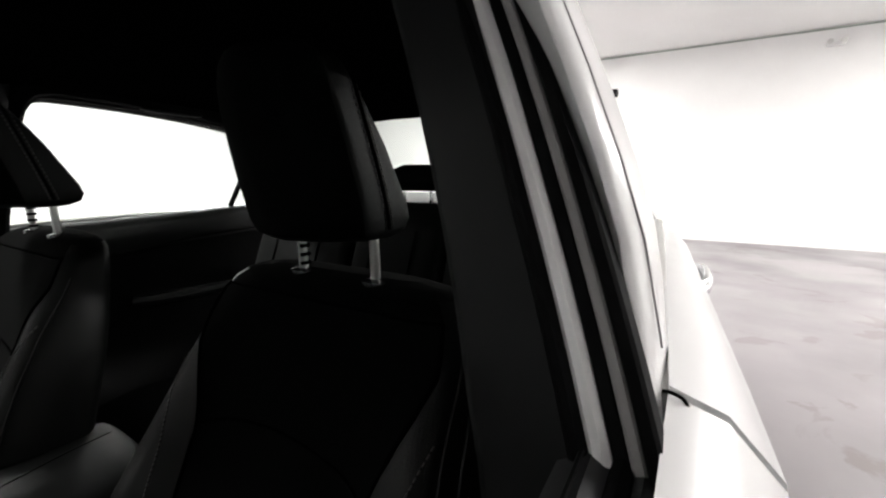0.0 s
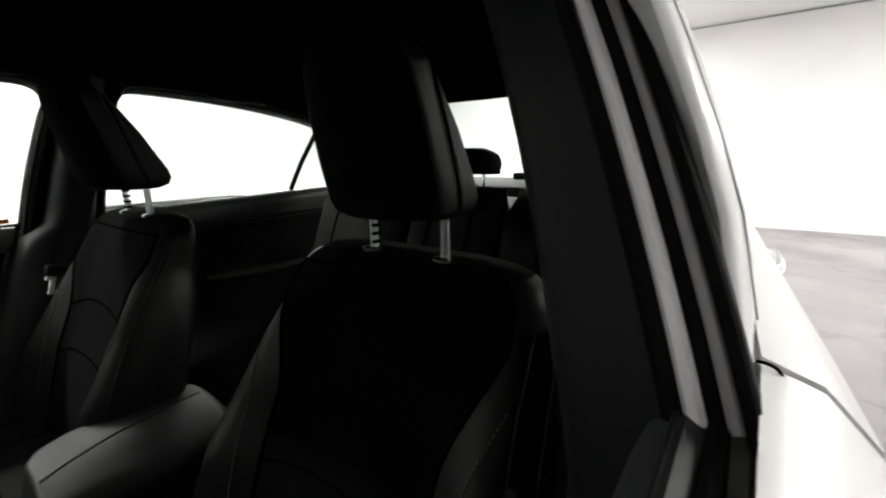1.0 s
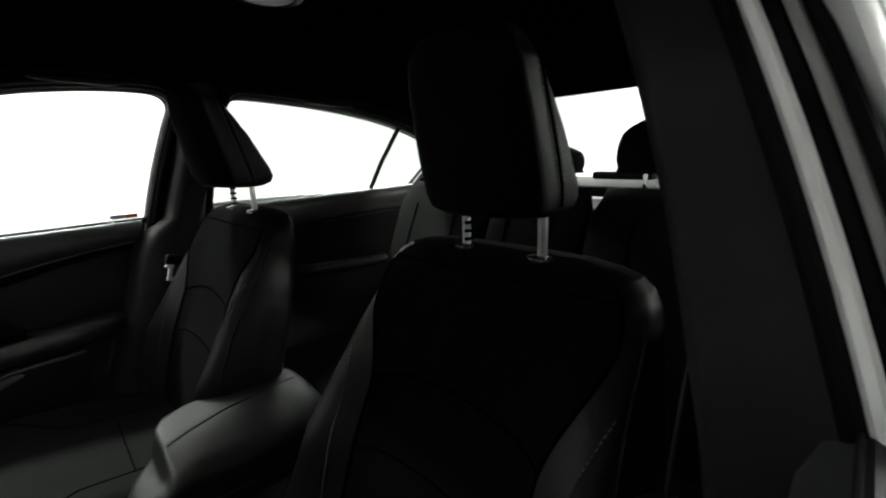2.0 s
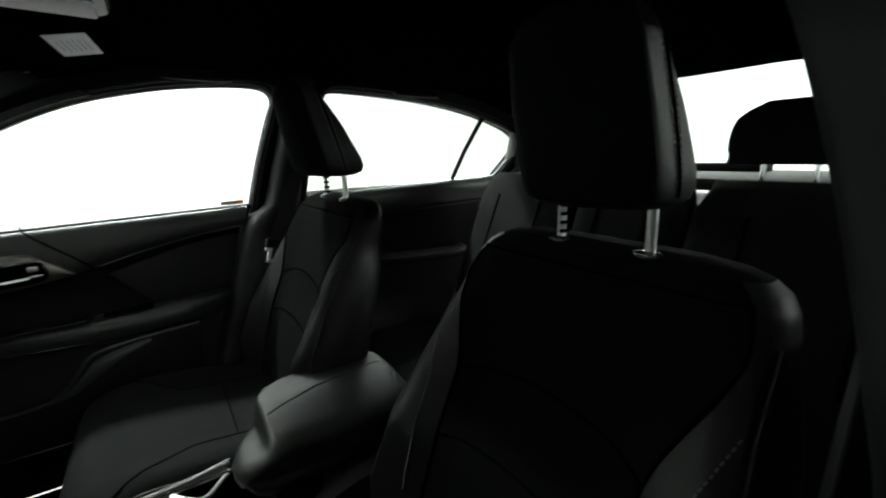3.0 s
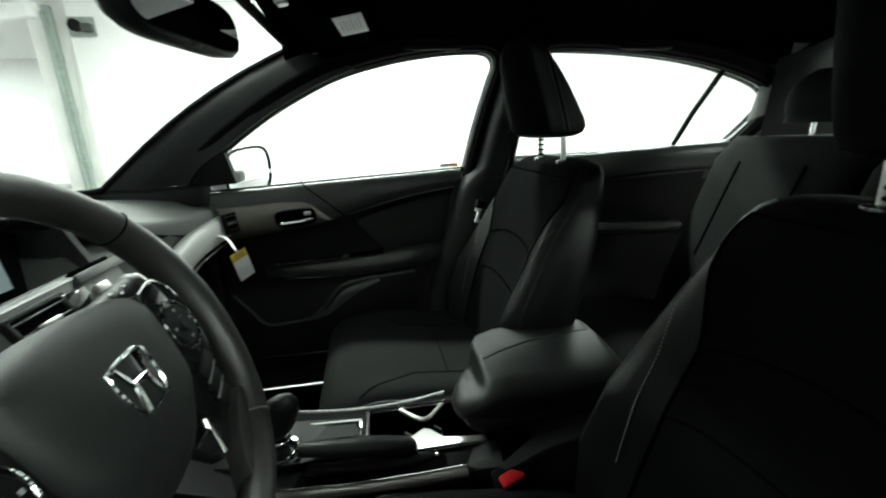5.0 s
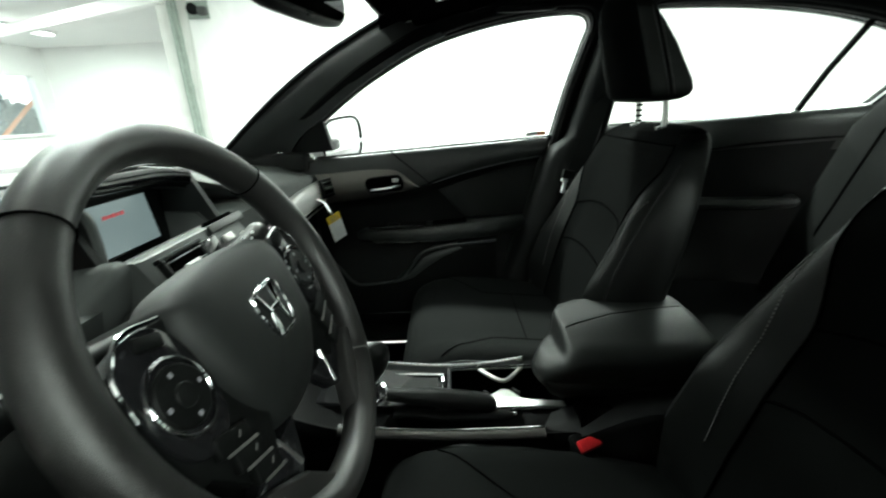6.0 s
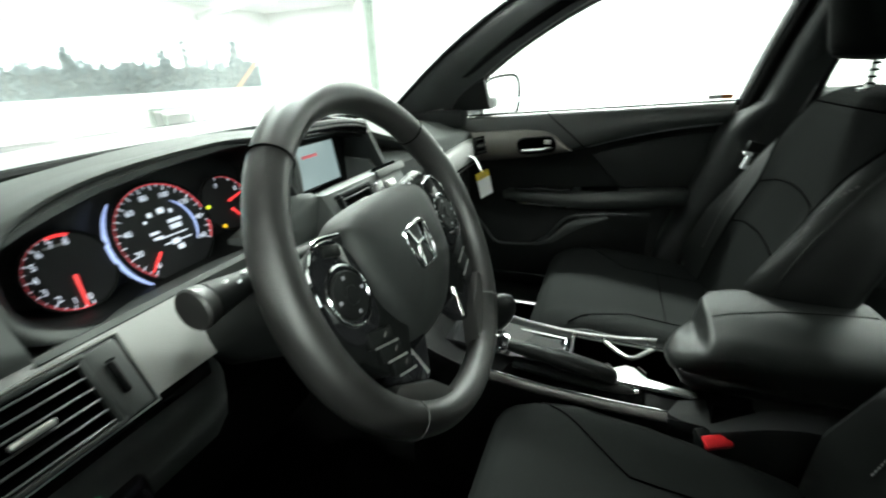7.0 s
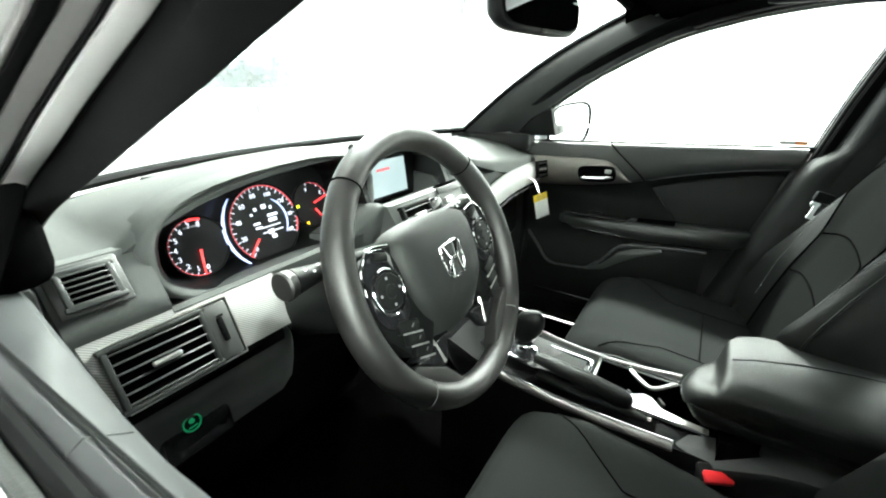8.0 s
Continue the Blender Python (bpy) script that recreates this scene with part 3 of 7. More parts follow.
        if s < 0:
            # Driver's foot in the darkest cloth, for the shade beside the dash.
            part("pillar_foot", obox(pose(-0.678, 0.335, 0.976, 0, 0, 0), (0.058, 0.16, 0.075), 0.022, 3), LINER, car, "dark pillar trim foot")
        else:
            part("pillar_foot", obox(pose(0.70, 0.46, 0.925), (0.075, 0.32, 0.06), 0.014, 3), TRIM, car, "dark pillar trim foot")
        # middle pillar trim
        rings = []
        for i in range(24):
            z = lerp(0.42, 1.322, i / 23)
            k = min(max((z - 0.97) / 0.33, -1.6), 1)
            y0, y1 = -0.512 - 0.07 * k, -0.622 - 0.035 * k
            if z < 0.97:
                y0, y1 = -0.512 + 0.13 * (0.97 - z), -0.622 - 0.05 * (0.97 - z)
                if s > 0:
                    y0, y1 = -0.512 + 0.04 * min(1.0, (0.97 - z) / 0.05) + 0.32 * (0.97 - z), -0.622 + 0.22 * (0.97 - z)
            off = 0.036 if s < 0 else 0.0
            y0, y1 = y0 - off * 0.35, y1 - off * 0.5
            xo, xi = belt_x(max(z, 0.9)) - 0.040 + off, belt_x(max(z, 0.9)) - 0.095 + off * 0.25
            xi += 1.2 * max(0.0, z - 1.285)
            prof = [(xo, y0), (xi + 0.02, y0 - 0.012), (xi + 0.004, y0 - 0.03), (xi, (y0 + y1) / 2), (xi + 0.004, y1 + 0.03), (xi + 0.02, y1 + 0.012), (xo, y1), (xo + 0.03, y1), (xo + 0.03, y0 - (0.04 if s < 0 else 0.0))]
            rings.append([Vector((s * x, y, z)) for x, y in prof])
        # One trim, given a lighter colour on the lit passenger side.
        part("middle_pillar_trim", loft(rings), TRIM if s < 0 else PILLAR_LIT, car, "middle pillar trim, toned per side for light", angle=50)
        # rear pillar trim
        rings = []
        for i in range(9):
            k = i / 8
            a = Vector((0.63 - 0.07 * k, lerp(-1.51, -1.46, k), lerp(1.0, 1.27, k)))
            b = Vector((0.58 - 0.06 * k, lerp(-2.02, -1.60, k), lerp(1.05, 1.335, k)))
            m1, m2 = a.lerp(b, 0.3) + Vector((-0.035, 0, 0.0)), a.lerp(b, 0.75) + Vector((-0.045, 0, 0))
            rings.append([Vector((s * (p.x - (0.9 * taper(s, p.y))), p.y, p.z)) for p in (a, m1, m2, b, b + Vector((0.05, 0, 0)), a + Vector((0.012, -0.05, 0)))])
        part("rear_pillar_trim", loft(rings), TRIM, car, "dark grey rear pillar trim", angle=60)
        skin = []
        for i in range(9):
            k = i / 8
            a = Vector((lerp(0.735, 0.585, k), lerp(-1.53, -1.47, k), lerp(0.985, 1.31, k)))
            b = Vector((lerp(0.70, 0.57, k), lerp(-2.12, -1.64, k), lerp(1.02, 1.372, k)))
            skin.append([Vector((s * (q.x - taper(s, q.y)), q.y, q.z)) for q in (a, a.lerp(b, 0.5) + Vector((0.012, 0, 0.0)), b, b + Vector((-0.03, 0, 0)), a + Vector((-0.03, -0.02, 0)))])
        part("rear_pillar_skin", loft(skin), PAINT, car, "white painted rear pillar", angle=60)
        # outer skin behind the rear door and front wing
        for y0, y1, nm in ((-1.46, -2.55, "rear_quarter_panel"), (0.42, 1.80, "front_wing")):
            rings = []
            for i in range(7):
                y = lerp(y0, y1, i / 6)
                top = 0.985 if nm[0] == "r" else 0.95 - 0.06 * (i / 6)
                pr = [(0.755, top), (0.778, top - 0.012), (0.806, top - 0.06), (0.842, 0.82), (0.868, 0.70), (0.876, 0.60), (0.862, 0.40), (0.84, 0.25), (0.78, 0.25), (0.79, 0.6), (0.755, top - 0.07)]
                rings.append([Vector((s * (x - 0.06 * (i / 6) ** 2 - taper(s, y)), y, z)) for x, z in pr])
            part(nm, loft(rings), PAINT, car, "white painted body panel", angle=60)
        part("outer_sill", box((min(s * 0.80, s * 0.9), -1.46, 0.18), (max(s * 0.80, s * 0.9), 0.42, 0.30), 0.03), PAINT, car)
    # glass
    rings = []
    for i in range(9):
        k = i / 8
        row = []
        for j in range(-8, 9):
            u = j / 8
            row.append(screen_point(u, k))
        rings.append(row)
    p = part("windscreen", loft(rings, False), GLASS, car, "clear curved windscreen")
    p.visible_shadow = False
    part("windscreen_band", tube(rings[0], 0.010, 8), RUBBER, p, "black ceramic edge band")
    part("windscreen_band", tube(rings[-1], 0.012, 6), RUBBER, p)
    part("windscreen_band", tube([r[0] for r in rings], 0.009, 6), RUBBER, p)
    part("windscreen_band", tube([r[-1] for r in rings], 0.009, 6), RUBBER, p)
    rings = []
    for i in range(5):
        k = i / 4
        rings.append([Vector((u / 6 * lerp(0.55, 0.62, k), lerp(-1.60, -2.08, k) - 0.06 * (1 - (u / 6) ** 2), lerp(1.345, 1.06, k))) for u in range(-6, 7)])
    p = part("rear_window", loft(rings, False), PRIVACY, car, "sloping clear rear window")
    p.visible_shadow = False
    part("window_band", tube(rings[0], 0.012, 6), RUBBER, p)
    part("parcel_shelf", box((-0.565, -2.2, 1.0), (0.62, -1.50, 1.035), 0.01), SOFT, car, "grey parcel shelf under the rear window")
    part("boot_lid", box((-0.54, -2.75, 0.98), (0.66, -2.20, 1.01), 0.012), PAINT, car, "white boot lid")
    part("rear_bulkhead", box((-0.63, -2.75, 0.27), (0.74, -2.55, 0.90), 0.03), PAINT, car)
    part("brake_lamp", box((-0.12, -2.02, 1.035), (0.12, -1.95, 1.065), 0.008), RUBBER, car)
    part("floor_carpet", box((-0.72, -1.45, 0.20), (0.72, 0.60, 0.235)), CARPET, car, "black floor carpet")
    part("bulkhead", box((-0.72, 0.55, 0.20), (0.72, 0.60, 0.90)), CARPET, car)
    part("bonnet", loft([[Vector((u / 6 * w, y, z + 0.05 * (1 - (u / 6) ** 2))) for u in range(-6, 7)] + [Vector((u / 6 * w, y, z - 0.04)) for u in range(6, -7, -1)] for y, w, z in ((0.84, 0.75, 0.93), (1.2, 0.76, 0.88), (1.7, 0.70, 0.80), (1.9, 0.66, 0.72))]), PAINT, car, "white painted bonnet")
    part("front_panel", loft([[Vector((x, y - 0.10 * (x / 0.8) ** 2, z)) for y, z in ((1.80, 0.86), (1.96, 0.74), (2.0, 0.50), (1.95, 0.25), (1.75, 0.25), (1.75, 0.80))] for x in (-0.82, -0.6, -0.3, 0, 0.3, 0.6, 0.82)]), PAINT, car, "white painted nose")
    for y in (1.12, -1.66):
        for s in (-1, 1):
            w = part("wheel", cyl((s * (0.66 - taper(s, y)), y, 0.325), (s * (0.868 - taper(s, y)), y, 0.325), 0.325, sides=40, bevel=0.03), RUBBER, car, "black tyre on a silver wheel")
            part("rim", cyl((s * (0.864 - taper(s, y)), y, 0.325), (s * (0.872 - taper(s, y)), y, 0.325), 0.22, sides=32), SATIN, w)
    return car


car_body = shell()


def outer_panel(s, y0, y1, belt, name, label):
    rings = []
    for i in range(9):
        y = lerp(y0, y1, i / 8)
        if s < 0 and y0 > -0.6:
            belt = 0.965 + 0.033 * min(1.0, max(0.0, (-0.30 - y) / 0.27))
        pr = [(0.758, belt), (0.788, belt - 0.010), (0.816, belt - 0.04), (0.846, 0.83), (0.868, 0.70), (0.876, 0.60), (0.862, 0.40), (0.84, 0.27), (0.78, 0.27), (0.79, 0.6), (0.765, belt - 0.06)]
        rings.append([Vector((s * (x - taper(s, y)), y, z)) for x, z in pr])
    return part(name, loft(rings), PAINT, car_body, label, angle=60)


def outer_handle(door, s, y):
    h = part("outer_handle", tube(smooth_path([(s * (x - taper(s, y)), y + dy, z) for x, dy, z in ((0.812, 0.09, 0.913), (0.838, 0.07, 0.915), (0.844, 0, 0.917), (0.838, -0.07, 0.918), (0.812, -0.09, 0.918))], 4), 0.012, 10, flat=1.4), CHROME, door, "chrome pull handle")
    return h


def belt_line(s, y, pull=0.0):
    """Top of the door at the window: (x, z)."""
    return s * (0.722 - pull), (0.945 + 0.028 * (0.3 - y) / 0.8 if s < 0 else 0.925 + 0.038 * (0.3 - y) / 0.8)


def door_panel_section(s, y, front):
    """Inner door trim outline in x (from the window inward) and z at the place y."""
    top = 0.945 + 0.028 * (0.3 - y) / 0.8 if front else 0.985 + 0.03 * (-0.65 - y) / 0.7
    xs = [(0.722, top), (0.706, top + 0.004), (0.688, top - 0.006), (0.680, top - 0.03), (0.684, top - 0.075), (0.70, top - 0.10), (0.712, top - 0.13), (0.72, 0.76), (0.722, 0.70), (0.724, 0.62), (0.712, 0.56), (0.690, 0.50), (0.680, 0.44), (0.685, 0.36), (0.70, 0.27), (0.76, 0.27), (0.765, 0.60), (0.755, top - 0.04)]
    # the driver's ledge is slim and bends in to meet the dash
    out = (0.022 - 0.036 * max(0.0, y) / 0.35) if s < 0 and front else 0.0
    if s < 0 and not front:
        xs = [(x - 0.07 * max(0.0, -0.72 - y) if x < 0.74 else x - taper(s, y) - 0.004, z) for x, z in xs]
    if s < 0 and front:
        xs[0], xs[1] = (0.7375, top + 0.001), (0.728, top + 0.006)
    return [Vector((s * (x + (out if i > 1 else 0.0)), y, z)) for i, (x, z) in enumerate(xs)]


RIDGE = [(-0.36, 0.778), (-0.30, 0.781), (-0.20, 0.787), (-0.12, 0.794), (-0.05, 0.802), (0.03, 0.817), (0.09, 0.829), (0.17, 0.852), (0.27, 0.876), (0.36, 0.893), (0.48, 0.908)]
BEZEL_TOP = [(-0.36, 0.880), (-0.26, 0.884), (-0.10, 0.891), (-0.04, 0.889), (-0.02, 0.884), (0.0, 0.873), (0.03, 0.846), (0.052, 0.826)]


def table_at(table, v):
    for a, b in zip(table, table[1:]):
        if a[0] <= v <= b[0]:
            return lerp(a[1], b[1], (v - a[0]) / (b[0] - a[0]))
    return table[0][1] if v < table[0][0] else table[-1][1]


def ridge_z(y):
    """Height of the crease that sweeps across the passenger door."""
    return table_at(RIDGE, -y)


def door_rear(z):
    """Rear edge of the passenger door's trim, which slants forward towards the sill."""
    return -0.470 + 0.32 * max(0.0, 0.97 - z)


def passenger_trim(d):
    """Upper pad, recess below the crease, and lower panel of the passenger door."""
    upper, lower = [], []
    for i in range(41):
        u = i / 40
        yn = lerp(0.36, -0.47, u)
        top, rz = 0.925 + 0.038 * (0.3 - yn) / 0.8, ridge_z(yn)
        prof = [(0.722, top), (0.712, top + 0.004), (0.703, top + 0.001), (0.697, top - 0.010), (0.693, lerp(top, rz, 0.25)), (0.6905, lerp(top, rz, 0.5)), (0.691, lerp(top, rz, 0.75)), (0.693, rz + 0.012), (0.696, rz + 0.004), (0.702, rz - 0.001), (0.712, rz + 0.001), (0.745, rz + 0.006), (0.745, top - 0.03)]
        upper.append([Vector((x, lerp(0.36, door_rear(z), u), z)) for x, z in prof])
        prof = [(0.708, rz + 0.004), (0.718, rz - 0.006), (0.722, 0.76), (0.723, 0.70), (0.724, 0.62), (0.712, 0.56), (0.690, 0.50), (0.680, 0.44), (0.685, 0.36), (0.70, 0.27), (0.755, 0.27), (0.757, 0.60), (0.747, rz + 0.002)]
        lower.append([Vector((x, lerp(0.36, door_rear(z), u), z)) for x, z in prof])
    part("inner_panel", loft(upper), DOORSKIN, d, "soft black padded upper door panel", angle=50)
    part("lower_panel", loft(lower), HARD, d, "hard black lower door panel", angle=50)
    edge = [Vector((0.716, door_rear(z) - 0.004, z)) for z in [lerp(0.955, 0.50, i / 16) for i in range(17)]]
    part("panel_edge", tube(edge, 0.008, 8), DOORSKIN, d, "rounded rear edge of the door panel")


def front_door(s):
    open_win = s < 0
    d = outer_panel(s, -0.575, 0.42, 0.965 if s < 0 else 0.920, "front_door", "front door with its window wound down" if open_win else "closed front passenger door")
    window_frame(d, FW, FMID, s)
    if s > 0:
        passenger_trim(d)
    else:
        rings = [door_panel_section(s, lerp(-0.535, 0.36, i / 14), True) for i in range(15)]
        part("inner_panel", keep(rings, lambda c: 0.705 < c.z < 0.925), DOORSKIN, d, "soft black padded inner panel", angle=50)
        # The ledge's top light is put into its paler vinyl colour.
        part("door_ledge", keep(rings, lambda c: c.z >= 0.925), LEDGE_LIT, d, "soft padded ledge under the window", angle=50)
        part("lower_panel", keep(rings, lambda c: c.z <= 0.705), HARD, d, "hard black lower door panel", angle=50)
    part("belt_seal", tube([belt3(s, y, -0.010 if s > 0 else -0.0205) for y in (-0.50 if s > 0 else -0.57, -0.3, -0.1, 0.1, 0.33)], 0.009 if s > 0 else 0.006, 8), RUBBER, d, "black rubber belt seal")
    if s < 0:
        part("seal_land", tube([belt3(s, y, -0.0305) + Vector((0, 0, -0.001)) for y in (-0.57, -0.3, -0.1, 0.1, 0.33)], 0.0050, 8), DOORSKIN, d, "grey outer lip of the belt seal")
        cross = [q + Vector((0, 0, 0.0004)) for q in door_panel_section(s, -0.012, True)[:5]]
        part("ledge_seam", tube(cross, 0.0007, 6), DOORSKIN, d, "fine seam across the ledge")
    part("belt_moulding", tube([belt3(s, y, -0.032 if s > 0 else -0.041) + Vector((0, 0, -0.022 if s > 0 else -0.004)) for y in (-0.58, -0.3, -0.1, 0.1, 0.40)], 0.006, 8), SATIN, d, "silver belt moulding")
    part("seal_bead", tube([belt3(s, y, -0.001) + Vector((0, 0, 0.006)) for y in (-0.50 if s > 0 else -0.57, -0.3, -0.1, 0.1, 0.33)], 0.0016, 6), HARD, d)
    # mirror corner cover and mirror
    # Driver's corner cover coloured darker than the passenger's, for its shade.
    part("mirror_corner", plate([side(s, y, z, 0.01 if s > 0 else -0.004) for y, z in ((0.36, 0.945), (0.215, 0.955), (0.222, 1.045), (0.27, 1.03))], (-s, 0, 0), 0.03, 0.004 if s > 0 else 0.012), TRIM if s > 0 else LINER, d, "black mirror corner cover")
    m = part("door_mirror", mirror_shell(s), PAINT, d, "white door mirror housing")
    part("mirror_glass", mirror_face(s), MIRROR, m, "bright mirror glass")
    part("mirror_rim", tube(mirror_outline(s, 0.2285, 0.004), 0.0052, 6, True), RUBBER, m, "black mirror rim")
    part("mirror_arm", box((min(s * 0.72, s * 0.82), 0.22, 0.95), (max(s * 0.72, s * 0.82), 0.29, 0.985), 0.01), HARD, m)
    if not open_win:
        row = []
        for i in range(9):
            z = lerp(0.93, 1.30, i / 8)
            row.append([side(s, lerp(-0.56, 0.36 - max(0, (z - 0.95)) * 1.6, j / 8), z, -0.004) for j in range(9)])
        p = part("window_glass", loft(row, False), GLASS, d, "clear raised side window")
        p.visible_shadow = False
        part("window_sticker", plate([side(s, -0.435, 0.972, 0.004), side(s, -0.462, 0.973, 0.004), side(s, -0.462, 0.985, 0.004), side(s, -0.435, 0.984, 0.004)], (-s, 0, 0), 0.001), ORANGE, p, "small orange printed sticker")
        part("window_sticker", plate([side(s, -0.40, 0.971, 0.004), side(s, -0.435, 0.972, 0.004), side(s, -0.435, 0.984, 0.004), side(s, -0.40, 0.983, 0.004)], (-s, 0, 0), 0.001), BLOCK, p, "small grey printed sticker")
    return d


def belt3(s, y, pull):
    x, z = belt_line(s, y, pull)
    return Vector((x, y, z))


def mirror_outline(s, y, grow):
    c = Vector((s * 0.912, y, 0.968))
    pts = []
    for k in range(28):
        a = 2 * math.pi * k / 28
        ca, sa = math.cos(a), math.sin(a)
        x = math.copysign(abs(ca) ** 0.55, ca) * (0.132 + grow)
        z = math.copysign(abs(sa) ** 0.6, sa) * (0.080 + grow)
        z += 0.012 * (x / 0.105) if sa < 0 else 0.006 * (x / 0.105)
        pts.append(c + Vector((s * x, -0.03 * (x / 0.105), z)))
    return pts


def mirror_shell(s):
    return loft([mirror_outline(s, 0.235, 0.002), mirror_outline(s, 0.232, 0.006), mirror_outline(s, 0.26, 0.01), mirror_outline(s, 0.32, -0.012), mirror_outline(s, 0.345, -0.045)])


def mirror_face(s):
    return loft([mirror_outline(s, 0.230, -0.001), mirror_outline(s, 0.2295, -0.004)])


door_driver = front_door(-1)
door_passenger = front_door(1)
outer_handle(door_driver, -1, -0.42)


def rear_door(s):
    d = outer_panel(s, -1.455, -0.58, 1.0 if s < 0 else 0.98, "rear_door", "closed rear door")
    outer_handle(d, s, -1.28)
    window_frame(d, RW, RMID, s)
    rings = [door_panel_section(s, lerp(-1.46, -0.64, i / 10), False) for i in range(11)]
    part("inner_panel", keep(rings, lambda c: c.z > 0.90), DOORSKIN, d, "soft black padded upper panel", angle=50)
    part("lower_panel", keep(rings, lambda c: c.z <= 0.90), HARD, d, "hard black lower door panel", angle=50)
    row = []
    for i in range(9):
        z = lerp(0.96, 1.30, i / 8)
        row.append([side(s, lerp(-0.64, -1.56, j / 8), z, -0.004 if s > 0 else 0.010) for j in range(9)])
    p = part("window_glass", loft(row, False), PRIVACY, d, "clear rear side window")
    p.visible_shadow = False
    if s < 0:
        # White paint stands for pale walls mirrored in the gloss pillar and glass.
        part("pillar_applique", loft([[Vector((s * (x - dx), y, z)) for y, dx in ((-0.556, 0.010), (-0.557, 0.006), (-0.563, 0.002), (-0.575, 0.0), (-0.65, 0.0), (-0.72, 0.010), (-0.80, 0.030), (-0.86, 0.050), (-0.86, 0.062), (-0.58, 0.03))] for x, z in ((0.757, 0.975), (0.753, 1.005), (0.747, 1.045), (0.739, 1.085), (0.724, 1.13), (0.704, 1.18), (0.680, 1.235), (0.650, 1.30))]), PAINT, d, "pillar cover painted white as its reflection", angle=50)
        seam = [(0.7515, 1.024), (0.738, 1.085), (0.7225, 1.13), (0.7025, 1.18), (0.6785, 1.235), (0.649, 1.30)]
        part("cover_seam", tube([Vector((s * (x + 0.0015), -0.574, z)) for x, z in seam], 0.0007, 6), GREYRUB, d, "fine seam down the pillar cover")
        line = [Vector((s * (0.620 - taper(s, y)), y, 1.303 - 0.07 * max(0.0, (-y - 0.9) / 0.66) ** 2)) for y in (-0.62, -0.80, -0.95, -1.10, -1.25, -1.38)]
        line += [Vector((s * (x - taper(s, y)), y, z)) for x, y, z in ((0.640, -1.47, 1.20), (0.690, -1.505, 1.10), (0.722, -1.52, 1.02))]
        part("window_moulding", tube(smooth_path(line, 4), 0.0045, 6), RUBBER, d, "thin black moulding round the rear side window")
        part("door_gap", tube(smooth_path([Vector((s * x, -0.572, z)) for x, z in ((0.755, 0.9995), (0.760, 0.9995), (0.766, 0.997), (0.770, 0.990))], 4), 0.0011, 6), SEAM, d, "dark gap between the doors")
    part("divider_bar", tube([side(s, -1.228, 0.97, 0.0), side(s, -1.278, 1.12, 0.0), side(s, -1.333, 1.262, 0.0)], 0.009, 8), RUBBER, d, "black quarter window divider")
    part("belt_moulding", tube([Vector((s * (0.752 - taper(s, y)), y, 0.985 + 0.02 * (-0.6 - y) / 0.8)) for y in (-0.58, -1.0, -1.46)], 0.012, 8), SATIN, d)
    ar = [Vector((s * x, y, z)) for y, x, z in ((-0.90, 0.70, 0.735), (-0.95, 0.665, 0.74), (-1.10, 0.655, 0.735), (-1.24, 0.665, 0.73), (-1.27, 0.70, 0.73))]
    part("armrest", tube(smooth_path(ar, 4), 0.024, 10, flat=0.8), DOORSKIN, d, "padded door armrest")
    part("accent_seam", tube(smooth_path([Vector((s * 0.683, y, z)) for y, z in ((-0.66, 0.86), (-0.85, 0.89), (-1.05, 0.915), (-1.25, 0.925), (-1.44, 0.93))], 4), 0.0035, 6), HARD, d)
    return d


rear_door(-1)
rear_door(1)

# ---- seats ----
BACK = [(0.44, 0.168, 0.125, 0.226, 0.02), (0.5, 0.156, 0.135, 0.250, 0.056), (0.6, 0.128, 0.13, 0.264, 0.078), (0.7, 0.094, 0.125, 0.262, 0.072), (0.78, 0.062, 0.118, 0.253, 0.052), (0.85, 0.038, 0.112, 0.242, 0.031), (0.9, 0.022, 0.106, 0.228, 0.019), (0.935, 0.011, 0.1, 0.222, 0.012), (0.958, 0.003, 0.092, 0.216, 0.008), (0.974, -0.004, 0.082, 0.206, 0.004), (0.985, -0.010, 0.068, 0.190, 0.002), (0.992, -0.015, 0.050, 0.168, 0.0), (0.997, -0.019, 0.030, 0.128, 0.0)]
INSERT = [(0.40, 0.140), (0.69, 0.148), (0.79, 0.150), (0.82, 0.158), (0.86, 0.176), (0.89, 0.190), (0.93, 0.204), (0.965, 0.209), (1.0, 0.209)]
TOP_SEAM = 0.967


def along(table, z):
    """The values of a table of rows at the height z of its first column."""
    for a, b in zip(table, table[1:]):
        if a[0] <= z <= b[0]:
            return [lerp(p, q, (z - a[0]) / (b[0] - a[0])) for p, q in zip(a, b)]
    return list(table[0] if z < table[0][0] else table[-1])


def insert_half(z):
    """Half width of the cloth middle panel of the backrest."""
    return min(along(INSERT, z)[1], 0.9 * along(BACK, z)[3])


def pad_half(y):
    """Half width of the cloth panel of the cushion."""
    return 0.13 + 0.112 * min(1.0, max(0.0, (y - 0.42) / 0.15))


def spread(h, w):
    """Places across a padded face, with one at each seam."""
    h = min(h, w * 0.9)
    outer = [h + (w - h) * math.sin(math.pi / 2 * i / 7) for i in range(1, 8)]
    inner = [h * i / 7 for i in range(-7, 8)]
    return [*reversed(outer), *reversed(inner), *[-x for x in outer]]


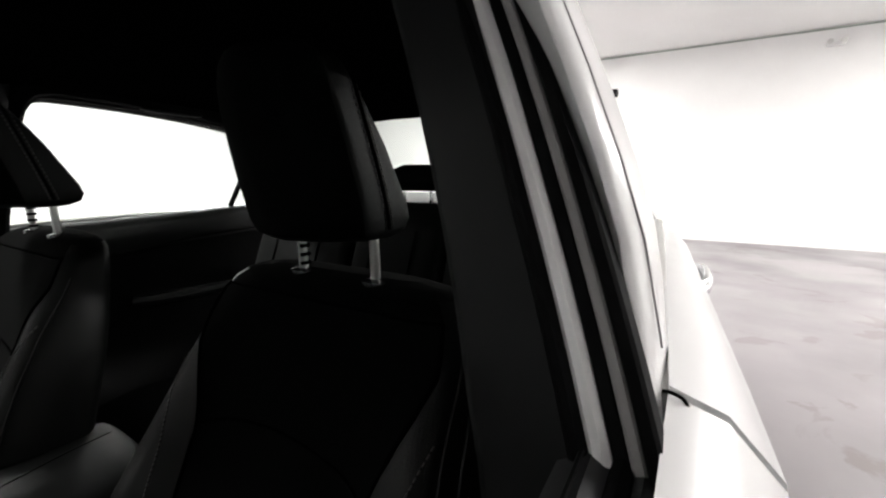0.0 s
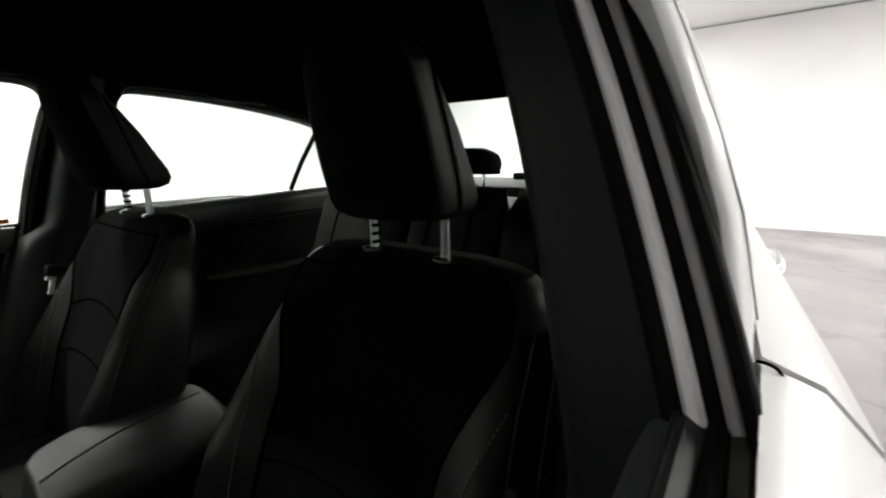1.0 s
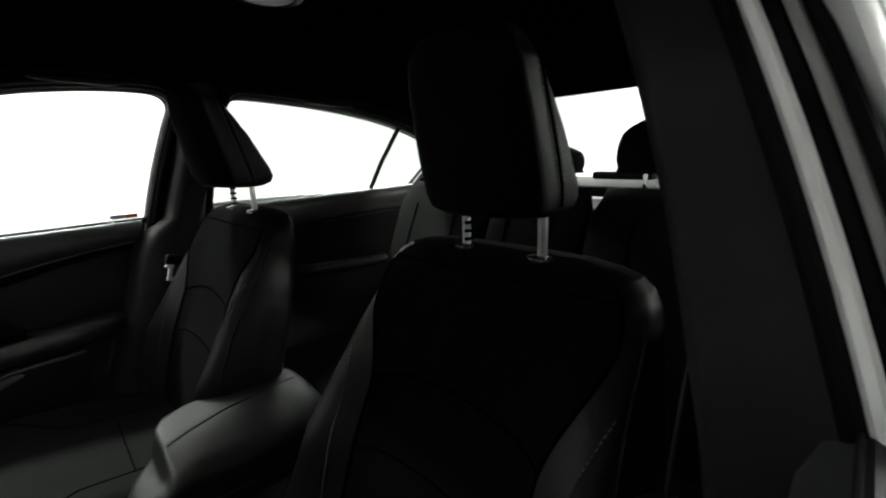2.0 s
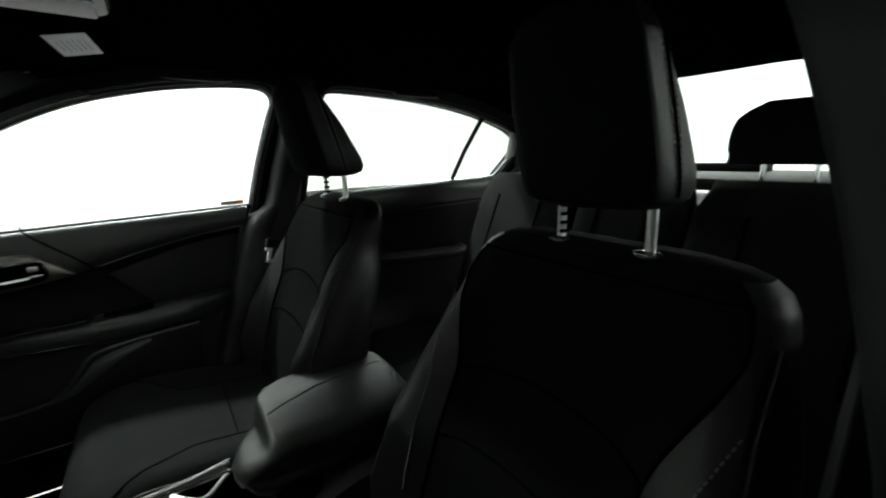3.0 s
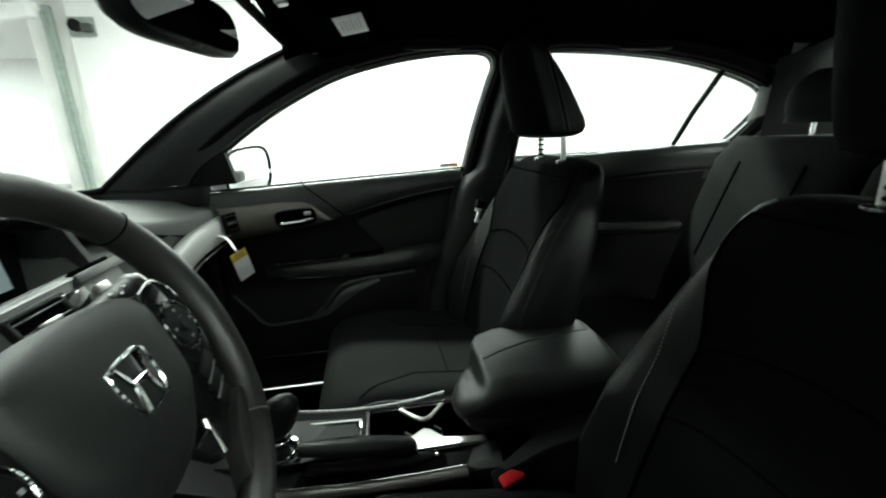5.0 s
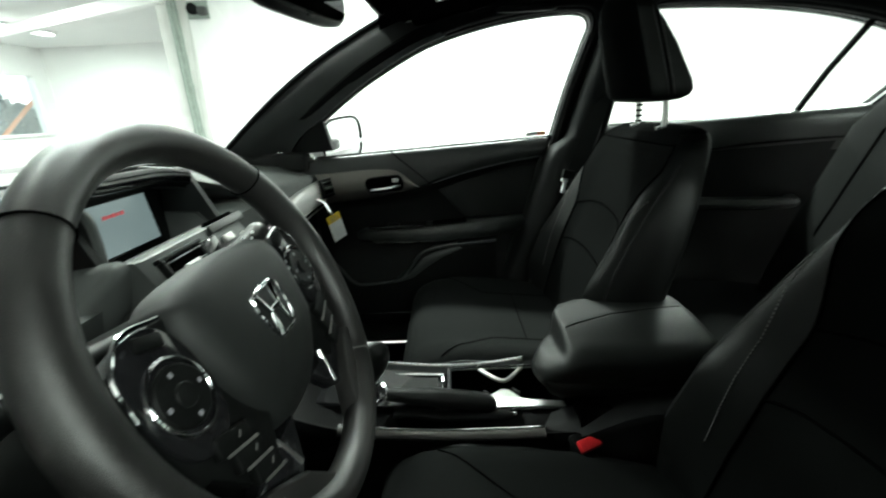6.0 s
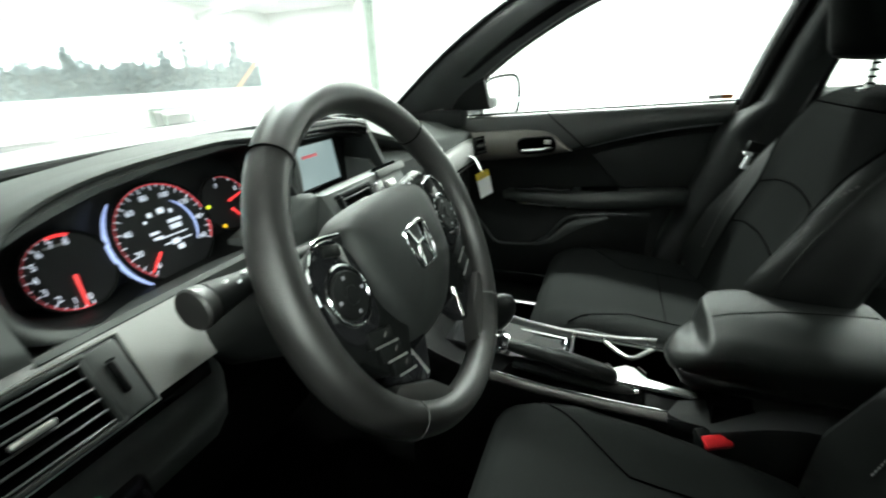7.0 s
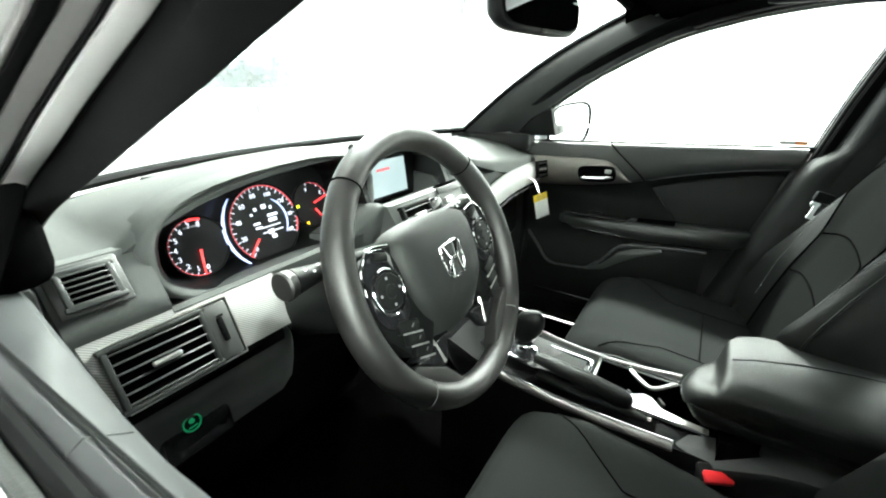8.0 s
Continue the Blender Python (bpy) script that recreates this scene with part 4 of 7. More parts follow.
def back_ring(z, yc, d, w, b):
    out = []
    for x in spread(insert_half(z), w):
        e = abs(x) / w
        y = max(0.0, 1 - e ** (2 / 0.62)) ** (0.5 * 0.55) * d * 0.5
        y += b * (max(0.0, min(1.0, (e - 0.42) / 0.40)) ** 1.5) * (1 - max(0, (e - 0.86) / 0.14) ** 2)
        out.append(Vector((x, yc + y, z)))
    for k in range(1, 24):
        a = math.pi + math.pi * k / 24
        ca, sa = math.cos(a), math.sin(a)
        out.append(Vector((math.copysign(abs(ca) ** 0.62, ca) * w, yc - abs(sa) ** 0.55 * d * 0.5, z)))
    return out


def refine(table, n):
    rows = []
    for i in range(len(table) - 1):
        a, b = table[i], table[i + 1]
        for k in range(n):
            t = k / n
            rows.append(tuple(lerp(p, q, t) for p, q in zip(a, b)))
    rows.append(table[-1])
    return rows


CUSH = [(0.140, 0.430, 0.10, 0.225, 0.004), (0.20, 0.435, 0.12, 0.240, 0.014), (0.30, 0.440, 0.13, 0.250, 0.024), (0.40, 0.448, 0.135, 0.254, 0.028), (0.50, 0.456, 0.135, 0.256, 0.026), (0.57, 0.458, 0.132, 0.253, 0.016), (0.605, 0.454, 0.124, 0.252, 0.008), (0.625, 0.448, 0.110, 0.249, 0.003), (0.638, 0.440, 0.084, 0.242, 0.0)]


def cushion_ring(y, zc, d, w, b):
    out = []
    for x in spread(pad_half(y), w):
        e = abs(x) / w
        z = max(0.0, 1 - e ** 6) ** (0.5 * 0.6) * d * 0.5
        z += b * max(0.0, min(1.0, (e - 0.45) / 0.35)) ** 1.5 * (1 - max(0, (e - 0.85) / 0.15) ** 2)
        out.append(Vector((x, y, zc + z)))
    for k in range(1, 24):
        a = math.pi + math.pi * k / 24
        ca, sa = math.cos(a), math.sin(a)
        out.append(Vector((math.copysign(abs(ca) ** 0.5, ca) * w, y, zc - abs(sa) ** 0.6 * d * 0.5)))
    return out


def front_y(x, z):
    """Front surface of the backrest, by its own outline."""
    t = BACK
    for a, b in zip(t, t[1:]):
        if a[0] <= z <= b[0]:
            k = (z - a[0]) / (b[0] - a[0])
            yc, d, w, bo = (lerp(a[i], b[i], k) for i in (1, 2, 3, 4))
            c = min(1.0, abs(x) / w) ** (1 / 0.62)
            s = max(0.0, 1 - c * c) ** 0.5
            y = s ** 0.55 * d * 0.5
            e = abs(x) / w
            return yc + y + bo * max(0.0, min(1.0, (e - 0.42) / 0.40)) ** 1.5 * (1 - max(0, (e - 0.86) / 0.14) ** 2)
    return 0.0


def top_z(x, y):
    for a, b in zip(CUSH, CUSH[1:]):
        if a[0] <= y <= b[0]:
            k = (y - a[0]) / (b[0] - a[0])
            zc, d, w, bo = (lerp(a[i], b[i], k) for i in (1, 2, 3, 4))
            e = min(1.0, abs(x) / w)
            s = max(0.0, 1 - e ** 6) ** 0.5
            return zc + s ** 0.6 * d * 0.5 + bo * max(0.0, min(1.0, (e - 0.45) / 0.35)) ** 1.5 * (1 - max(0, (e - 0.85) / 0.15) ** 2)
    return 0.45


def stitches(pts, parent, step=0.007, r=0.0011):
    """A row of single stitches, joined as one run of thread."""
    pts = [Vector(p) for p in pts]
    bms = []
    for a, b in zip(pts, pts[1:]):
        n = max(1, round((b - a).length / step))
        for k in range(n):
            p, q = a.lerp(b, k / n), a.lerp(b, (k + 0.62) / n)
            bms.append(tube([p, q], r, 5))
    return part("stitching", join(*bms), STITCH, parent, "pale grey contrast stitching")


def head_ring(z, y0, y1, w, n=48):
    """A headrest section: boxy behind, with a rounded bulging face."""
    out = []
    for k in range(n):
        a = 2 * math.pi * k / n
        ca, sa = math.cos(a), math.sin(a)
        x = math.copysign(abs(ca) ** (0.34 if sa > 0 else 0.2), ca) * w
        y = math.copysign(abs(sa) ** (0.42 if sa > 0 else 0.2), sa) * (y1 - y0) / 2 + (y0 + y1) / 2
        y -= 0.042 * (x / w) ** 2 * max(0.0, sa) ** 0.4
        out.append(Vector((x, y, z)))
    return out


def front_seat():
    s = thing("front_seat", "black cloth and leather bucket seat with raised headrest", "car seat", (0, 0, 0), group="front seats")
    rows = refine(BACK, 4)
    rings = [back_ring(*r) for r in rows]
    back = part("backrest", keep(rings, lambda c: not (abs(c.x) < insert_half(c.z) and front_side(c)) and c.z < 0.985), LEATHER, s, "black leather backrest bolsters", angle=60)
    part("middle_panel", keep(rings, lambda c: (abs(c.x) < insert_half(c.z) and front_side(c)) or c.z >= 0.985), CLOTH, back, "black woven cloth middle panel", angle=60)
    part("backrest_top", loft([rings[-1], [p * 0.3 + Vector((0, -0.020 * 0.7, 0.9975 * 0.7 + 0.0007)) for p in rings[-1]]]), CLOTH, back)
    for sx in (-1, 1):
        line = [Vector((sx * insert_half(z), front_y(insert_half(z), z) + 0.001, z)) for z in [lerp(0.50, 0.968, i / 30) for i in range(31)]]
        part("seam", tube(line, 0.0020, 6), SEAM, back)
        line = [Vector((sx * x, front_y(x, z) + 0.0012, z)) for z, x in [along(((0.60, 0.172), (0.66, 0.178), (0.76, 0.186), (0.81, 0.197), (0.87, 0.216)), lerp(0.60, 0.87, i / 24)) for i in range(25)]]
        stitches(line, back)
        line = [Vector((sx * x, front_y(x, z) + 0.0008, z)) for z, x in [along(((0.56, 0.252), (0.70, 0.246), (0.80, 0.232), (0.88, 0.2215), (0.935, 0.2175)), lerp(0.56, 0.935, i / 24)) for i in range(25)]]
        part("piping", tube(line, 0.0022, 6), LEATHER, back)
        stitches([p + Vector((-sx * 0.006, 0.003, 0)) for p in line], back, r=0.0008)
    line = [Vector((x, front_y(x, TOP_SEAM) + 0.0008, TOP_SEAM)) for x in [lerp(-0.19, 0.19, i / 30) for i in range(31)]]
    part("seam", tube(line, 0.0018, 6), SEAM, back)
    for zm, dz in ((0.79, 0.026), (0.69, 0.018)):
        h = insert_half(zm)
        line = []
        for i in range(21):
            x = lerp(-h, h, i / 20)
            z = zm + dz * (1 - (x / h) ** 2)
            line.append(Vector((x, front_y(x, z) + 0.0008, z)))
        part("seam", tube(line, 0.0018, 6), SEAM, back)
    rings = [cushion_ring(*r) for r in refine(CUSH, 3)]

    def pad(c):
        return c.z > 0.47 and abs(c.x) < pad_half(c.y)

    cush = part("cushion", keep(rings, lambda c: not pad(c)), CUSHION, s, "black leather seat cushion", angle=60)
    part("cushion_panel", keep(rings, pad), CUSHION, cush, "smooth black cushion panel", angle=60)
    part("cushion_nose", loft([rings[-1], [p * 0.6 + Vector((0, 0.641 * 0.4, 0.436 * 0.4)) for p in rings[-1]]]), LEATHER, cush)
    for sx in (-1, 1):
        line = [Vector((sx * pad_half(y), y, top_z(pad_half(y), y) + 0.001)) for y in [lerp(0.17, 0.545, i / 24) for i in range(25)]]
        part("seam", tube(line, 0.0013, 6), SEAM, cush)
        line = [Vector((sx * 0.237, y, top_z(0.237, y) + 0.001)) for y in [lerp(0.22, 0.56, i / 18) for i in range(19)]]
        part("piping", tube(line, 0.003, 6), LEATHER, cush)
        stitches([p + Vector((-sx * 0.009, 0, 0.004)) for p in line], cush)
    line = [Vector((x, 0.335, top_z(x, 0.335) + 0.0008)) for x in [lerp(-0.13, 0.13, i / 16) for i in range(17)]]
    part("seam", tube(line, 0.0013, 6), SEAM, cush)
    part("seat_base", box((-0.215, 0.16, 0.30), (0.215, 0.58, 0.40), 0.03), HARD, s, "black plastic seat base")
    for sx in (-1, 1):
        part("seat_rail", box((sx * 0.19 - 0.02, 0.08, 0.235), (sx * 0.19 + 0.02, 0.60, 0.30), 0.006), HARD, s)
    # headrest
    hr = [(1.047, 0.000, 0.060, 0.066), (1.050, -0.022, 0.080, 0.085), (1.058, -0.040, 0.094, 0.094), (1.072, -0.046, 0.101, 0.097), (1.09, -0.040, 0.105, 0.0985), (1.12, -0.022, 0.113, 0.0985), (1.16, 0.000, 0.122, 0.0965), (1.20, 0.027, 0.130, 0.093), (1.225, 0.047, 0.132, 0.091), (1.243, 0.062, 0.131, 0.086), (1.257, 0.078, 0.126, 0.077), (1.264, 0.090, 0.116, 0.060)]
    hrings = [head_ring(*r) for r in refine(hr, 3)]
    def face(c):
        z0, y0, y1, w = along(hr, c.z)
        return c.y > lerp(y0, y1, 0.45) and abs(c.x) < 0.965 * w and 1.055 < c.z

    head = part("headrest", keep(hrings, lambda c: not face(c)), LEATHER, s, "black leather headrest with stitched sides", angle=60)
    # Darker than the leather around it: the face's shade is in its colour.
    part("shaded_headrest_face", keep(hrings, face), CLOTH, head, "headrest face in darker black, for shade", angle=60)
    for end, shift in ((hrings[0], -0.001), (hrings[-1], 0.001)):
        mid = sum(end, Vector()) / len(end)
        part("headrest_cap", loft([end, [mid + (p - mid) * 0.4 + Vector((0, 0, shift)) for p in end]]), LEATHER, head)
    for sx in (-1, 1):
        line, front_row, rear_row = [], [], []
        for i in range(26):
            z0, y0, y1, w = along(hr, lerp(1.062, 1.232, i / 25))
            y = lerp(0.006, 0.058, (z0 - 1.062) / 0.17)
            for store, dy in ((line, 0.0), (front_row, 0.006), (rear_row, -0.006)):
                yy = max(y + dy, y0 + 0.004)
                q = (yy - (y0 + y1) / 2) / ((y1 - y0) / 2)
                sa = min(1.0, abs(q)) ** (1 / (0.42 if q > 0 else 0.2))
                x = max(0.0, 1 - sa * sa) ** (0.17 if q > 0 else 0.1) * w
                store.append(Vector((sx * (min(x, w * 0.998) + 0.0012), yy, z0)))
        part("seam", tube(line, 0.0016, 6), SEAM, head)
        stitches(front_row, head, 0.006, 0.0008)
        stitches(rear_row, head, 0.006, 0.0008)
    for sx in (-1, 1):
        x = sx * 0.067
        post = part("headrest_post", tube(smooth_path([(x, 0.0, 0.93), (x, 0.0, 1.0), (x, 0.003, 1.075)], 3), 0.0064, 14), SATIN, s, "chrome headrest post")
        if sx > 0:
            for i in range(5):
                # Dark boxes on the post give the shade of cut notches.
                part("notch", box((x - 0.0074, -0.0076, 1.000 + 0.0125 * i), (x - 0.0010, 0.0076, 1.0055 + 0.0125 * i), 0.001, 1), SEAM, post)
        part("post_collar", loft([[Vector((x + r * 1.35 * math.cos(2 * math.pi * k / 24), r * math.sin(2 * math.pi * k / 24), z)) for k in range(24)] for r, z in ((0.016, 0.980), (0.0175, 0.988), (0.0165, 0.993), (0.010, 0.9955))]), PIANO, s, "gloss black post collar")
    return s


def front_side(c):
    """Whether a point lies on the front of the backrest rather than its back."""
    for a, b in zip(BACK, BACK[1:]):
        if a[0] <= c.z <= b[0]:
            return c.y > lerp(a[1], b[1], (c.z - a[0]) / (b[0] - a[0]))
    return False


driver_seat = front_seat()
driver_seat.matrix_basis = pose(-0.351, -0.724, -0.006)
driver_seat_cushion = next(c for c in driver_seat.children if c.name.startswith("cushion"))
passenger_seat = copy_thing(driver_seat, pose(0.3615, -0.625, 0.014))
driver_seat_cushion.location += Vector((0.006, 0.070, 0.012))
passenger_cushion = next(c for c in passenger_seat.children if c.name.startswith("cushion"))
passenger_cushion.location += Vector((0, -0.032, 0))
passenger_back = next(c for c in passenger_seat.children if c.name.startswith("backrest"))
passenger_back.matrix_basis = pose(0, 0, 0.99) @ pose(0, 0, 0, -3.5) @ pose(0, 0, -0.99)
tagged(driver_seat, "black cloth and leather seat behind the steering wheel")
tagged(passenger_seat, "black cloth and leather front seat beside the passenger door")


def rear_bench():
    r = thing("rear_bench", "black leather rear bench seat with three headrests", "bench seat", (0, -1.3, 0))
    for x0, x1, nm in ((-0.66, -0.20, 0), (-0.20, 0.12, 1), (0.12, 0.565, 0)):
        rings = []
        for z, y, d in ((0.44, -1.13, 0.10), (0.55, -1.17, 0.14), (0.70, -1.22, 0.14), (0.85, -1.27, 0.12), (0.97, -1.31, 0.10), (1.02, -1.335, 0.075), (1.04, -1.345, 0.04)):
            w, c = (x1 - x0) / 2 - 0.003, (x0 + x1) / 2
            ring = []
            for k in range(32):
                a = 2 * math.pi * k / 32
                ca, sa = math.cos(a), math.sin(a)
                ring.append(Vector((c + math.copysign(abs(ca) ** 0.35, ca) * (w - (0.02 if z > 1.0 else 0)), y + math.copysign(abs(sa) ** 0.6, sa) * d / 2, z)))
            rings.append(ring)
        b = part("backrest", loft(rings), CUSHION, r, angle=60)
        for k in (0.28, 0.72):
            sx = lerp(x0, x1, k)
            part("seam", tube([(sx, -1.095, 0.50), (sx, -1.145, 0.62), (sx, -1.149, 0.70), (sx, -1.209, 0.85), (sx, -1.259, 0.97)], 0.003, 6), SEAM, b)
    cr = []
    for y, z, d in ((-1.16, 0.43, 0.10), (-1.05, 0.43, 0.14), (-0.85, 0.44, 0.15), (-0.76, 0.44, 0.12), (-0.73, 0.43, 0.06)):
        cr.append([Vector((math.copysign(abs(math.cos(a)) ** 0.3, math.cos(a)) * 0.66, y, z + math.copysign(abs(math.sin(a)) ** 0.6, math.sin(a)) * d / 2)) for a in [2 * math.pi * k / 40 for k in range(40)]])
    part("cushion", loft(cr), CUSHION, r, "black leather bench cushion", angle=60)
    for x, w, z1 in ((-0.335, 0.125, 1.215), (0.0, 0.10, 1.155), (0.335, 0.125, 1.215)):
        rings = []
        for k in range(9):
            t = k / 8
            z = lerp(1.075, z1, t)
            q = math.sin(math.pi * min(1, 0.12 + 0.80 * t)) ** 0.45
            q = q if t > 0.1 else 0.86
            rings.append([Vector((x + math.copysign(abs(math.cos(a)) ** 0.5, math.cos(a)) * w * (1 - 0.35 * t ** 4) * min(1, q + 0.15), -1.43 + math.copysign(abs(math.sin(a)) ** 0.6, math.sin(a)) * 0.055 * q, z)) for a in [2 * math.pi * j / 28 for j in range(28)]])
        h = part("headrest", loft(rings), CUSHION, r, "rounded black headrest", angle=60)
        for sx in (-1, 1):
            part("headrest_post", cyl((x + sx * 0.05, -1.43, 1.0), (x + sx * 0.05, -1.43, 1.09), 0.006, sides=10), CHROME, h)
    return r


rear_bench()

# ---- dashboard ----
dash = thing("dashboard", "soft black dashboard with silver twill trim panels", "dashboard", (0, 0.5, 0.6))
LIP = [(-0.70, 0.375, 0.905), (-0.62, 0.365, 0.918), (-0.575, 0.358, 0.924), (-0.54, 0.352, 0.945), (-0.50, 0.350, 0.963), (-0.45, 0.350, 0.978), (-0.40, 0.350, 0.988), (-0.32, 0.352, 0.997), (-0.20, 0.360, 1.000), (-0.12, 0.372, 0.994), (-0.03, 0.385, 0.985), (0.10, 0.385, 0.980), (0.17, 0.373, 0.966), (0.25, 0.345, 0.938), (0.45, 0.308, 0.899), (0.60, 0.288, 0.889), (0.71, 0.274, 0.886)]


def screen_base(x):
    return 0.812 - 0.24 * (x / 0.668) ** 2


rings = []
for lx, ly, lz in [tuple(p) for p in smooth_path(LIP, 3)]:
    yw = max(screen_base(lx), ly + 0.12)
    g = min(1.0, max(0.0, (lx - 0.25) / 0.25))
    ring = [(yw, 0.932), (lerp(ly, yw, 0.7), lerp(lz, 0.932, 0.55 + 0.38 * g)), (lerp(ly, yw, 0.35), lerp(lz, 0.932, 0.18 + 0.40 * g) + 0.003), (ly + 0.03, lz + 0.001), (ly + 0.010, lz - 0.002), (ly + 0.001, lz - 0.009 - 0.006 * g), (ly + 0.003 - 0.004 * g, lz - 0.017 - 0.028 * g), (ly + 0.014, lz - 0.021 - 0.034 * g), (ly + 0.09, lz - 0.03 - 0.03 * g), (yw, 0.86)]
    rings.append([Vector((lx, y, z)) for y, z in ring])
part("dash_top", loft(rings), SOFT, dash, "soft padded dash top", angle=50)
part("screen_vent", box((-0.42, 0.60, 0.950), (0.42, 0.625, 0.957), 0.003), RUBBER, dash, "black demister slot")

# driver's end with the small corner outlet
part("end_panel", loft([[Vector((x, y, z)) for y, z in ((0.375, 0.925), (0.362, 0.924), (0.320, 0.862), (0.316, 0.848), (0.33, 0.80), (0.46, 0.80), (0.46, 0.90))] for x in (-0.656, -0.652, -0.60, -0.545)]), SOFT, dash, "soft black dash end")
CORNER = pose(-0.615, 0.3385, 0.898, 58, 0, 0)


def outlet(name, m, w, h, slats, mat, parent, tab=True):
    """An air outlet: a frame, a black plate painted as the shade behind, and slats, facing its own z."""
    f = part(name, join(obox(m @ pose(0, h / 2, 0), (w + 0.012, 0.007, 0.012), 0.002), obox(m @ pose(0, -h / 2, 0), (w + 0.012, 0.007, 0.012), 0.002), obox(m @ pose(w / 2, 0, 0), (0.007, h, 0.012), 0.002), obox(m @ pose(-w / 2, 0, 0), (0.007, h, 0.012), 0.002)), mat, parent, "air outlet frame")
    # Flat black plate: the depth of the opening is only colour.
    part("duct_shade", obox(m @ pose(0, 0, 0.0009), (w, h, 0.001)), SEAM, f)
    for i in range(slats):
        v = h * ((i + 0.5) / slats - 0.5)
        part("slat", obox(m @ pose(0, v, 0.0042, 10), (w - 0.004, 0.0019, 0.0036), 0.0006, 1), SLAT, f)
    if tab:
        part("slider", obox(m @ pose(0, 0, 0.007), (0.034, 0.0065, 0.008), 0.002), SATIN, f, "chrome slider tab")
    return f


part("corner_bezel", obox(CORNER @ pose(0, 0, 0.002), (0.074, 0.060, 0.006), 0.003), SLAT, dash, "grey corner outlet surround")
outlet("corner_outlet", CORNER @ pose(0, 0, 0.005), 0.050, 0.042, 6, DOORSKIN, dash, False)

# silver twill trim with the main outlet
FN = Vector((0, -0.923, 0.385))


def fascia(x, v, out=0.0):
    """A point of the driver's trim face; v goes from its top to its foot."""
    return Vector((x, 0.320 - 0.036 * v, 0.840 - 0.086 * v)) + FN * out


cells = []
for i in range(13):
    x0, x1 = -0.650, -0.395
    cells.append([fascia(lerp(x0 + 0.014 * v ** 2, x1, i / 12), v, 0.002 + 0.006 * math.sin(math.pi * min(1, v * 1.2))) for v in (0, 0.06, 0.25, 0.5, 0.75, 0.95, 1.0)] + [fascia(lerp(x0, x1, i / 12), 1.0, -0.03), fascia(lerp(x0, x1, i / 12), 0.0, -0.03)])
part("twill_trim", loft(cells), WEAVE, dash, "silver twill-pattern trim panel", angle=50)
VROT = Matrix(((1, 0, 0, 0), (0, 0.385, -0.923, 0), (0, 0.923, 0.385, 0), (0, 0, 0, 1)))
vent_pose = Matrix.Translation(Vector((-0.575, 0.2995, 0.791)) + FN * 0.007) @ VROT
part("outlet_bezel", obox(vent_pose @ pose(0.018, 0, 0.0), (0.154, 0.088, 0.008), 0.004), HARD, dash, "black outlet bezel")
part("bezel_edge", tube([vent_pose @ Vector((0.018 + u, v, 0.0042)) for u, v in ((-0.076, -0.043), (0.076, -0.043), (0.076, 0.043), (-0.076, 0.043))], 0.0014, 6, True), SATIN, dash, "thin silver bezel edge")
outlet("side_outlet", vent_pose @ pose(-0.003, 0, 0.006), 0.112, 0.076, 6, DOORSKIN, dash)
part("wheel_housing", obox(vent_pose @ pose(0.073, 0.0, 0.004), (0.034, 0.080, 0.010), 0.004), SLAT, dash, "grey thumbwheel housing")
part("thumbwheel", obox(vent_pose @ pose(0.073, 0.002, 0.009), (0.009, 0.036, 0.006), 0.003), RUBBER, dash)
part("thumbwheel_mark", obox(vent_pose @ pose(0.073, 0.022, 0.012), (0.009, 0.003, 0.002)), CHROME, dash)
# instrument shelf and knee panel
part("gauge_shelf", loft([[Vector((x, y, z)) for y, z in ((0.314, 0.838), (0.320, 0.843), (0.36, 0.826), (0.46, 0.80), (0.46, 0.74), (0.34, 0.74))] for x in (-0.545, -0.45, -0.36, -0.14)]), SOFT, dash, "soft black shelf below the gauges")
knee = []
for i in range(9):
    x = lerp(-0.665, -0.372, i / 8)
    tuck = 0.02 if i == 8 else 0.0
    knee.append([Vector((x, y + tuck if y < 0.4 else y, z)) for y, z in ((0.36, 0.735), (0.312, 0.722), (0.300, 0.712), (0.297, 0.695), (0.303, 0.655), (0.314, 0.615), (0.345, 0.590), (0.50, 0.57), (0.50, 0.73))])
part("knee_panel", loft(knee), SOFT, dash, "soft black knee panel", angle=50)
part("gap_strip", box((-0.635, 0.295, 0.722), (-0.40, 0.40, 0.756), 0.004), PIANO, dash)
SW = pose(-0.560, 0.3035, 0.662, 81, 0, 0)
part("switch_panel", obox(SW, (0.100, 0.076, 0.008), 0.006), PIANO, dash, "gloss black switch panel")
eco = part("button", cyl(SW @ Vector((-0.005, 0.012, 0.003)), SW @ Vector((-0.005, 0.012, 0.0075)), 0.0145, bevel=0.002), HARD, dash, "round black button with green ring")
part("button_ring", tube([SW @ Vector((-0.005 + 0.0118 * math.cos(a), 0.012 + 0.0118 * math.sin(a), 0.0078)) for a in [2 * math.pi * k / 28 for k in range(28)]], 0.0012, 6, True), GREEN, eco)
part("button_mark", join(cyl(SW @ Vector((-0.005, 0.015, 0.0075)), SW @ Vector((-0.005, 0.015, 0.0082)), 0.004, sides=12), obox(SW @ pose(-0.005, 0.006, 0.008), (0.012, 0.002, 0.0006))), GREEN, eco)
part("lower_dash", box((-0.66, 0.40, 0.42), (-0.12, 0.52, 0.58), 0.02), CARPET, dash)
for s in (-1, 1):
    part("kick_panel", box((min(s * 0.665, s * 0.73), 0.30, 0.22), (max(s * 0.665, s * 0.73), 0.62, 0.93 if s < 0 else 0.865), 0.01), HARD, dash, "black kick panel")
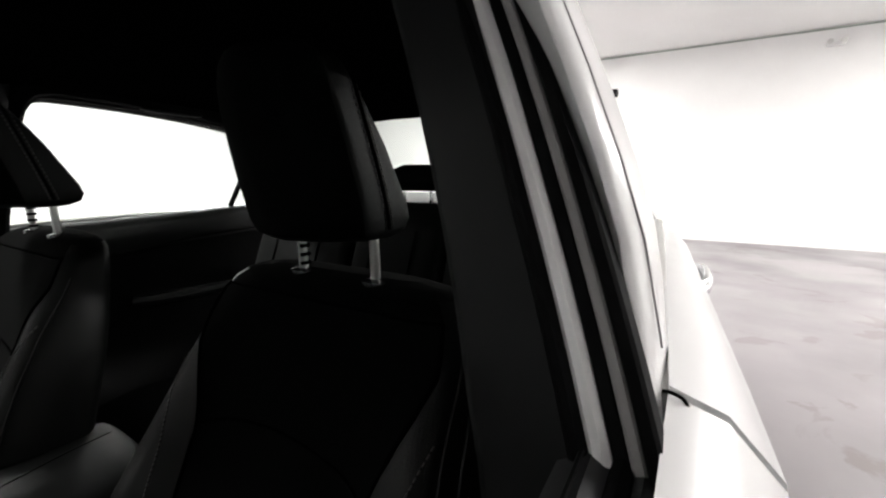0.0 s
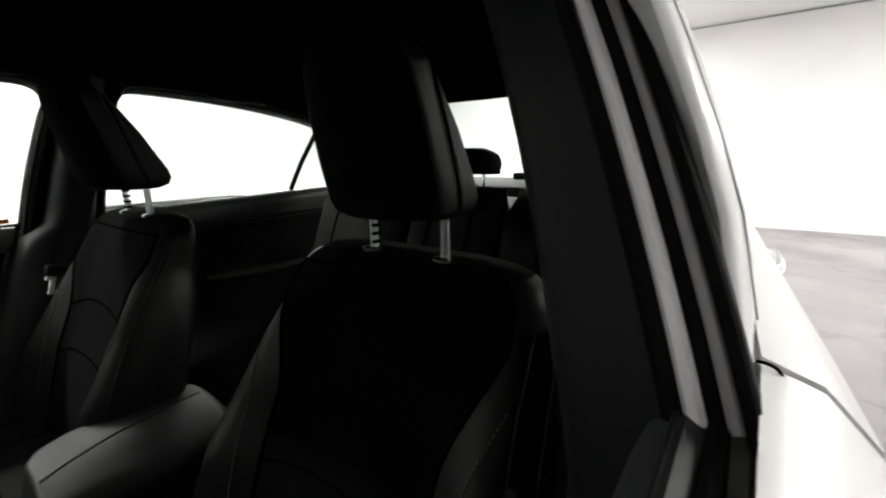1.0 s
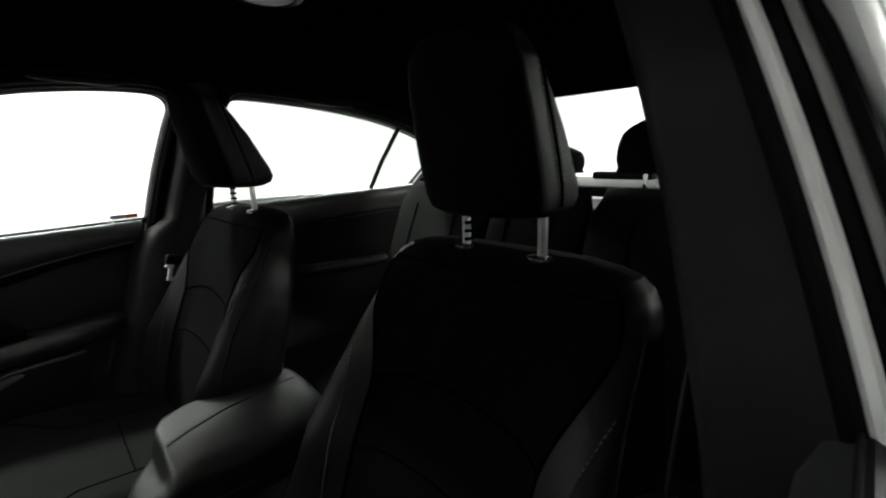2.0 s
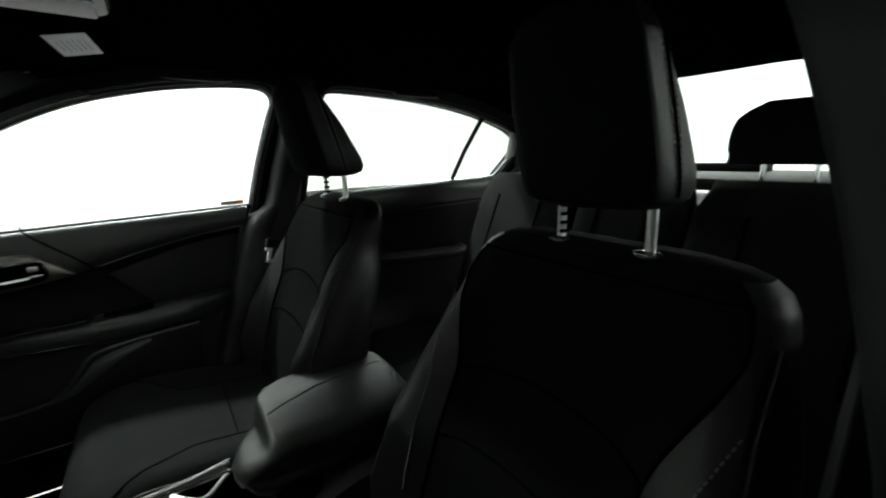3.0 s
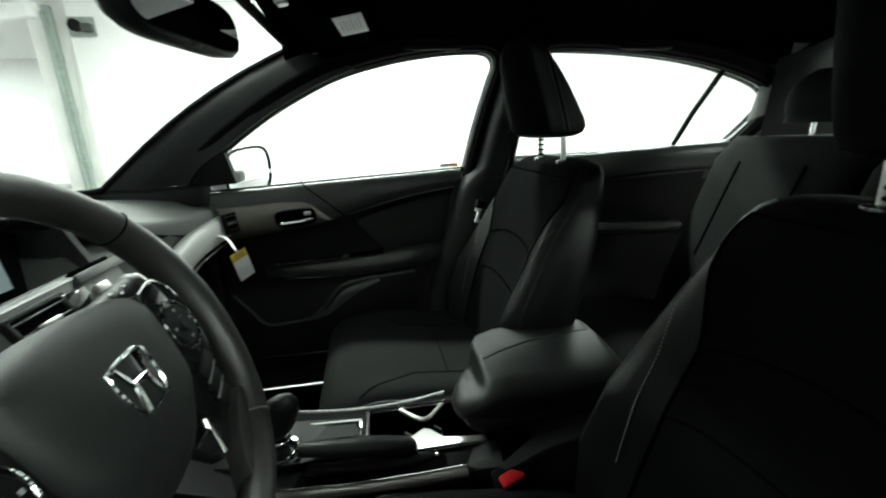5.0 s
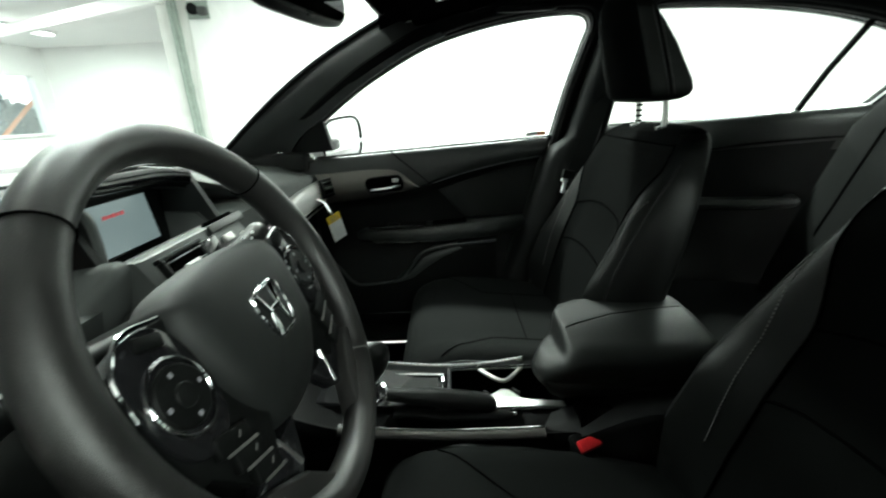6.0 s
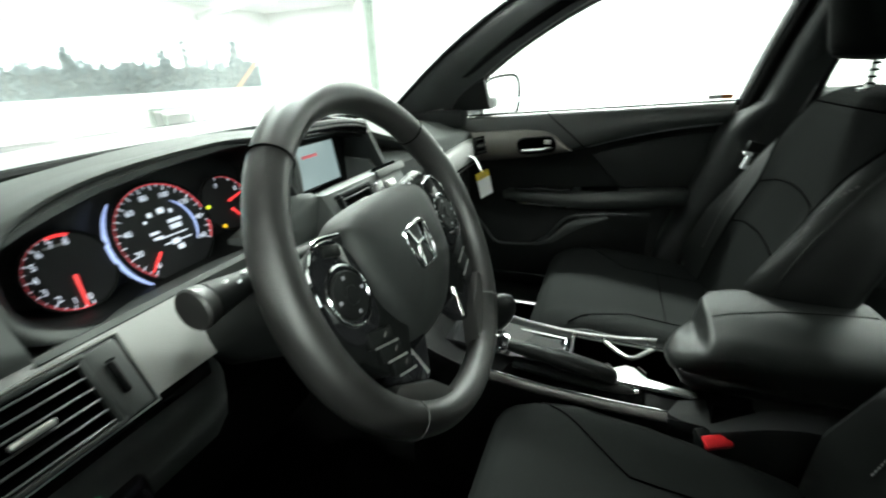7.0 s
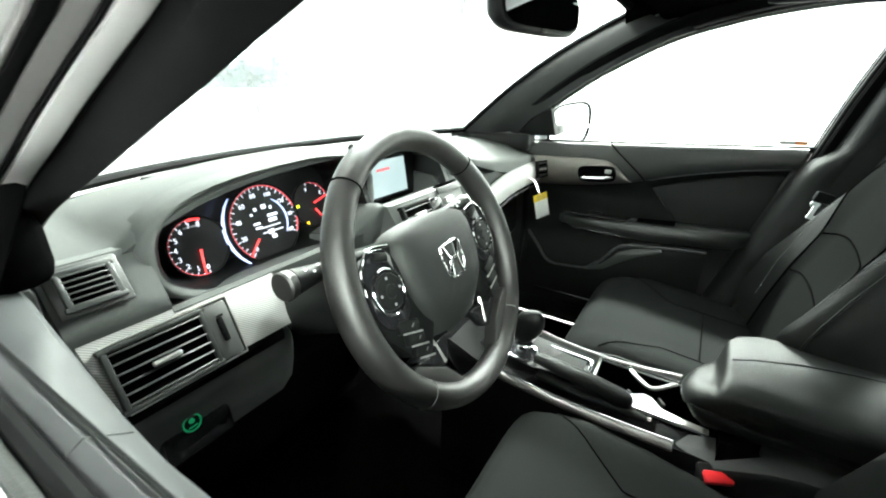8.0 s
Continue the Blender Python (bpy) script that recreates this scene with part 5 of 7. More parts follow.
for x, y, z in ((-0.325, 0.46, 0.445), (-0.225, 0.46, 0.444)):
    p = part("pedal", obox(pose(x, y, z, 60), (0.055, 0.05, 0.012), 0.004), RUBBER, dash, "black rubber pedal")
    for k in range(4):
        part("pedal_rib", obox(pose(x, y, z, 60) @ pose(-0.018 + 0.012 * k, 0, 0.007), (0.005, 0.042, 0.003), 0.001), SATIN, p, "bright pedal rib")
    part("pedal_arm", tube([(x, y + 0.02, z), (x, y + 0.08, z + 0.14)], 0.008, 8), HARD, p)

# ---- instrument cluster ----
cluster = thing("instrument_cluster", "lit instrument cluster with three round gauges", "instrument cluster", (-0.33, 0.44, 0.88))


def pod_ring(y, gw, gh, zc=0.903):
    out = []
    for k in range(44):
        a = 2 * math.pi * k / 44
        ca, sa = math.cos(a), math.sin(a)
        x = math.copysign(abs(ca) ** 0.72, ca) * (0.202 + gw)
        z = math.copysign(abs(sa) ** 0.72, sa) * (0.086 + gh)
        out.append(Vector((-0.328 + x, y, zc + z + 0.05 * x * (1 if sa > 0 else 0.2))))
    return out


part("cluster_hood", loft([pod_ring(0.462, -0.012, -0.010, 0.893), pod_ring(0.40, -0.004, -0.003, 0.897), pod_ring(0.355, 0.000, 0.0), pod_ring(0.349, 0.006, 0.004), pod_ring(0.356, 0.012, 0.008), pod_ring(0.46, 0.004, -0.004, 0.893)], True, False), HARD, cluster, "black cluster hood", angle=60)
part("pod_rim", loft([pod_ring(0.353, 0.003, 0.000), pod_ring(0.345, 0.010, 0.003), pod_ring(0.344, 0.018, 0.006), pod_ring(0.350, 0.026, 0.008), pod_ring(0.366, 0.031, 0.007), pod_ring(0.40, 0.031, 0.004)], True, False), SOFT, cluster, "soft rounded rim round the gauges", angle=70)
GP = Matrix.Translation((-0.333, 0.440, 0.890)) @ pose(0, 0, 0, 76, 0, 0)
part("cluster_face", loft([pod_ring(0.464, -0.008, -0.008, 0.893), pod_ring(0.470, -0.010, -0.010, 0.893)]), DIAL, cluster, "black cluster face")


def gauge(u, v, r, label, a0, a1, marks, numbers, red, needle, needle_len, root=0.10):
    g = part("gauge", tube([GP @ Vector((u + r * math.cos(a), v + r * math.sin(a), 0.002)) for a in [2 * math.pi * k / 48 for k in range(48)]], 0.0022, 6, True), HARD, cluster, label)
    part("dial", cyl(GP @ Vector((u, v, -0.004)), GP @ Vector((u, v, 0.0)), r, sides=48), DIAL, g)
    ticks = []
    for i in range(marks + 1):
        a = radians(lerp(a0, a1, i / marks))
        big = i % 2 == 0
        rr = r * (0.90 if big else 0.93)
        ticks.append(obox(GP @ Matrix.Translation((u + rr * math.cos(a), v + rr * math.sin(a), 0.001)) @ pose(0, 0, 0, 0, 0, math.degrees(a)), (r * (0.11 if big else 0.06), 0.0011, 0.0006)))
    part("tick_marks", join(*ticks), LIT, g, "lit white tick marks")
    arc = [GP @ Vector((u + r * 0.965 * math.cos(radians(t)), v + r * 0.965 * math.sin(radians(t)), 0.0012)) for t in [lerp(a0, a1, k / 40) for k in range(41)]]
    part("red_arc", tube(arc, 0.0013, 5), LITDIM, g, "thin lit red arc")
    if red:
        arc = [GP @ Vector((u + r * 0.93 * math.cos(radians(t)), v + r * 0.93 * math.sin(radians(t)), 0.0012)) for t in [lerp(red[0], red[1], k / 12) for k in range(13)]]
        part("red_zone", tube(arc, 0.0024, 5), LITRED, g, "lit red zone")
    if numbers:
        for i, n in enumerate(numbers):
            a = radians(lerp(a0, a1, i / (len(numbers) - 1)))
            part("numeral", lettering(n, GP @ Matrix.Translation((u + r * 0.74 * math.cos(a), v + r * 0.74 * math.sin(a), 0.001)), 0.0118 if len(n) < 3 else 0.0105), LIT, g)
    a = radians(needle)
    part("needle", tube([GP @ Vector((u + r * root * math.cos(a), v + r * root * math.sin(a), 0.004)), GP @ Vector((u + needle_len * math.cos(a), v + needle_len * math.sin(a), 0.004))], [0.0020, 0.0012], 6), LITRED, g, "lit red needle")
    return g


tacho = gauge(-0.104, -0.022, 0.049, "rev counter with a red needle", 275, 75, 16, [str(i) for i in range(9)], (100, 72), 264, 0.046)
speedo = gauge(0.024, -0.016, 0.072, "large speedometer with a lit centre display", 232, -28, 32, [str(20 * i) for i in range(9)], None, 226, 0.066, 0.48)
fuel = gauge(0.138, -0.006, 0.046, "small fuel and temperature gauge", 95, 20, 4, None, None, 15, 0.042)
part("needle", tube([GP @ Vector((0.142, -0.018, 0.004)), GP @ Vector((0.160, -0.044, 0.004))], [0.0022, 0.0014], 6), LITRED, fuel, "lit red needle")
for letter, u, v in (("F", 0.132, 0.024), ("E", 0.166, 0.012)):
    part("gauge_letter", lettering(letter, GP @ Matrix.Translation((u, v, 0.001)), 0.010), LIT, fuel)
arc = [GP @ Vector((0.024 + 0.0815 * math.cos(radians(t)), -0.016 + 0.0815 * math.sin(radians(t)), 0.002)) for t in range(135, 236, 4)]
part("blue_arc", tube(arc, [0.0030 * math.sin(math.pi * (k + 0.6) / (len(arc) + 0.2)) ** 0.5 for k in range(len(arc))], 6), LITBLUE, speedo, "lit pale blue arc")
arc = [GP @ Vector((0.024 + 0.046 * math.cos(radians(t)), -0.016 + 0.046 * math.sin(radians(t)), 0.002)) for t in range(-35, 62, 4)]
part("blue_arc", tube(arc, [0.0017 * math.sin(math.pi * (k + 0.6) / (len(arc) + 0.2)) ** 0.5 for k in range(len(arc))], 6), LITBLUE, speedo, "lit pale blue arc")
for u, v, w, h in (((-0.012, 0.022, 0.006, 0.006), (0.006, 0.024, 0.010, 0.008), (0.020, 0.020, 0.005, 0.006), (-0.022, 0.014, 0.005, 0.004), (0.020, 0.006, 0.022, 0.005), (0.018, -0.003, 0.018, 0.007), (-0.016, -0.004, 0.014, 0.004), (-0.014, -0.012, 0.014, 0.004), (0.010, -0.014, 0.044, 0.002), (0.008, -0.024, 0.012, 0.008), (0.012, -0.034, 0.010, 0.007), (0.012, -0.024, 0.044, 0.002))):
    part("display_line", obox(GP @ pose(0.022 + u, v - 0.010, 0.001), (w, h, 0.0005)), LIT, speedo, "lit white display line")
part("warning_light", obox(GP @ pose(0.103, -0.004, 0.001), (0.0065, 0.0052, 0.001)), LITYEL, cluster, "lit yellow warning symbol")
part("warning_light", obox(GP @ pose(0.117, -0.042, 0.001), (0.0055, 0.0058, 0.001)), LITAMB, cluster, "lit amber warning symbol")
part("print_bar", obox(GP @ pose(-0.108, 0.012, 0.001), (0.022, 0.003, 0.0005)), INK, tacho)

# ---- centre display and stack ----
CD = pose(0.038, 0.482, 0.903, 82, 0, 0)
hood = part("display_hood", loft([[Vector((0.040 + x, y, 0.912 + z)) for x, z in ((-0.105, -0.070), (0.118, -0.075), (0.128, 0.050), (0.10, 0.066), (-0.10, 0.068), (-0.118, 0.055))] for y in (0.50, 0.441, 0.433)], True, True), HARD, dash, "black display surround", angle=50)
display = part("centre_display", obox(CD @ pose(0, 0, 0.050), (0.166, 0.118, 0.006), 0.002), PIANO, dash, "lit centre display")
part("display_glow", obox(CD @ pose(0, -0.006, 0.0536), (0.156, 0.096, 0.001)), SCREEN, display, "pale lit screen")
part("display_bar", obox(CD @ pose(0, 0.049, 0.0538), (0.156, 0.012, 0.001)), DIAL, display, "dark title bar")
part("display_text", join(*[obox(CD @ pose(-0.030 + 0.010 * k, 0.010, 0.0545), (0.008, 0.006 - 0.001 * (k % 2), 0.0006)) for k in range(5)]), LITDIM, display, "red line of text")
part("display_clock", join(*[obox(CD @ pose(0.046 + 0.0075 * k, 0.049, 0.0550), (0.0055, 0.009, 0.0006)) for k in range(3)]), LIT, display, "white clock bars")
part("hood_wall", loft([[Vector((x, y, z)) for y, z in ((0.380, 0.978), (0.47, 0.985), (0.47, 0.84), (0.32, 0.845))] for x in (0.170, 0.185)]), PADSKIN, dash, "dark side of the display hood")
part("hood_wall", loft([[Vector((x, y, z)) for y, z in ((0.375, 0.985), (0.46, 0.985), (0.46, 0.84), (0.32, 0.845))] for x in (-0.138, -0.125)]), HARD, dash)
hood = [Vector((x, y + 0.004, z - 0.006)) for x, y, z in [tuple(q) for q in smooth_path(LIP, 6)] if -0.135 < x < 0.178]
part("hood_rim", tube(hood, 0.0115, 12, flat=1.3), PIANO, dash, "gloss black rim of the display hood")
part("hood_lining", loft([[Vector((q.x, y, q.z + dz)) for y, dz in ((q.y + 0.004, -0.012), (0.47, -0.014), (0.47, -0.022), (q.y + 0.006, -0.020))] for q in hood]), HARD, dash, "black lining of the display hood")
stack = []
for i, (y, z) in enumerate(((0.36, 0.862), (0.305, 0.888), (0.285, 0.886), (0.245, 0.815), (0.215, 0.745), (0.19, 0.66), (0.17, 0.58), (0.12, 0.53))):
    w = 0.155 - 0.006 * i
    stack.append([Vector((0.012 - w, y + 0.03, z - 0.02)), Vector((0.012 - w, y + 0.006, z)), Vector((0.012 - w + 0.01, y, z)), Vector((0.012 + w - 0.01, y, z)), Vector((0.012 + w, y + 0.006, z)), Vector((0.012 + w, y + 0.03, z - 0.02)), Vector((0.012 + w, y + 0.16, z - 0.08)), Vector((0.012 - w, y + 0.16, z - 0.08))])
part("centre_fascia", loft(stack), FASCIA, dash, "soft grey centre fascia", angle=50)
part("fascia_edge", tube([(-0.136, 0.297, 0.8905), (0.0, 0.2965, 0.8912), (0.160, 0.297, 0.8905)], 0.0012, 6), FASCIA, dash, "thin rolled fascia edge")
part("fascia_slot", box((0.050, 0.292, 0.884), (0.150, 0.300, 0.8925), 0.002), SEAM, dash, "black slot along the fascia edge")
wing = []
for x, y, z in [tuple(q) for q in smooth_path([(-0.132, 0.300, 0.888), (-0.150, 0.302, 0.884), (-0.172, 0.312, 0.868), (-0.195, 0.322, 0.852), (-0.225, 0.328, 0.842)], 4)]:
    wing.append([Vector((x, y, z)), Vector((x, y + 0.012, z + 0.003)), Vector((x, 0.42, z - 0.012)), Vector((x, 0.42, z - 0.06)), Vector((x, y + 0.012, z - 0.07)), Vector((x, y - 0.004, z - 0.012))])
part("shelf_wing", loft(wing), SOFT, dash, "soft shelf running from gauges to fascia", angle=60)
SP = pose(0.012, 0.2655, 0.850, 62, 0, 0)
for x in (-0.084,):
    outlet("centre_outlet", SP @ pose(x, 0.004, 0.0155), 0.092, 0.050, 3, HARD, dash)
part("climate_display", obox(SP @ pose(0, 0.012, 0.003), (0.060, 0.030, 0.006), 0.003), PIANO, dash, "gloss black climate display")
for x in (-0.095, 0.095):
    k = part("knob", cyl(SP @ Vector((x, -0.062, 0.0)), SP @ Vector((x, -0.062, 0.022)), 0.021, 0.019, bevel=0.003), CHROME, dash, "chrome rotary knob")
    part("knob_face", cyl(SP @ Vector((x, -0.062, 0.0222)), SP @ Vector((x, -0.062, 0.0232)), 0.015), HARD, k)
part("silver_panel", obox(SP @ pose(0.088, 0.036, 0.004), (0.120, 0.016, 0.006), 0.002), SLAT, dash, "grey panel over the controls")
k = part("audio_knob", cyl(SP @ Vector((0.106, -0.018, 0.004)), SP @ Vector((0.106, -0.018, 0.030)), 0.024, 0.021, 28, 0.003), SATIN, dash, "large silver audio knob")
part("knob_face", cyl(SP @ Vector((0.106, -0.018, 0.0302)), SP @ Vector((0.106, -0.018, 0.0312)), 0.016), SATIN, k)
for i in range(3):
    part("fascia_button", obox(SP @ pose(0.062, 0.010 - 0.020 * i, 0.004), (0.030, 0.014, 0.008), 0.002), SATIN, dash, "silver button")
for i in range(5):
    part("fascia_button", obox(SP @ pose(-0.05 + 0.025 * i, -0.060, 0.003), (0.021, 0.022, 0.008), 0.002), SATIN, dash)
for i in range(4):
    part("fascia_button", obox(SP @ pose(-0.048 + 0.032 * i, -0.092, 0.003), (0.028, 0.014, 0.008), 0.002), HARD, dash)
part("lower_fascia", loft([[Vector((x, y, z)) for y, z in ((0.205, 0.72), (0.19, 0.72), (0.155, 0.60), (0.10, 0.53), (0.30, 0.45), (0.32, 0.70))] for x in (-0.13, 0.155)]), PIANO, dash, "gloss black lower fascia")

# ---- passenger side of the dash ----
rings = []
for i in range(13):
    x = lerp(0.16, 0.715, i / 12)
    q = (x - 0.16) / 0.555
    top = 0.890 - 0.03 * q
    rings.append([Vector((x, y, z)) for y, z in ((0.37 - 0.05 * q, top), (0.345 - 0.05 * q, top - 0.03), (0.335 - 0.05 * q, 0.865), (0.345 - 0.04 * q, 0.80), (0.355 - 0.03 * q, 0.76), (0.335, 0.72), (0.335, 0.62), (0.36, 0.555), (0.50, 0.54), (0.52, 0.90))])
part("passenger_panel", loft(rings), SOFT, dash, "soft black passenger dash panel", angle=50)
gl = part("glovebox_lid", loft([[Vector((x, y, z)) for y, z in ((0.340, 0.735), (0.325, 0.725), (0.322, 0.62), (0.345, 0.57), (0.37, 0.57), (0.37, 0.73))] for x in (0.22, 0.45, 0.66)]), HARD, dash, "black glovebox lid", angle=50)
part("latch", box((0.40, 0.316, 0.69), (0.47, 0.328, 0.715), 0.004), PIANO, gl)
BAND = smooth_path([(0.150, 0.245, 0.665), (0.185, 0.262, 0.715), (0.250, 0.285, 0.756), (0.36, 0.290, 0.788), (0.48, 0.284, 0.815), (0.60, 0.272, 0.826), (0.700, 0.262, 0.828)], 5)
rings = []
for i, p in enumerate(BAND):
    q = i / (len(BAND) - 1)
    h = lerp(0.016, 0.036, min(1, q * 1.8))
    ring = []
    for k in range(12):
        a = 2 * math.pi * k / 12
        ring.append(p + Vector((-0.35 * h * math.sin(a) * (1 - q), 0.014 * math.cos(a) * -1 + 0.30 * h * max(0, math.sin(a)) , h * math.copysign(abs(math.sin(a)) ** 0.7, math.sin(a)))))
    rings.append(ring)
part("silver_band", loft(rings), WEAVE, dash, "silver twill band sweeping across the dash", angle=60)
part("band_edge", tube([p + Vector((0, -0.012, -0.042 + 0.022 * (1 - min(1, 1.8 * i / 30)))) for i, p in enumerate(BAND)], 0.003, 6), CHROME, dash, "thin chrome edge")
outlet("passenger_outlet", pose(0.664, 0.243, 0.842, 80, 0, -20), 0.046, 0.052, 4, HARD, dash)

# ---- steering column and wheel ----
column = thing("steering_column", "black steering column with two control stalks", "steering column", (-0.336, 0.2, 0.82))
WC = Matrix.Translation((-0.336, 0.031, 0.902)) @ pose(0, 0, 0, 65.3, 0, 0)


def wl(u, v, w=0.0):
    return WC @ Vector((u, v, w))


rings = []
for w, a, b in ((-0.035, 0.052, 0.050), (-0.06, 0.062, 0.056), (-0.12, 0.066, 0.060), (-0.20, 0.066, 0.060), (-0.30, 0.06, 0.055)):
    rings.append([wl(a * math.copysign(abs(math.cos(t)) ** 0.7, math.cos(t)), -0.012 + b * math.copysign(abs(math.sin(t)) ** 0.7, math.sin(t)), w) for t in [2 * math.pi * k / 28 for k in range(28)]])
part("column_shroud", loft(rings), HARD, column, "black plastic column shroud", angle=50)
for sx in (-1, 1):
    st = part("stalk", tube([wl(sx * 0.05, 0.042, -0.070), wl(sx * 0.11, 0.048, -0.064), wl(sx * 0.148, 0.050, -0.060), wl(sx * 0.178, 0.051, -0.059)], [0.0080, 0.0095, 0.0110, 0.0150], 14), HARD, column, "black control stalk")
    part("stalk_tip", cyl(wl(sx * 0.178, 0.051, -0.059), wl(sx * 0.192, 0.051, -0.058), 0.0155, 0.0168, 24, 0.002), GRIP, st, "grey twist tip")
    part("stalk_print", join(*[obox(WC @ pose(sx * (0.134 + 0.010 * k), 0.0535 + 0.005 * (k % 2), -0.0512 + 0.0012 * k - 0.0015 * (k % 2)), (0.0030, 0.0024, 0.0024)) for k in range(4)]), PAPER, st, "small white symbols")

wheel = thing("steering_wheel", "black leather three-spoke steering wheel", "steering wheel", (-0.336, 0.031, 0.902))
rings = []
for k in range(96):
    t = 2 * math.pi * k / 96
    grip = 0.0165 + 0.0012 * max(0, math.cos(2 * (t - 0.25))) ** 2
    ring = []
    for j in range(16):
        f = 2 * math.pi * j / 16
        ring.append(wl((0.168 + grip * math.cos(f)) * math.cos(t), (0.168 + grip * math.cos(f)) * math.sin(t), grip * 1.08 * math.sin(f)))
    rings.append(ring)
rings.append(rings[0])
bm = loft(rings, True, False)
bmesh.ops.remove_doubles(bm, verts=bm.verts, dist=1e-5)
rim = part("rim", bm, GRIP, wheel, "worn black leather rim", angle=80)
for deg in (132, 42, -133, -47):
    t = radians(deg)
    part("rim_seam", tube([wl((0.168 + 0.0172 * math.cos(f)) * math.cos(t), (0.168 + 0.0172 * math.cos(f)) * math.sin(t), 0.0186 * math.sin(f)) for f in [2 * math.pi * j / 20 for j in range(20)]], 0.0009, 5, True), SEAM if deg > 0 else STITCH, rim)


def wheel_blade(name, outline, w0, w1, mat, label, r=0.005):
    return part(name, plate([wl(u, v, w0) for u, v in outline], WC.to_3x3() @ Vector((0, 0, 1)), w1 - w0, r), mat, wheel, label)


def both(outline):
    return outline, [(-u, v) for u, v in reversed(outline)]


for ol in both([(0.060, 0.045), (0.085, 0.052), (0.125, 0.044), (0.157, 0.036), (0.163, -0.005), (0.158, -0.045), (0.128, -0.052), (0.108, -0.080), (0.075, -0.095), (0.05, -0.06)]):
    wheel_blade("side_spoke", ol, -0.022, -0.002, HARD, "black side spoke")
for ol in both([(0.028, -0.085), (0.085, -0.085), (0.112, -0.088), (0.118, -0.118), (0.092, -0.140), (0.070, -0.128), (0.050, -0.118)]):
    wheel_blade("lower_spoke", ol, -0.020, -0.006, PIANO, "gloss black lower spoke")
for ol in both([(0.036, -0.156), (0.044, -0.146), (0.068, -0.116), (0.114, -0.087), (0.132, -0.090), (0.128, -0.106), (0.098, -0.138), (0.052, -0.160)]):
    wheel_blade("lower_grip", ol, -0.014, 0.007, GRIP, "leather covered grip foot")
# airbag pad with a soft crowned face
pad_out = [(-0.080, 0.052), (-0.055, 0.062), (0.0, 0.066), (0.055, 0.062), (0.080, 0.052), (0.086, 0.030), (0.081, -0.010), (0.068, -0.050), (0.048, -0.082), (0.020, -0.096), (-0.020, -0.096), (-0.048, -0.082), (-0.068, -0.050), (-0.081, -0.010), (-0.086, 0.030)]
pts = smooth_path([(u, v, 0) for u, v in pad_out + pad_out[:1]], 4)[:-1]
rings = []
for sc, w in ((1.0, -0.030), (1.0, -0.012), (0.985, -0.002), (0.955, 0.005), (0.88, 0.011), (0.70, 0.016), (0.45, 0.018), (0.2, 0.019)):
    rings.append([wl(p.x * sc, (p.y + 0.012) * sc - 0.012 , w - (0.020 * max(0, -p.y * sc - 0.03) / 0.06)) for p in pts])
pad = part("airbag_pad", loft(rings), PADSKIN, wheel, "black grained airbag pad", angle=60)
part("pad_print", join(obox(WC @ pose(0, -0.056, 0.0085, 14), (0.024, 0.002, 0.0006)), obox(WC @ pose(0, -0.051, 0.0098, 14), (0.02, 0.004, 0.0006))), INK, pad)
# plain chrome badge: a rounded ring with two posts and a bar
badge_out = [(-0.021, 0.020), (0.0, 0.0225), (0.021, 0.020), (0.0225, 0.0), (0.0165, -0.020), (0.0, -0.0225), (-0.0165, -0.020), (-0.0225, 0.0)]
ring = smooth_path([(u, v, 0) for u, v in badge_out + badge_out[:1]], 5)[:-1]
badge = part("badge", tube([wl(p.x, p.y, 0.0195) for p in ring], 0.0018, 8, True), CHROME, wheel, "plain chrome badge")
for sx in (-1, 1):
    part("badge_post", tube([wl(sx * 0.0145, 0.0195, 0.0195), wl(sx * 0.0075, 0.0, 0.0205), wl(sx * 0.0125, -0.0195, 0.0195)], [0.0042, 0.0030, 0.0040], 8, flat=0.6), CHROME, badge)
part("badge_bar", tube([wl(-0.008, 0.002, 0.0203), wl(0.008, 0.002, 0.0203)], 0.0026, 8), CHROME, badge)
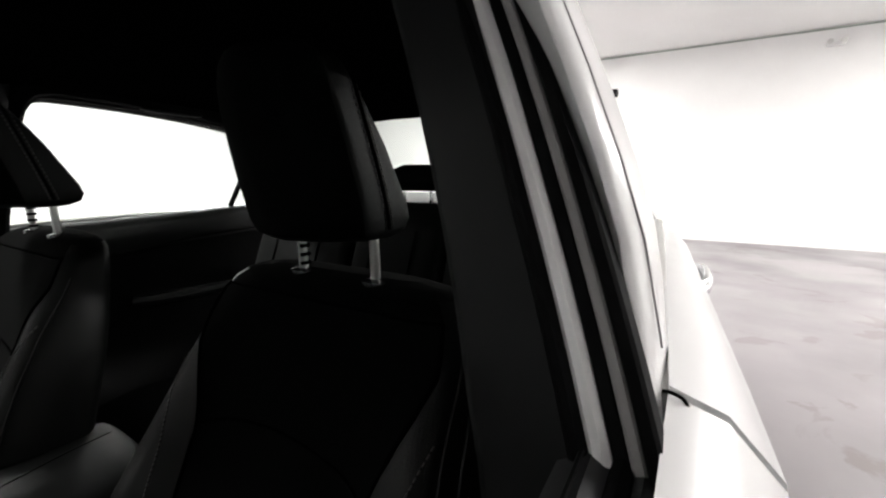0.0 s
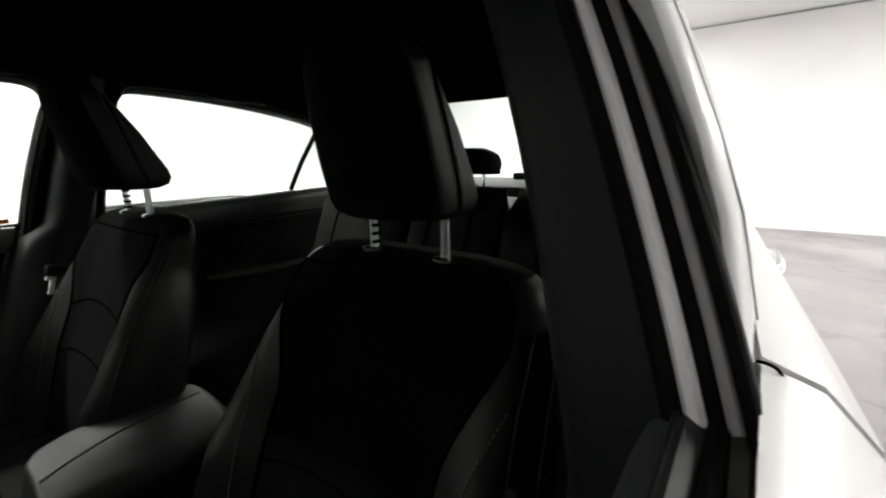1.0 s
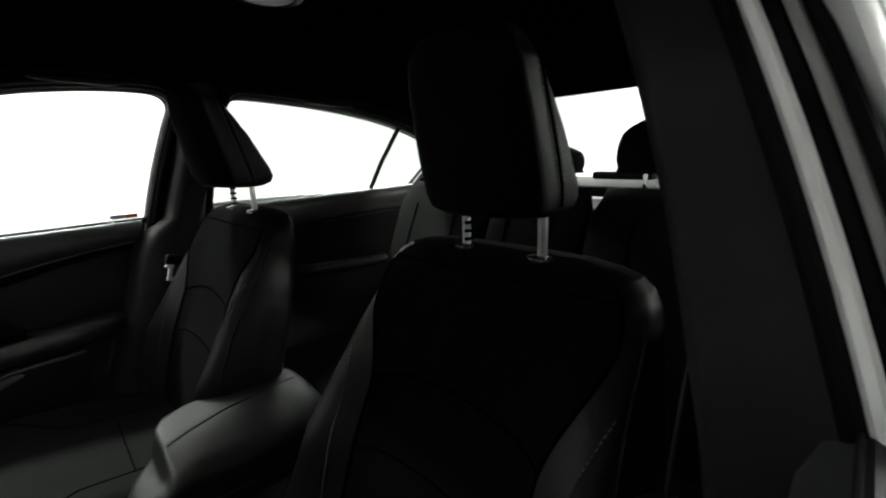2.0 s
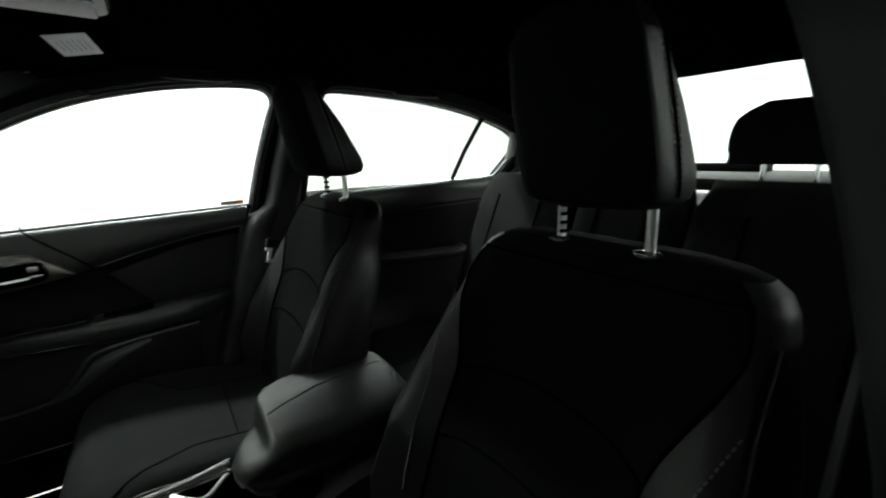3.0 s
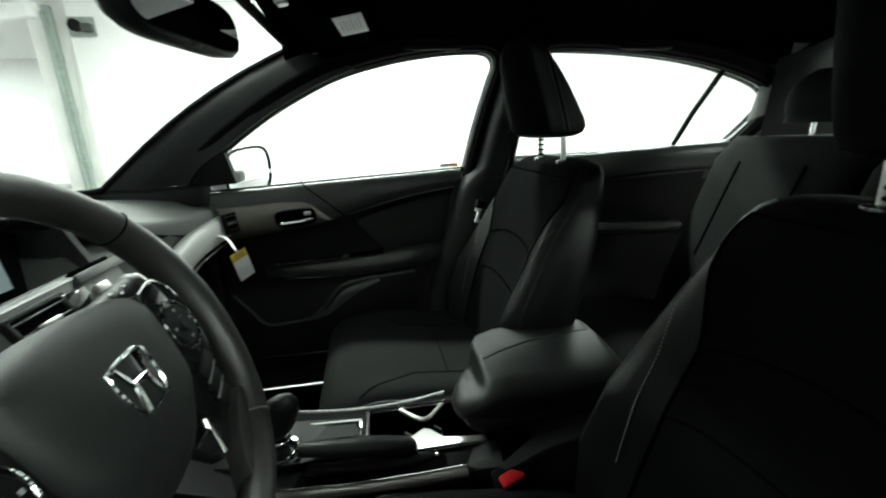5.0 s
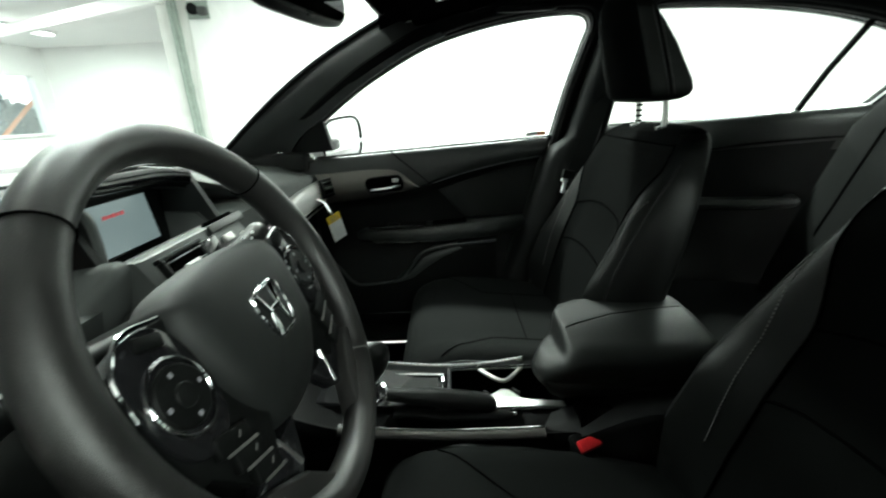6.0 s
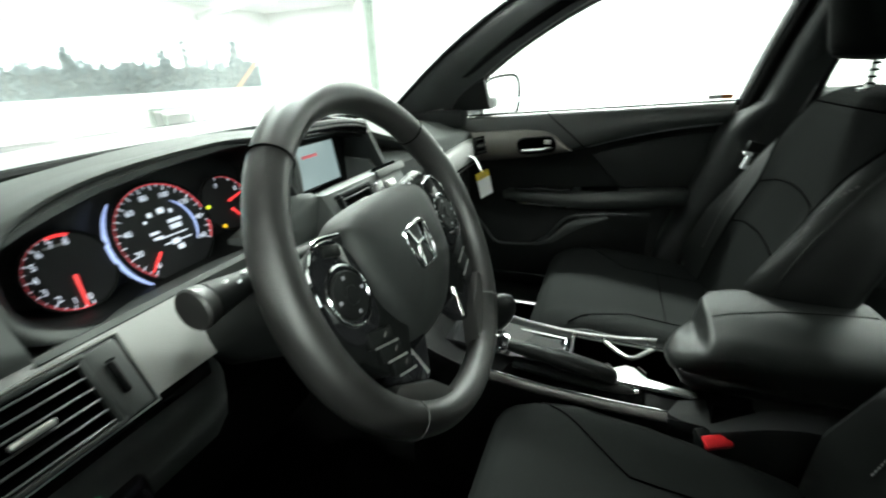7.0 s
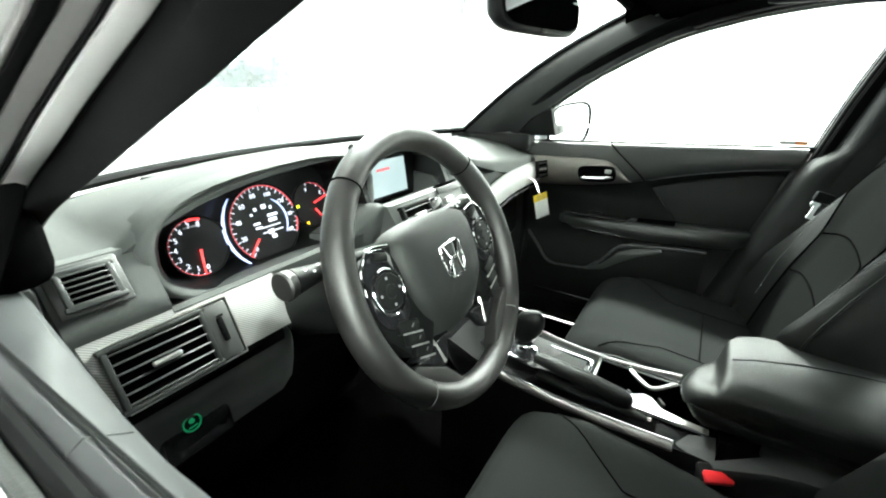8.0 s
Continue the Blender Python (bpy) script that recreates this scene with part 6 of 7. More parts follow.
for sx in (-1, 1):
    # control pods
    cx, cy = sx * 0.112, 0.006
    pod = part("control_pod", plate([wl(cx + u * 1.0, cy + v, -0.003) for u, v in [(0.030 * math.copysign(abs(math.cos(a)) ** 0.8, math.cos(a)), 0.046 * math.copysign(abs(math.sin(a)) ** 0.8, math.sin(a))) for a in [2 * math.pi * k / 28 for k in range(28)]]], WC.to_3x3() @ Vector((0, 0, 1)), 0.006, 0.002), PIANO, wheel, "gloss black control pod")
    part("pad_ring", tube([wl(cx + 0.0235 * math.cos(a), cy - 0.003 + 0.0265 * math.sin(a), 0.004) for a in [2 * math.pi * k / 36 for k in range(36)]], 0.0016, 8, True), CHROME, pod, "chrome ring")
    part("cursor_pad", cyl(wl(cx, cy - 0.003, 0.002), wl(cx, cy - 0.003, 0.0062), 0.0215, bevel=0.0015), HARD, pod, "black cursor pad")
    part("centre_key", cyl(wl(cx, cy - 0.003, 0.006), wl(cx, cy - 0.003, 0.0085), 0.0085, bevel=0.001), HARD, pod)
    part("key_marks", join(*[obox(WC @ pose(cx + 0.0155 * math.cos(a), cy - 0.003 + 0.0155 * math.sin(a), 0.0066), (0.003, 0.003, 0.0005)) for a in (0, 1.571, 3.1416, 4.712)]), INK, pod)
    part("upper_key", obox(WC @ pose(cx + sx * -0.006, cy + 0.036, 0.003, 0, 0, sx * 18), (0.022, 0.011, 0.005), 0.003), HARD, pod)
    part("chrome_edge", tube(smooth_path([wl(sx * 0.088, 0.050, 0.003), wl(sx * 0.118, 0.054, 0.002), wl(sx * 0.138, 0.036, 0.001), wl(sx * 0.142, 0.010, 0.0)], 4), 0.0018, 6), CHROME, pod)
    for i in range(3):
        v = -0.044 - 0.0172 * i
        b = part("phone_key" if sx < 0 else "spoke_key", obox(WC @ pose(sx * (0.103 - 0.004 * i), v, 0.001, 0, 0, sx * 18), (0.033 - 0.003 * i, 0.0150, 0.008), 0.002), HARD, wheel, "small black key")
        if sx < 0 or i < 2:
            part("key_edge", obox(WC @ pose(sx * (0.101 - 0.004 * i), v - 0.0085, 0.0044, 0, 0, sx * 18), (0.032 - 0.003 * i, 0.0020, 0.0016)), SATIN, b)
        if sx < 0:
            part("key_symbol", obox(WC @ pose(sx * (0.103 - 0.004 * i) + 0.005, v - 0.0005, 0.0052, 0, 0, 30), (0.0050, 0.0016, 0.0006)), STITCH, b)
    part("spoke_chrome", tube(smooth_path([wl(sx * 0.088, 0.02, 0.0), wl(sx * 0.083, -0.03, -0.004), wl(sx * 0.066, -0.075, -0.008), wl(sx * 0.056, -0.115, -0.010)], 4), [0.0014] * 8 + [0.002, 0.003, 0.0038, 0.0044, 0.005], 8), SATIN, wheel, "chrome spoke accent")

# ---- centre console ----
console = thing("centre_console", "black centre console with silver side rails", "console", (0.012, -0.1, 0.24))


def rail_path(sx):
    return smooth_path([(0.012 + sx * 0.118, 0.16, 0.610), (0.012 + sx * 0.104, 0.06, 0.560), (0.012 + sx * 0.100, -0.08, 0.540), (0.012 + sx * 0.102, -0.20, 0.538), (0.012 + sx * 0.108, -0.29, 0.545)], 5)


lp, rp = rail_path(-1), rail_path(1)
X0, X1, Y0, Y1, ZC = -0.034, 0.092, -0.342, -0.130, 0.540


def at_y(path, y):
    for a, b in zip(path, path[1:]):
        if a.y >= y >= b.y:
            return a.lerp(b, (a.y - y) / (a.y - b.y))
    return Vector((path[-1].x, y, path[-1].z - 0.004))


rings = []
for y in sorted([*[q.y for q in lp[:-1]], Y0, Y1, -0.29, -0.36], reverse=True):
    a, b = at_y(lp, y), at_y(rp, y)
    rings.append([a + Vector((-0.012, 0, -0.012)), a, a + Vector((0.010, 0, -0.006)), Vector((X0, y, a.z - 0.004)), Vector((X1, y, b.z - 0.004)), b + Vector((-0.010, 0, -0.006)), b, b + Vector((0.012, 0, -0.012)), Vector((b.x + 0.02, b.y, 0.25)), Vector((a.x - 0.02, a.y, 0.25))])
part("console_body", keep(rings, lambda c: not (Y0 < c.y < Y1 and X0 < c.x < X1 and c.z > 0.45)), RUBBER, console, "black console body", angle=50)
for p, nm in (([q for q in lp if q.y < 0.07], -1), (rp, 1)):
    r = part("side_rail", tube([q + Vector((nm * 0.004, 0, 0.001 if nm < 0 else -0.004)) for q in p], 0.0095 if nm < 0 else 0.0065, 10, flat=0.7), RAIL, console, "brushed dark side rail with a bright edge")
    part("rail_edge", tube([q + Vector((-nm * 0.004, 0, 0.007)) for q in p], 0.0015, 6), CHROME, r)
part("bin_body", loft([[Vector((x, y, z)) for x, z in ((-0.100, 0.25), (-0.098, 0.53), (-0.080, 0.575), (0.110, 0.575), (0.125, 0.53), (0.128, 0.25))] for y in (-0.352, -0.40, -0.50, -0.64)]), CARPET, console, "black console bin", angle=50)
part("bin_wedge", loft([[Vector((x, y, z)) for x, z in ((-0.110, 0.25), (-0.109, t - 0.016), (-0.104, t - 0.006), (-0.080, t + 0.006), (-0.074, t + 0.007), (-0.040, t + 0.004), (-0.040, 0.25))] for y, t in ((-0.292, 0.528), (-0.32, 0.534), (-0.36, 0.548), (-0.42, 0.574), (-0.46, 0.584), (-0.58, 0.588))]), TRIM, console, "dark grey shoulder of the console", angle=30)
# armrest lid: a tongue ahead of a raised pad, its nose slanting towards the driver
LID_LEFT = [(0.285, -0.020), (0.288, -0.036), (0.295, -0.048), (0.31, -0.056), (0.35, -0.061), (0.45, -0.064), (0.58, -0.062), (0.60, -0.056), (0.607, -0.040)]
LID_RIGHT = [(0.285, 0.000), (0.288, 0.010), (0.295, 0.024), (0.318, 0.055), (0.336, 0.080), (0.347, 0.104), (0.362, 0.130), (0.40, 0.147), (0.50, 0.151), (0.58, 0.149), (0.60, 0.143), (0.607, 0.130)]
LID_SEAM = [(0.334, 0.012), (0.38, 0.036), (0.45, 0.060), (0.52, 0.070), (0.592, 0.076)]


def lid_top(x, y):
    v = -y
    step = min(1.0, max(0.0, (v - 0.330) / 0.016))
    step = step * step * (3 - 2 * step)
    slow = min(1.0, max(0.0, (v - 0.285) / 0.09))
    slow = slow * slow * (3 - 2 * slow)
    seam = table_at(LID_SEAM, v)
    near = min(1.0, max(0.0, (seam - x) / 0.11))
    rise = lerp(step, slow, min(1.0, near * 1.5))
    nose = 0.018 * max(0.0, (0.312 - v) / 0.027) ** 2
    return 0.640 + 0.034 * rise + 0.006 * min(1.0, max(0.0, (v - 0.34) / 0.2)) * rise - 0.014 * near ** 1.6 - nose - (0.010 * max(0.0, (v - 0.585) / 0.022) ** 2)


rings = []
for v in [0.285, 0.2865, 0.289, 0.293, 0.299, 0.306, 0.314, 0.322, 0.329, 0.333, 0.337, 0.341, 0.345, 0.349, 0.354, 0.362, 0.375, 0.40, 0.44, 0.48, 0.52, 0.56, 0.585, 0.598, 0.604, 0.607]:
    xl, xr = table_at(LID_LEFT, v), table_at(LID_RIGHT, v)
    c, h = (xl + xr) / 2, (xr - xl) / 2
    rad = min(0.020, 0.75 * h)
    ring = []
    for k in range(29):
        q = math.sin(math.pi / 2 * (2 * k / 28 - 1))
        x = c + h * q
        r_side = min(0.034, 0.75 * h) if x < c else rad
        over = max(0.0, (abs(x - c) - (h - r_side)) / r_side)
        ring.append(Vector((x, -v, lid_top(x, -v) - min(r_side, 0.026) * 0.95 * (1 - math.sqrt(max(0.0, 1 - over * over))))))
    base = 0.606
    ring += [Vector((xr, -v, base + 0.006)), Vector((xr - 0.1 * h, -v, base)), Vector((c, -v, base)), Vector((xl + 0.1 * h, -v, base)), Vector((xl, -v, base + 0.006))]
    rings.append(ring)
lid = part("armrest", loft(rings), PADDED, console, "padded black leather armrest lid", angle=60)
rings = []
for v in [0.296, 0.298, 0.303, 0.312, 0.33, 0.36, 0.42, 0.50, 0.58, 0.602]:
    xl, xr = table_at(LID_LEFT, v - 0.006) + 0.004, table_at(LID_RIGHT, v - 0.006) - 0.004
    e = min(1.0, (v - 0.29) / 0.03)
    c, h = (xl + xr) / 2, (xr - xl) / 2
    rings.append([Vector((c + h * qx, -v, 0.606 - depth * e)) for qx, depth in ((-0.9, 0.0), (-1.0, 0.008), (-0.97, 0.022), (-0.86, 0.036), (-0.6, 0.044), (0.0, 0.046), (0.6, 0.044), (0.9, 0.034), (1.0, 0.01), (0.9, 0.0))])
part("lid_base", loft(rings), PADDED, console, "rounded lower shell of the armrest", angle=60)
line = [Vector((x, -v, lid_top(x, -v) + 0.0006)) for v, x in [(v, table_at(LID_SEAM, v)) for v in [lerp(0.350, 0.590, i / 24) for i in range(25)]]]
part("seam", tube(line, 0.0006, 6), SEAM, lid)
stitches([p + Vector((0.003, 0, 0.0004)) for p in line], lid, 0.006, 0.0006)
# cup holder tray, its walls and floor in the black used for shade
part("cup_tray", join(box((X0, Y0, 0.42), (X0 + 0.003, Y1, ZC)), box((X1 - 0.003, Y0, 0.42), (X1, Y1, ZC)), box((X0, Y0, 0.42), (X1, Y0 + 0.003, ZC)), box((X0, Y1 - 0.003, 0.42), (X1, Y1, ZC)), box((X0, Y0, 0.440), (X1, Y1, 0.445))), SEAM, console, "deep cup holder in shade black")
rim_pts = [(X0, Y0, ZC), (X1 - 0.004, Y0, ZC + 0.003), (X1 - 0.004, Y1, ZC + 0.003), (X0, Y1, ZC)]
for a, b in zip(rim_pts, rim_pts[1:] + rim_pts[:1]):
    part("cup_rim", tube([Vector(a) + Vector((0, 0, 0.003)), Vector(b) + Vector((0, 0, 0.003))], 0.0042, 8), CHROME, console, "chrome cup holder rim")
part("cup_divider", tube(smooth_path([(X1, -0.190, ZC + 0.005), (0.070, -0.208, ZC + 0.004), (0.048, -0.232, ZC + 0.004), (0.050, -0.248, ZC + 0.004), (0.072, -0.268, ZC + 0.004), (X1, -0.286, ZC + 0.005)], 4), 0.0042, 8), SATIN, console, "chrome cup divider")
part("cup_divider", plate([Vector(q) for q in ((X0, -0.192, ZC + 0.004), (-0.004, -0.203, ZC + 0.005), (0.014, -0.230, ZC + 0.006), (0.011, -0.244, ZC + 0.006), (-0.013, -0.266, ZC + 0.005), (-0.019, -0.30, ZC + 0.004), (-0.024, Y0, ZC + 0.004), (X0 - 0.003, Y0, ZC + 0.004))], (0, 0, 1), 0.004, 0.0015), SATIN, console, "chrome cup divider")
for gx, gy in ((0.030, -0.205), (0.036, -0.262)):
    part("grip_tab", obox(pose(gx, gy, 0.515, 0, 0, 40), (0.022, 0.006, 0.03), 0.002), HARD, console, "black rubber cup grip")
# gear selector
sel = part("selector_panel", plate([Vector(p) for p in ((-0.045, 0.115, 0.573), (0.070, 0.115, 0.573), (0.078, -0.02, 0.545), (0.074, -0.125, 0.541), (-0.005, -0.125, 0.541), (-0.03, -0.02, 0.547))], (0, 0.15, 1), 0.006, 0.002), PIANO, console, "gloss black gear selector panel")
part("selector_frame", tube([(0.062, -0.02, 0.556), (0.060, -0.118, 0.552), (0.010, -0.118, 0.552)], 0.004, 8), CHROME, sel, "chrome selector frame")
part("selector_window", plate([Vector(p) for p in ((0.018, -0.035, 0.5535), (0.052, -0.035, 0.5535), (0.052, -0.108, 0.5515), (0.018, -0.108, 0.5515))], (0, 0, 1), 0.002), HARD, sel)
lever = part("gear_lever", tube([(-0.005, 0.02, 0.55), (-0.018, 0.016, 0.60), (-0.032, 0.010, 0.645)], [0.020, 0.013, 0.011], 14), PIANO, console, "gear lever with leather knob")
rings = []
for t, rx, ry in ((0.0, 0.010, 0.012), (0.08, 0.017, 0.021), (0.25, 0.0215, 0.029), (0.5, 0.023, 0.034), (0.75, 0.020, 0.031), (0.92, 0.013, 0.021), (1.0, 0.004, 0.008)):
    c = Vector((-0.024, 0.012, 0.606)).lerp(Vector((-0.045, -0.002, 0.696)), t)
    rings.append([c + Vector((rx * math.cos(a), ry * math.sin(a), -0.25 * ry * math.sin(a))) for a in [2 * math.pi * k / 24 for k in range(24)]])
part("knob", loft(rings), LEATHER, lever, "black leather gear knob", angle=70)
part("knob_ring", tube([Vector((-0.030 + 0.014 * math.cos(a), 0.011 + 0.016 * math.sin(a), 0.606)) for a in [2 * math.pi * k / 24 for k in range(24)]], 0.003, 6, True), CHROME, lever)
part("lever_boot", tube([Vector((-0.006 + 0.03 * math.cos(a), 0.022 + 0.036 * math.sin(a), 0.566)) for a in [2 * math.pi * k / 24 for k in range(24)]], 0.0042, 8, True), CHROME, lever, "chrome lever collar")
# hand brake
grip = smooth_path([(-0.036, -0.018, 0.584), (-0.036, -0.06, 0.579), (-0.036, -0.11, 0.573), (-0.035, -0.16, 0.565), (-0.035, -0.195, 0.557), (-0.035, -0.214, 0.551)], 4)
hb = part("parking_brake", tube(grip, [0.012, 0.013, 0.0135, 0.014] + [0.016] * 4 + [0.0185] * 8 + [0.019, 0.018, 0.0165, 0.014, 0.007], 16, flat=0.9), LEATHER, console, "black leather parking brake grip")
part("brake_arm", tube(smooth_path([(-0.050, -0.03, 0.556), (-0.050, -0.12, 0.545), (-0.049, -0.20, 0.541), (-0.048, -0.244, 0.538)], 4), [0.010] * 4 + [0.013] * 7 + [0.012, 0.007], 12, flat=0.8), HARD, hb, "black arm under the brake grip")
part("release_button", cyl((-0.047, -0.243, 0.540), (-0.046, -0.250, 0.540), 0.0045, sides=12), CHROME, hb)
# Black sheet laid on the console for the dark of a slot.
part("brake_slot", box((-0.078, -0.26, 0.538), (-0.036, 0.0, 0.5415)), SEAM, console)

# ---- passenger door fittings ----


def door_fittings(d, s):
    def at(y, z, x):
        return Vector((s * x, y, z))

    rings = []
    for i in range(31):
        y = lerp(0.36, -0.0515, (i / 30) ** 0.8)
        lo, hi = ridge_z(y) + 0.004, table_at(BEZEL_TOP, -y)
        hi = max(hi, lo + 0.002)
        e = min(0.004, 0.3 * (hi - lo))
        rings.append([at(y, z, x) for x, z in ((0.696, hi), (0.690, hi - 0.2 * e), (0.6875, hi - e), (0.6860, lerp(hi, lo, 0.5)), (0.6875, lo + e), (0.690, lo + 0.2 * e), (0.696, lo))])
    b = part("handle_bezel", loft(rings), BRONZE, d, "brushed warm silver handle bezel", angle=50)
    rec = smooth_path([(0.122, 0.848, 0), (0.110, 0.862, 0), (0.06, 0.868, 0), (0.018, 0.870, 0), (0.004, 0.858, 0), (0.000, 0.834, 0), (0.014, 0.822, 0), (0.06, 0.816, 0), (0.102, 0.815, 0), (0.118, 0.826, 0), (0.122, 0.844, 0)], 3)[:-1]
    # No hollow here: a black plate on the bezel stands for its shade.
    part("handle_cup_shade", plate([at(p.x, p.y, 0.6862) for p in rec], (-s, 0, 0), 0.0012), SEAM, b, "flat black plate for the shaded handle recess")
    part("cup_edge", tube([at(p.x, p.y, 0.6852) for p in rec], 0.0024, 6, True), PIANO, b)
    part("inner_handle", tube(smooth_path([at(0.108, 0.825, 0.687), at(0.090, 0.827, 0.678), at(0.04, 0.832, 0.674), at(0.008, 0.836, 0.682)], 4), [0.006] + [0.009] * 10 + [0.007, 0.006], 10, flat=0.7), CHROME, d, "chrome inner door handle")
    part("lock_tab", box((min(s * 0.677, s * 0.686), 0.014, 0.848), (max(s * 0.677, s * 0.686), 0.034, 0.860), 0.002), SATIN, d, "small silver lock tab")
    part("accent_stitch", tube(smooth_path([at(y, ridge_z(y) + 0.007, 0.6935) for y in (-0.10, -0.18, -0.26, -0.34, -0.41, -0.445)], 4), 0.0011, 5), INK, d)
    part("diagonal_seam", tube(smooth_path([at(0.035, 0.955, 0.704), at(0.028, 0.940, 0.697), at(0.0, 0.914, 0.6915), at(-0.045, 0.876, 0.690), at(-0.088, 0.836, 0.692)], 4), 0.0022, 6), SEAM, d)
    # insert panel below the crease
    ins = [(-0.112, 0.812), (-0.18, 0.836), (-0.27, 0.862), (-0.36, 0.880), (-0.43, 0.889), (-0.436, 0.884), (-0.425, 0.83), (-0.408, 0.77), (-0.394, 0.722), (-0.388, 0.718), (-0.30, 0.714), (-0.21, 0.713), (-0.200, 0.716), (-0.155, 0.762)]
    part("insert_panel", plate([at(y, z, 0.722) for y, z in ins], (-s, 0, 0), 0.014, 0.004), INSERT_SKIN, d, "black padded door insert", angle=60)
    # armrest
    arm = []
    for y, x, z, hw, hh in ((0.175, 0.712, 0.665, 0.006, 0.010), (0.155, 0.700, 0.668, 0.020, 0.020), (0.10, 0.682, 0.672, 0.034, 0.026), (0.0, 0.668, 0.676, 0.044, 0.028), (-0.12, 0.662, 0.682, 0.048, 0.029), (-0.26, 0.664, 0.690, 0.046, 0.029), (-0.36, 0.672, 0.696, 0.040, 0.027), (-0.395, 0.690, 0.698, 0.026, 0.020), (-0.41, 0.708, 0.699, 0.010, 0.010)):
        ring = []
        for k in range(20):
            a = 2 * math.pi * k / 20
            ring.append(at(y, z + hh * math.copysign(abs(math.sin(a)) ** 0.6, math.sin(a)), x + 0.01 + hw * math.copysign(abs(math.cos(a)) ** 0.6, math.cos(a))))
        arm.append(ring)
    ar = part("armrest", loft(arm), DOORSKIN, d, "padded black door armrest", angle=60)
    part("switch_plate", plate([at(0.13, 0.700, 0.690), at(0.12, 0.702, 0.655), at(-0.06, 0.7105, 0.635), at(-0.07, 0.711, 0.680)], (0, 0, 1), 0.005, 0.002), PIANO, ar, "gloss black window switch plate")
    part("window_switch", box((min(s * 0.655, s * 0.675), 0.02, 0.708), (max(s * 0.655, s * 0.675), 0.06, 0.716), 0.003), HARD, ar)
    part("armrest_edge", tube(smooth_path([at(0.16, 0.654, 0.688), at(0.05, 0.656, 0.648), at(-0.05, 0.660, 0.630)], 4), 0.0028, 6), PIANO, ar, "thin gloss black armrest edge")
    # Black sheet on the armrest, coloured as a shaded hollow.
    part("pull_cup_shade", plate([at(-0.09, 0.7115, 0.690), at(-0.09, 0.7115, 0.645), at(-0.20, 0.7185, 0.640), at(-0.20, 0.7185, 0.690)], (0, 0, 1), 0.001), SEAM, ar)
    # map pocket
    pk = smooth_path([at(0.28, 0.60, 0.690), at(0.231, 0.556, 0.668), at(0.185, 0.506, 0.660), at(0.12, 0.503, 0.658), at(0.039, 0.514, 0.658), at(0.0, 0.548, 0.658), at(-0.044, 0.604, 0.660), at(-0.085, 0.620, 0.664), at(-0.16, 0.628, 0.672), at(-0.30, 0.632, 0.690)], 5)
    flank = [[Vector(p) for p in (a, b, c)] for a, b, c in ((at(0.05, 0.511, 0.656), at(0.048, 0.509, 0.655), at(0.046, 0.505, 0.657)), (at(0.0, 0.550, 0.664), at(-0.008, 0.538, 0.652), at(-0.014, 0.524, 0.655)), (at(-0.044, 0.604, 0.668), at(-0.058, 0.585, 0.652), at(-0.066, 0.562, 0.656)), (at(-0.085, 0.622, 0.674), at(-0.105, 0.606, 0.655), at(-0.115, 0.592, 0.658)), (at(-0.17, 0.630, 0.682), at(-0.175, 0.624, 0.666), at(-0.18, 0.618, 0.664)))]
    part("pocket_flank", loft([r + [r[2] + Vector((s * 0.02, 0, 0)), r[0] + Vector((s * 0.02, 0, 0))] for r in flank]), DOORSKIN, d, "sloped flank above the map pocket", angle=60)
    rings = []
    for p in pk:
        rings.append([p + Vector((0, 0, 0.004)), p + Vector((s * 0.010, 0, 0.002)), Vector((s * 0.700, p.y, 0.30)), Vector((s * 0.668, p.y, 0.30)), p + Vector((-s * 0.002, 0, -0.006))])
    part("map_pocket", loft(rings), HARD, d, "black map pocket", angle=60)
    part("pocket_edge", tube([p + Vector((0, 0, 0.003)) for p in pk], 0.005, 8), DOORSKIN, d)
    part("speaker_mesh", cyl((s * 0.690, 0.20, 0.40), (s * 0.682, 0.20, 0.40), 0.08, sides=32, bevel=0.003), HARD, d, "round speaker grille")


door_fittings(door_passenger, 1)
part("sill_plate", box((0.555, -0.42, 0.340), (0.66, 0.30, 0.352), 0.003), HARD, car_body, "black sill plate")
part("sill_strip", box((0.562, -0.010, 0.436), (0.570, 0.20, 0.443), 0.002), CHROME, car_body, "bright sill strip")

# ---- belts, mirror, visor and small things ----


def ribbon(pts, width, across, thick=0.0016):
    a = Vector(across).normalized() * width / 2
    rings = []
    for i, p in enumerate(pts):
        d = (pts[min(i + 1, len(pts) - 1)] - pts[max(i - 1, 0)]).normalized()
        n = d.cross(a).normalized() * thick
        rings.append([p - a, p + a, p + a + n, p - a + n])
    return loft(rings)


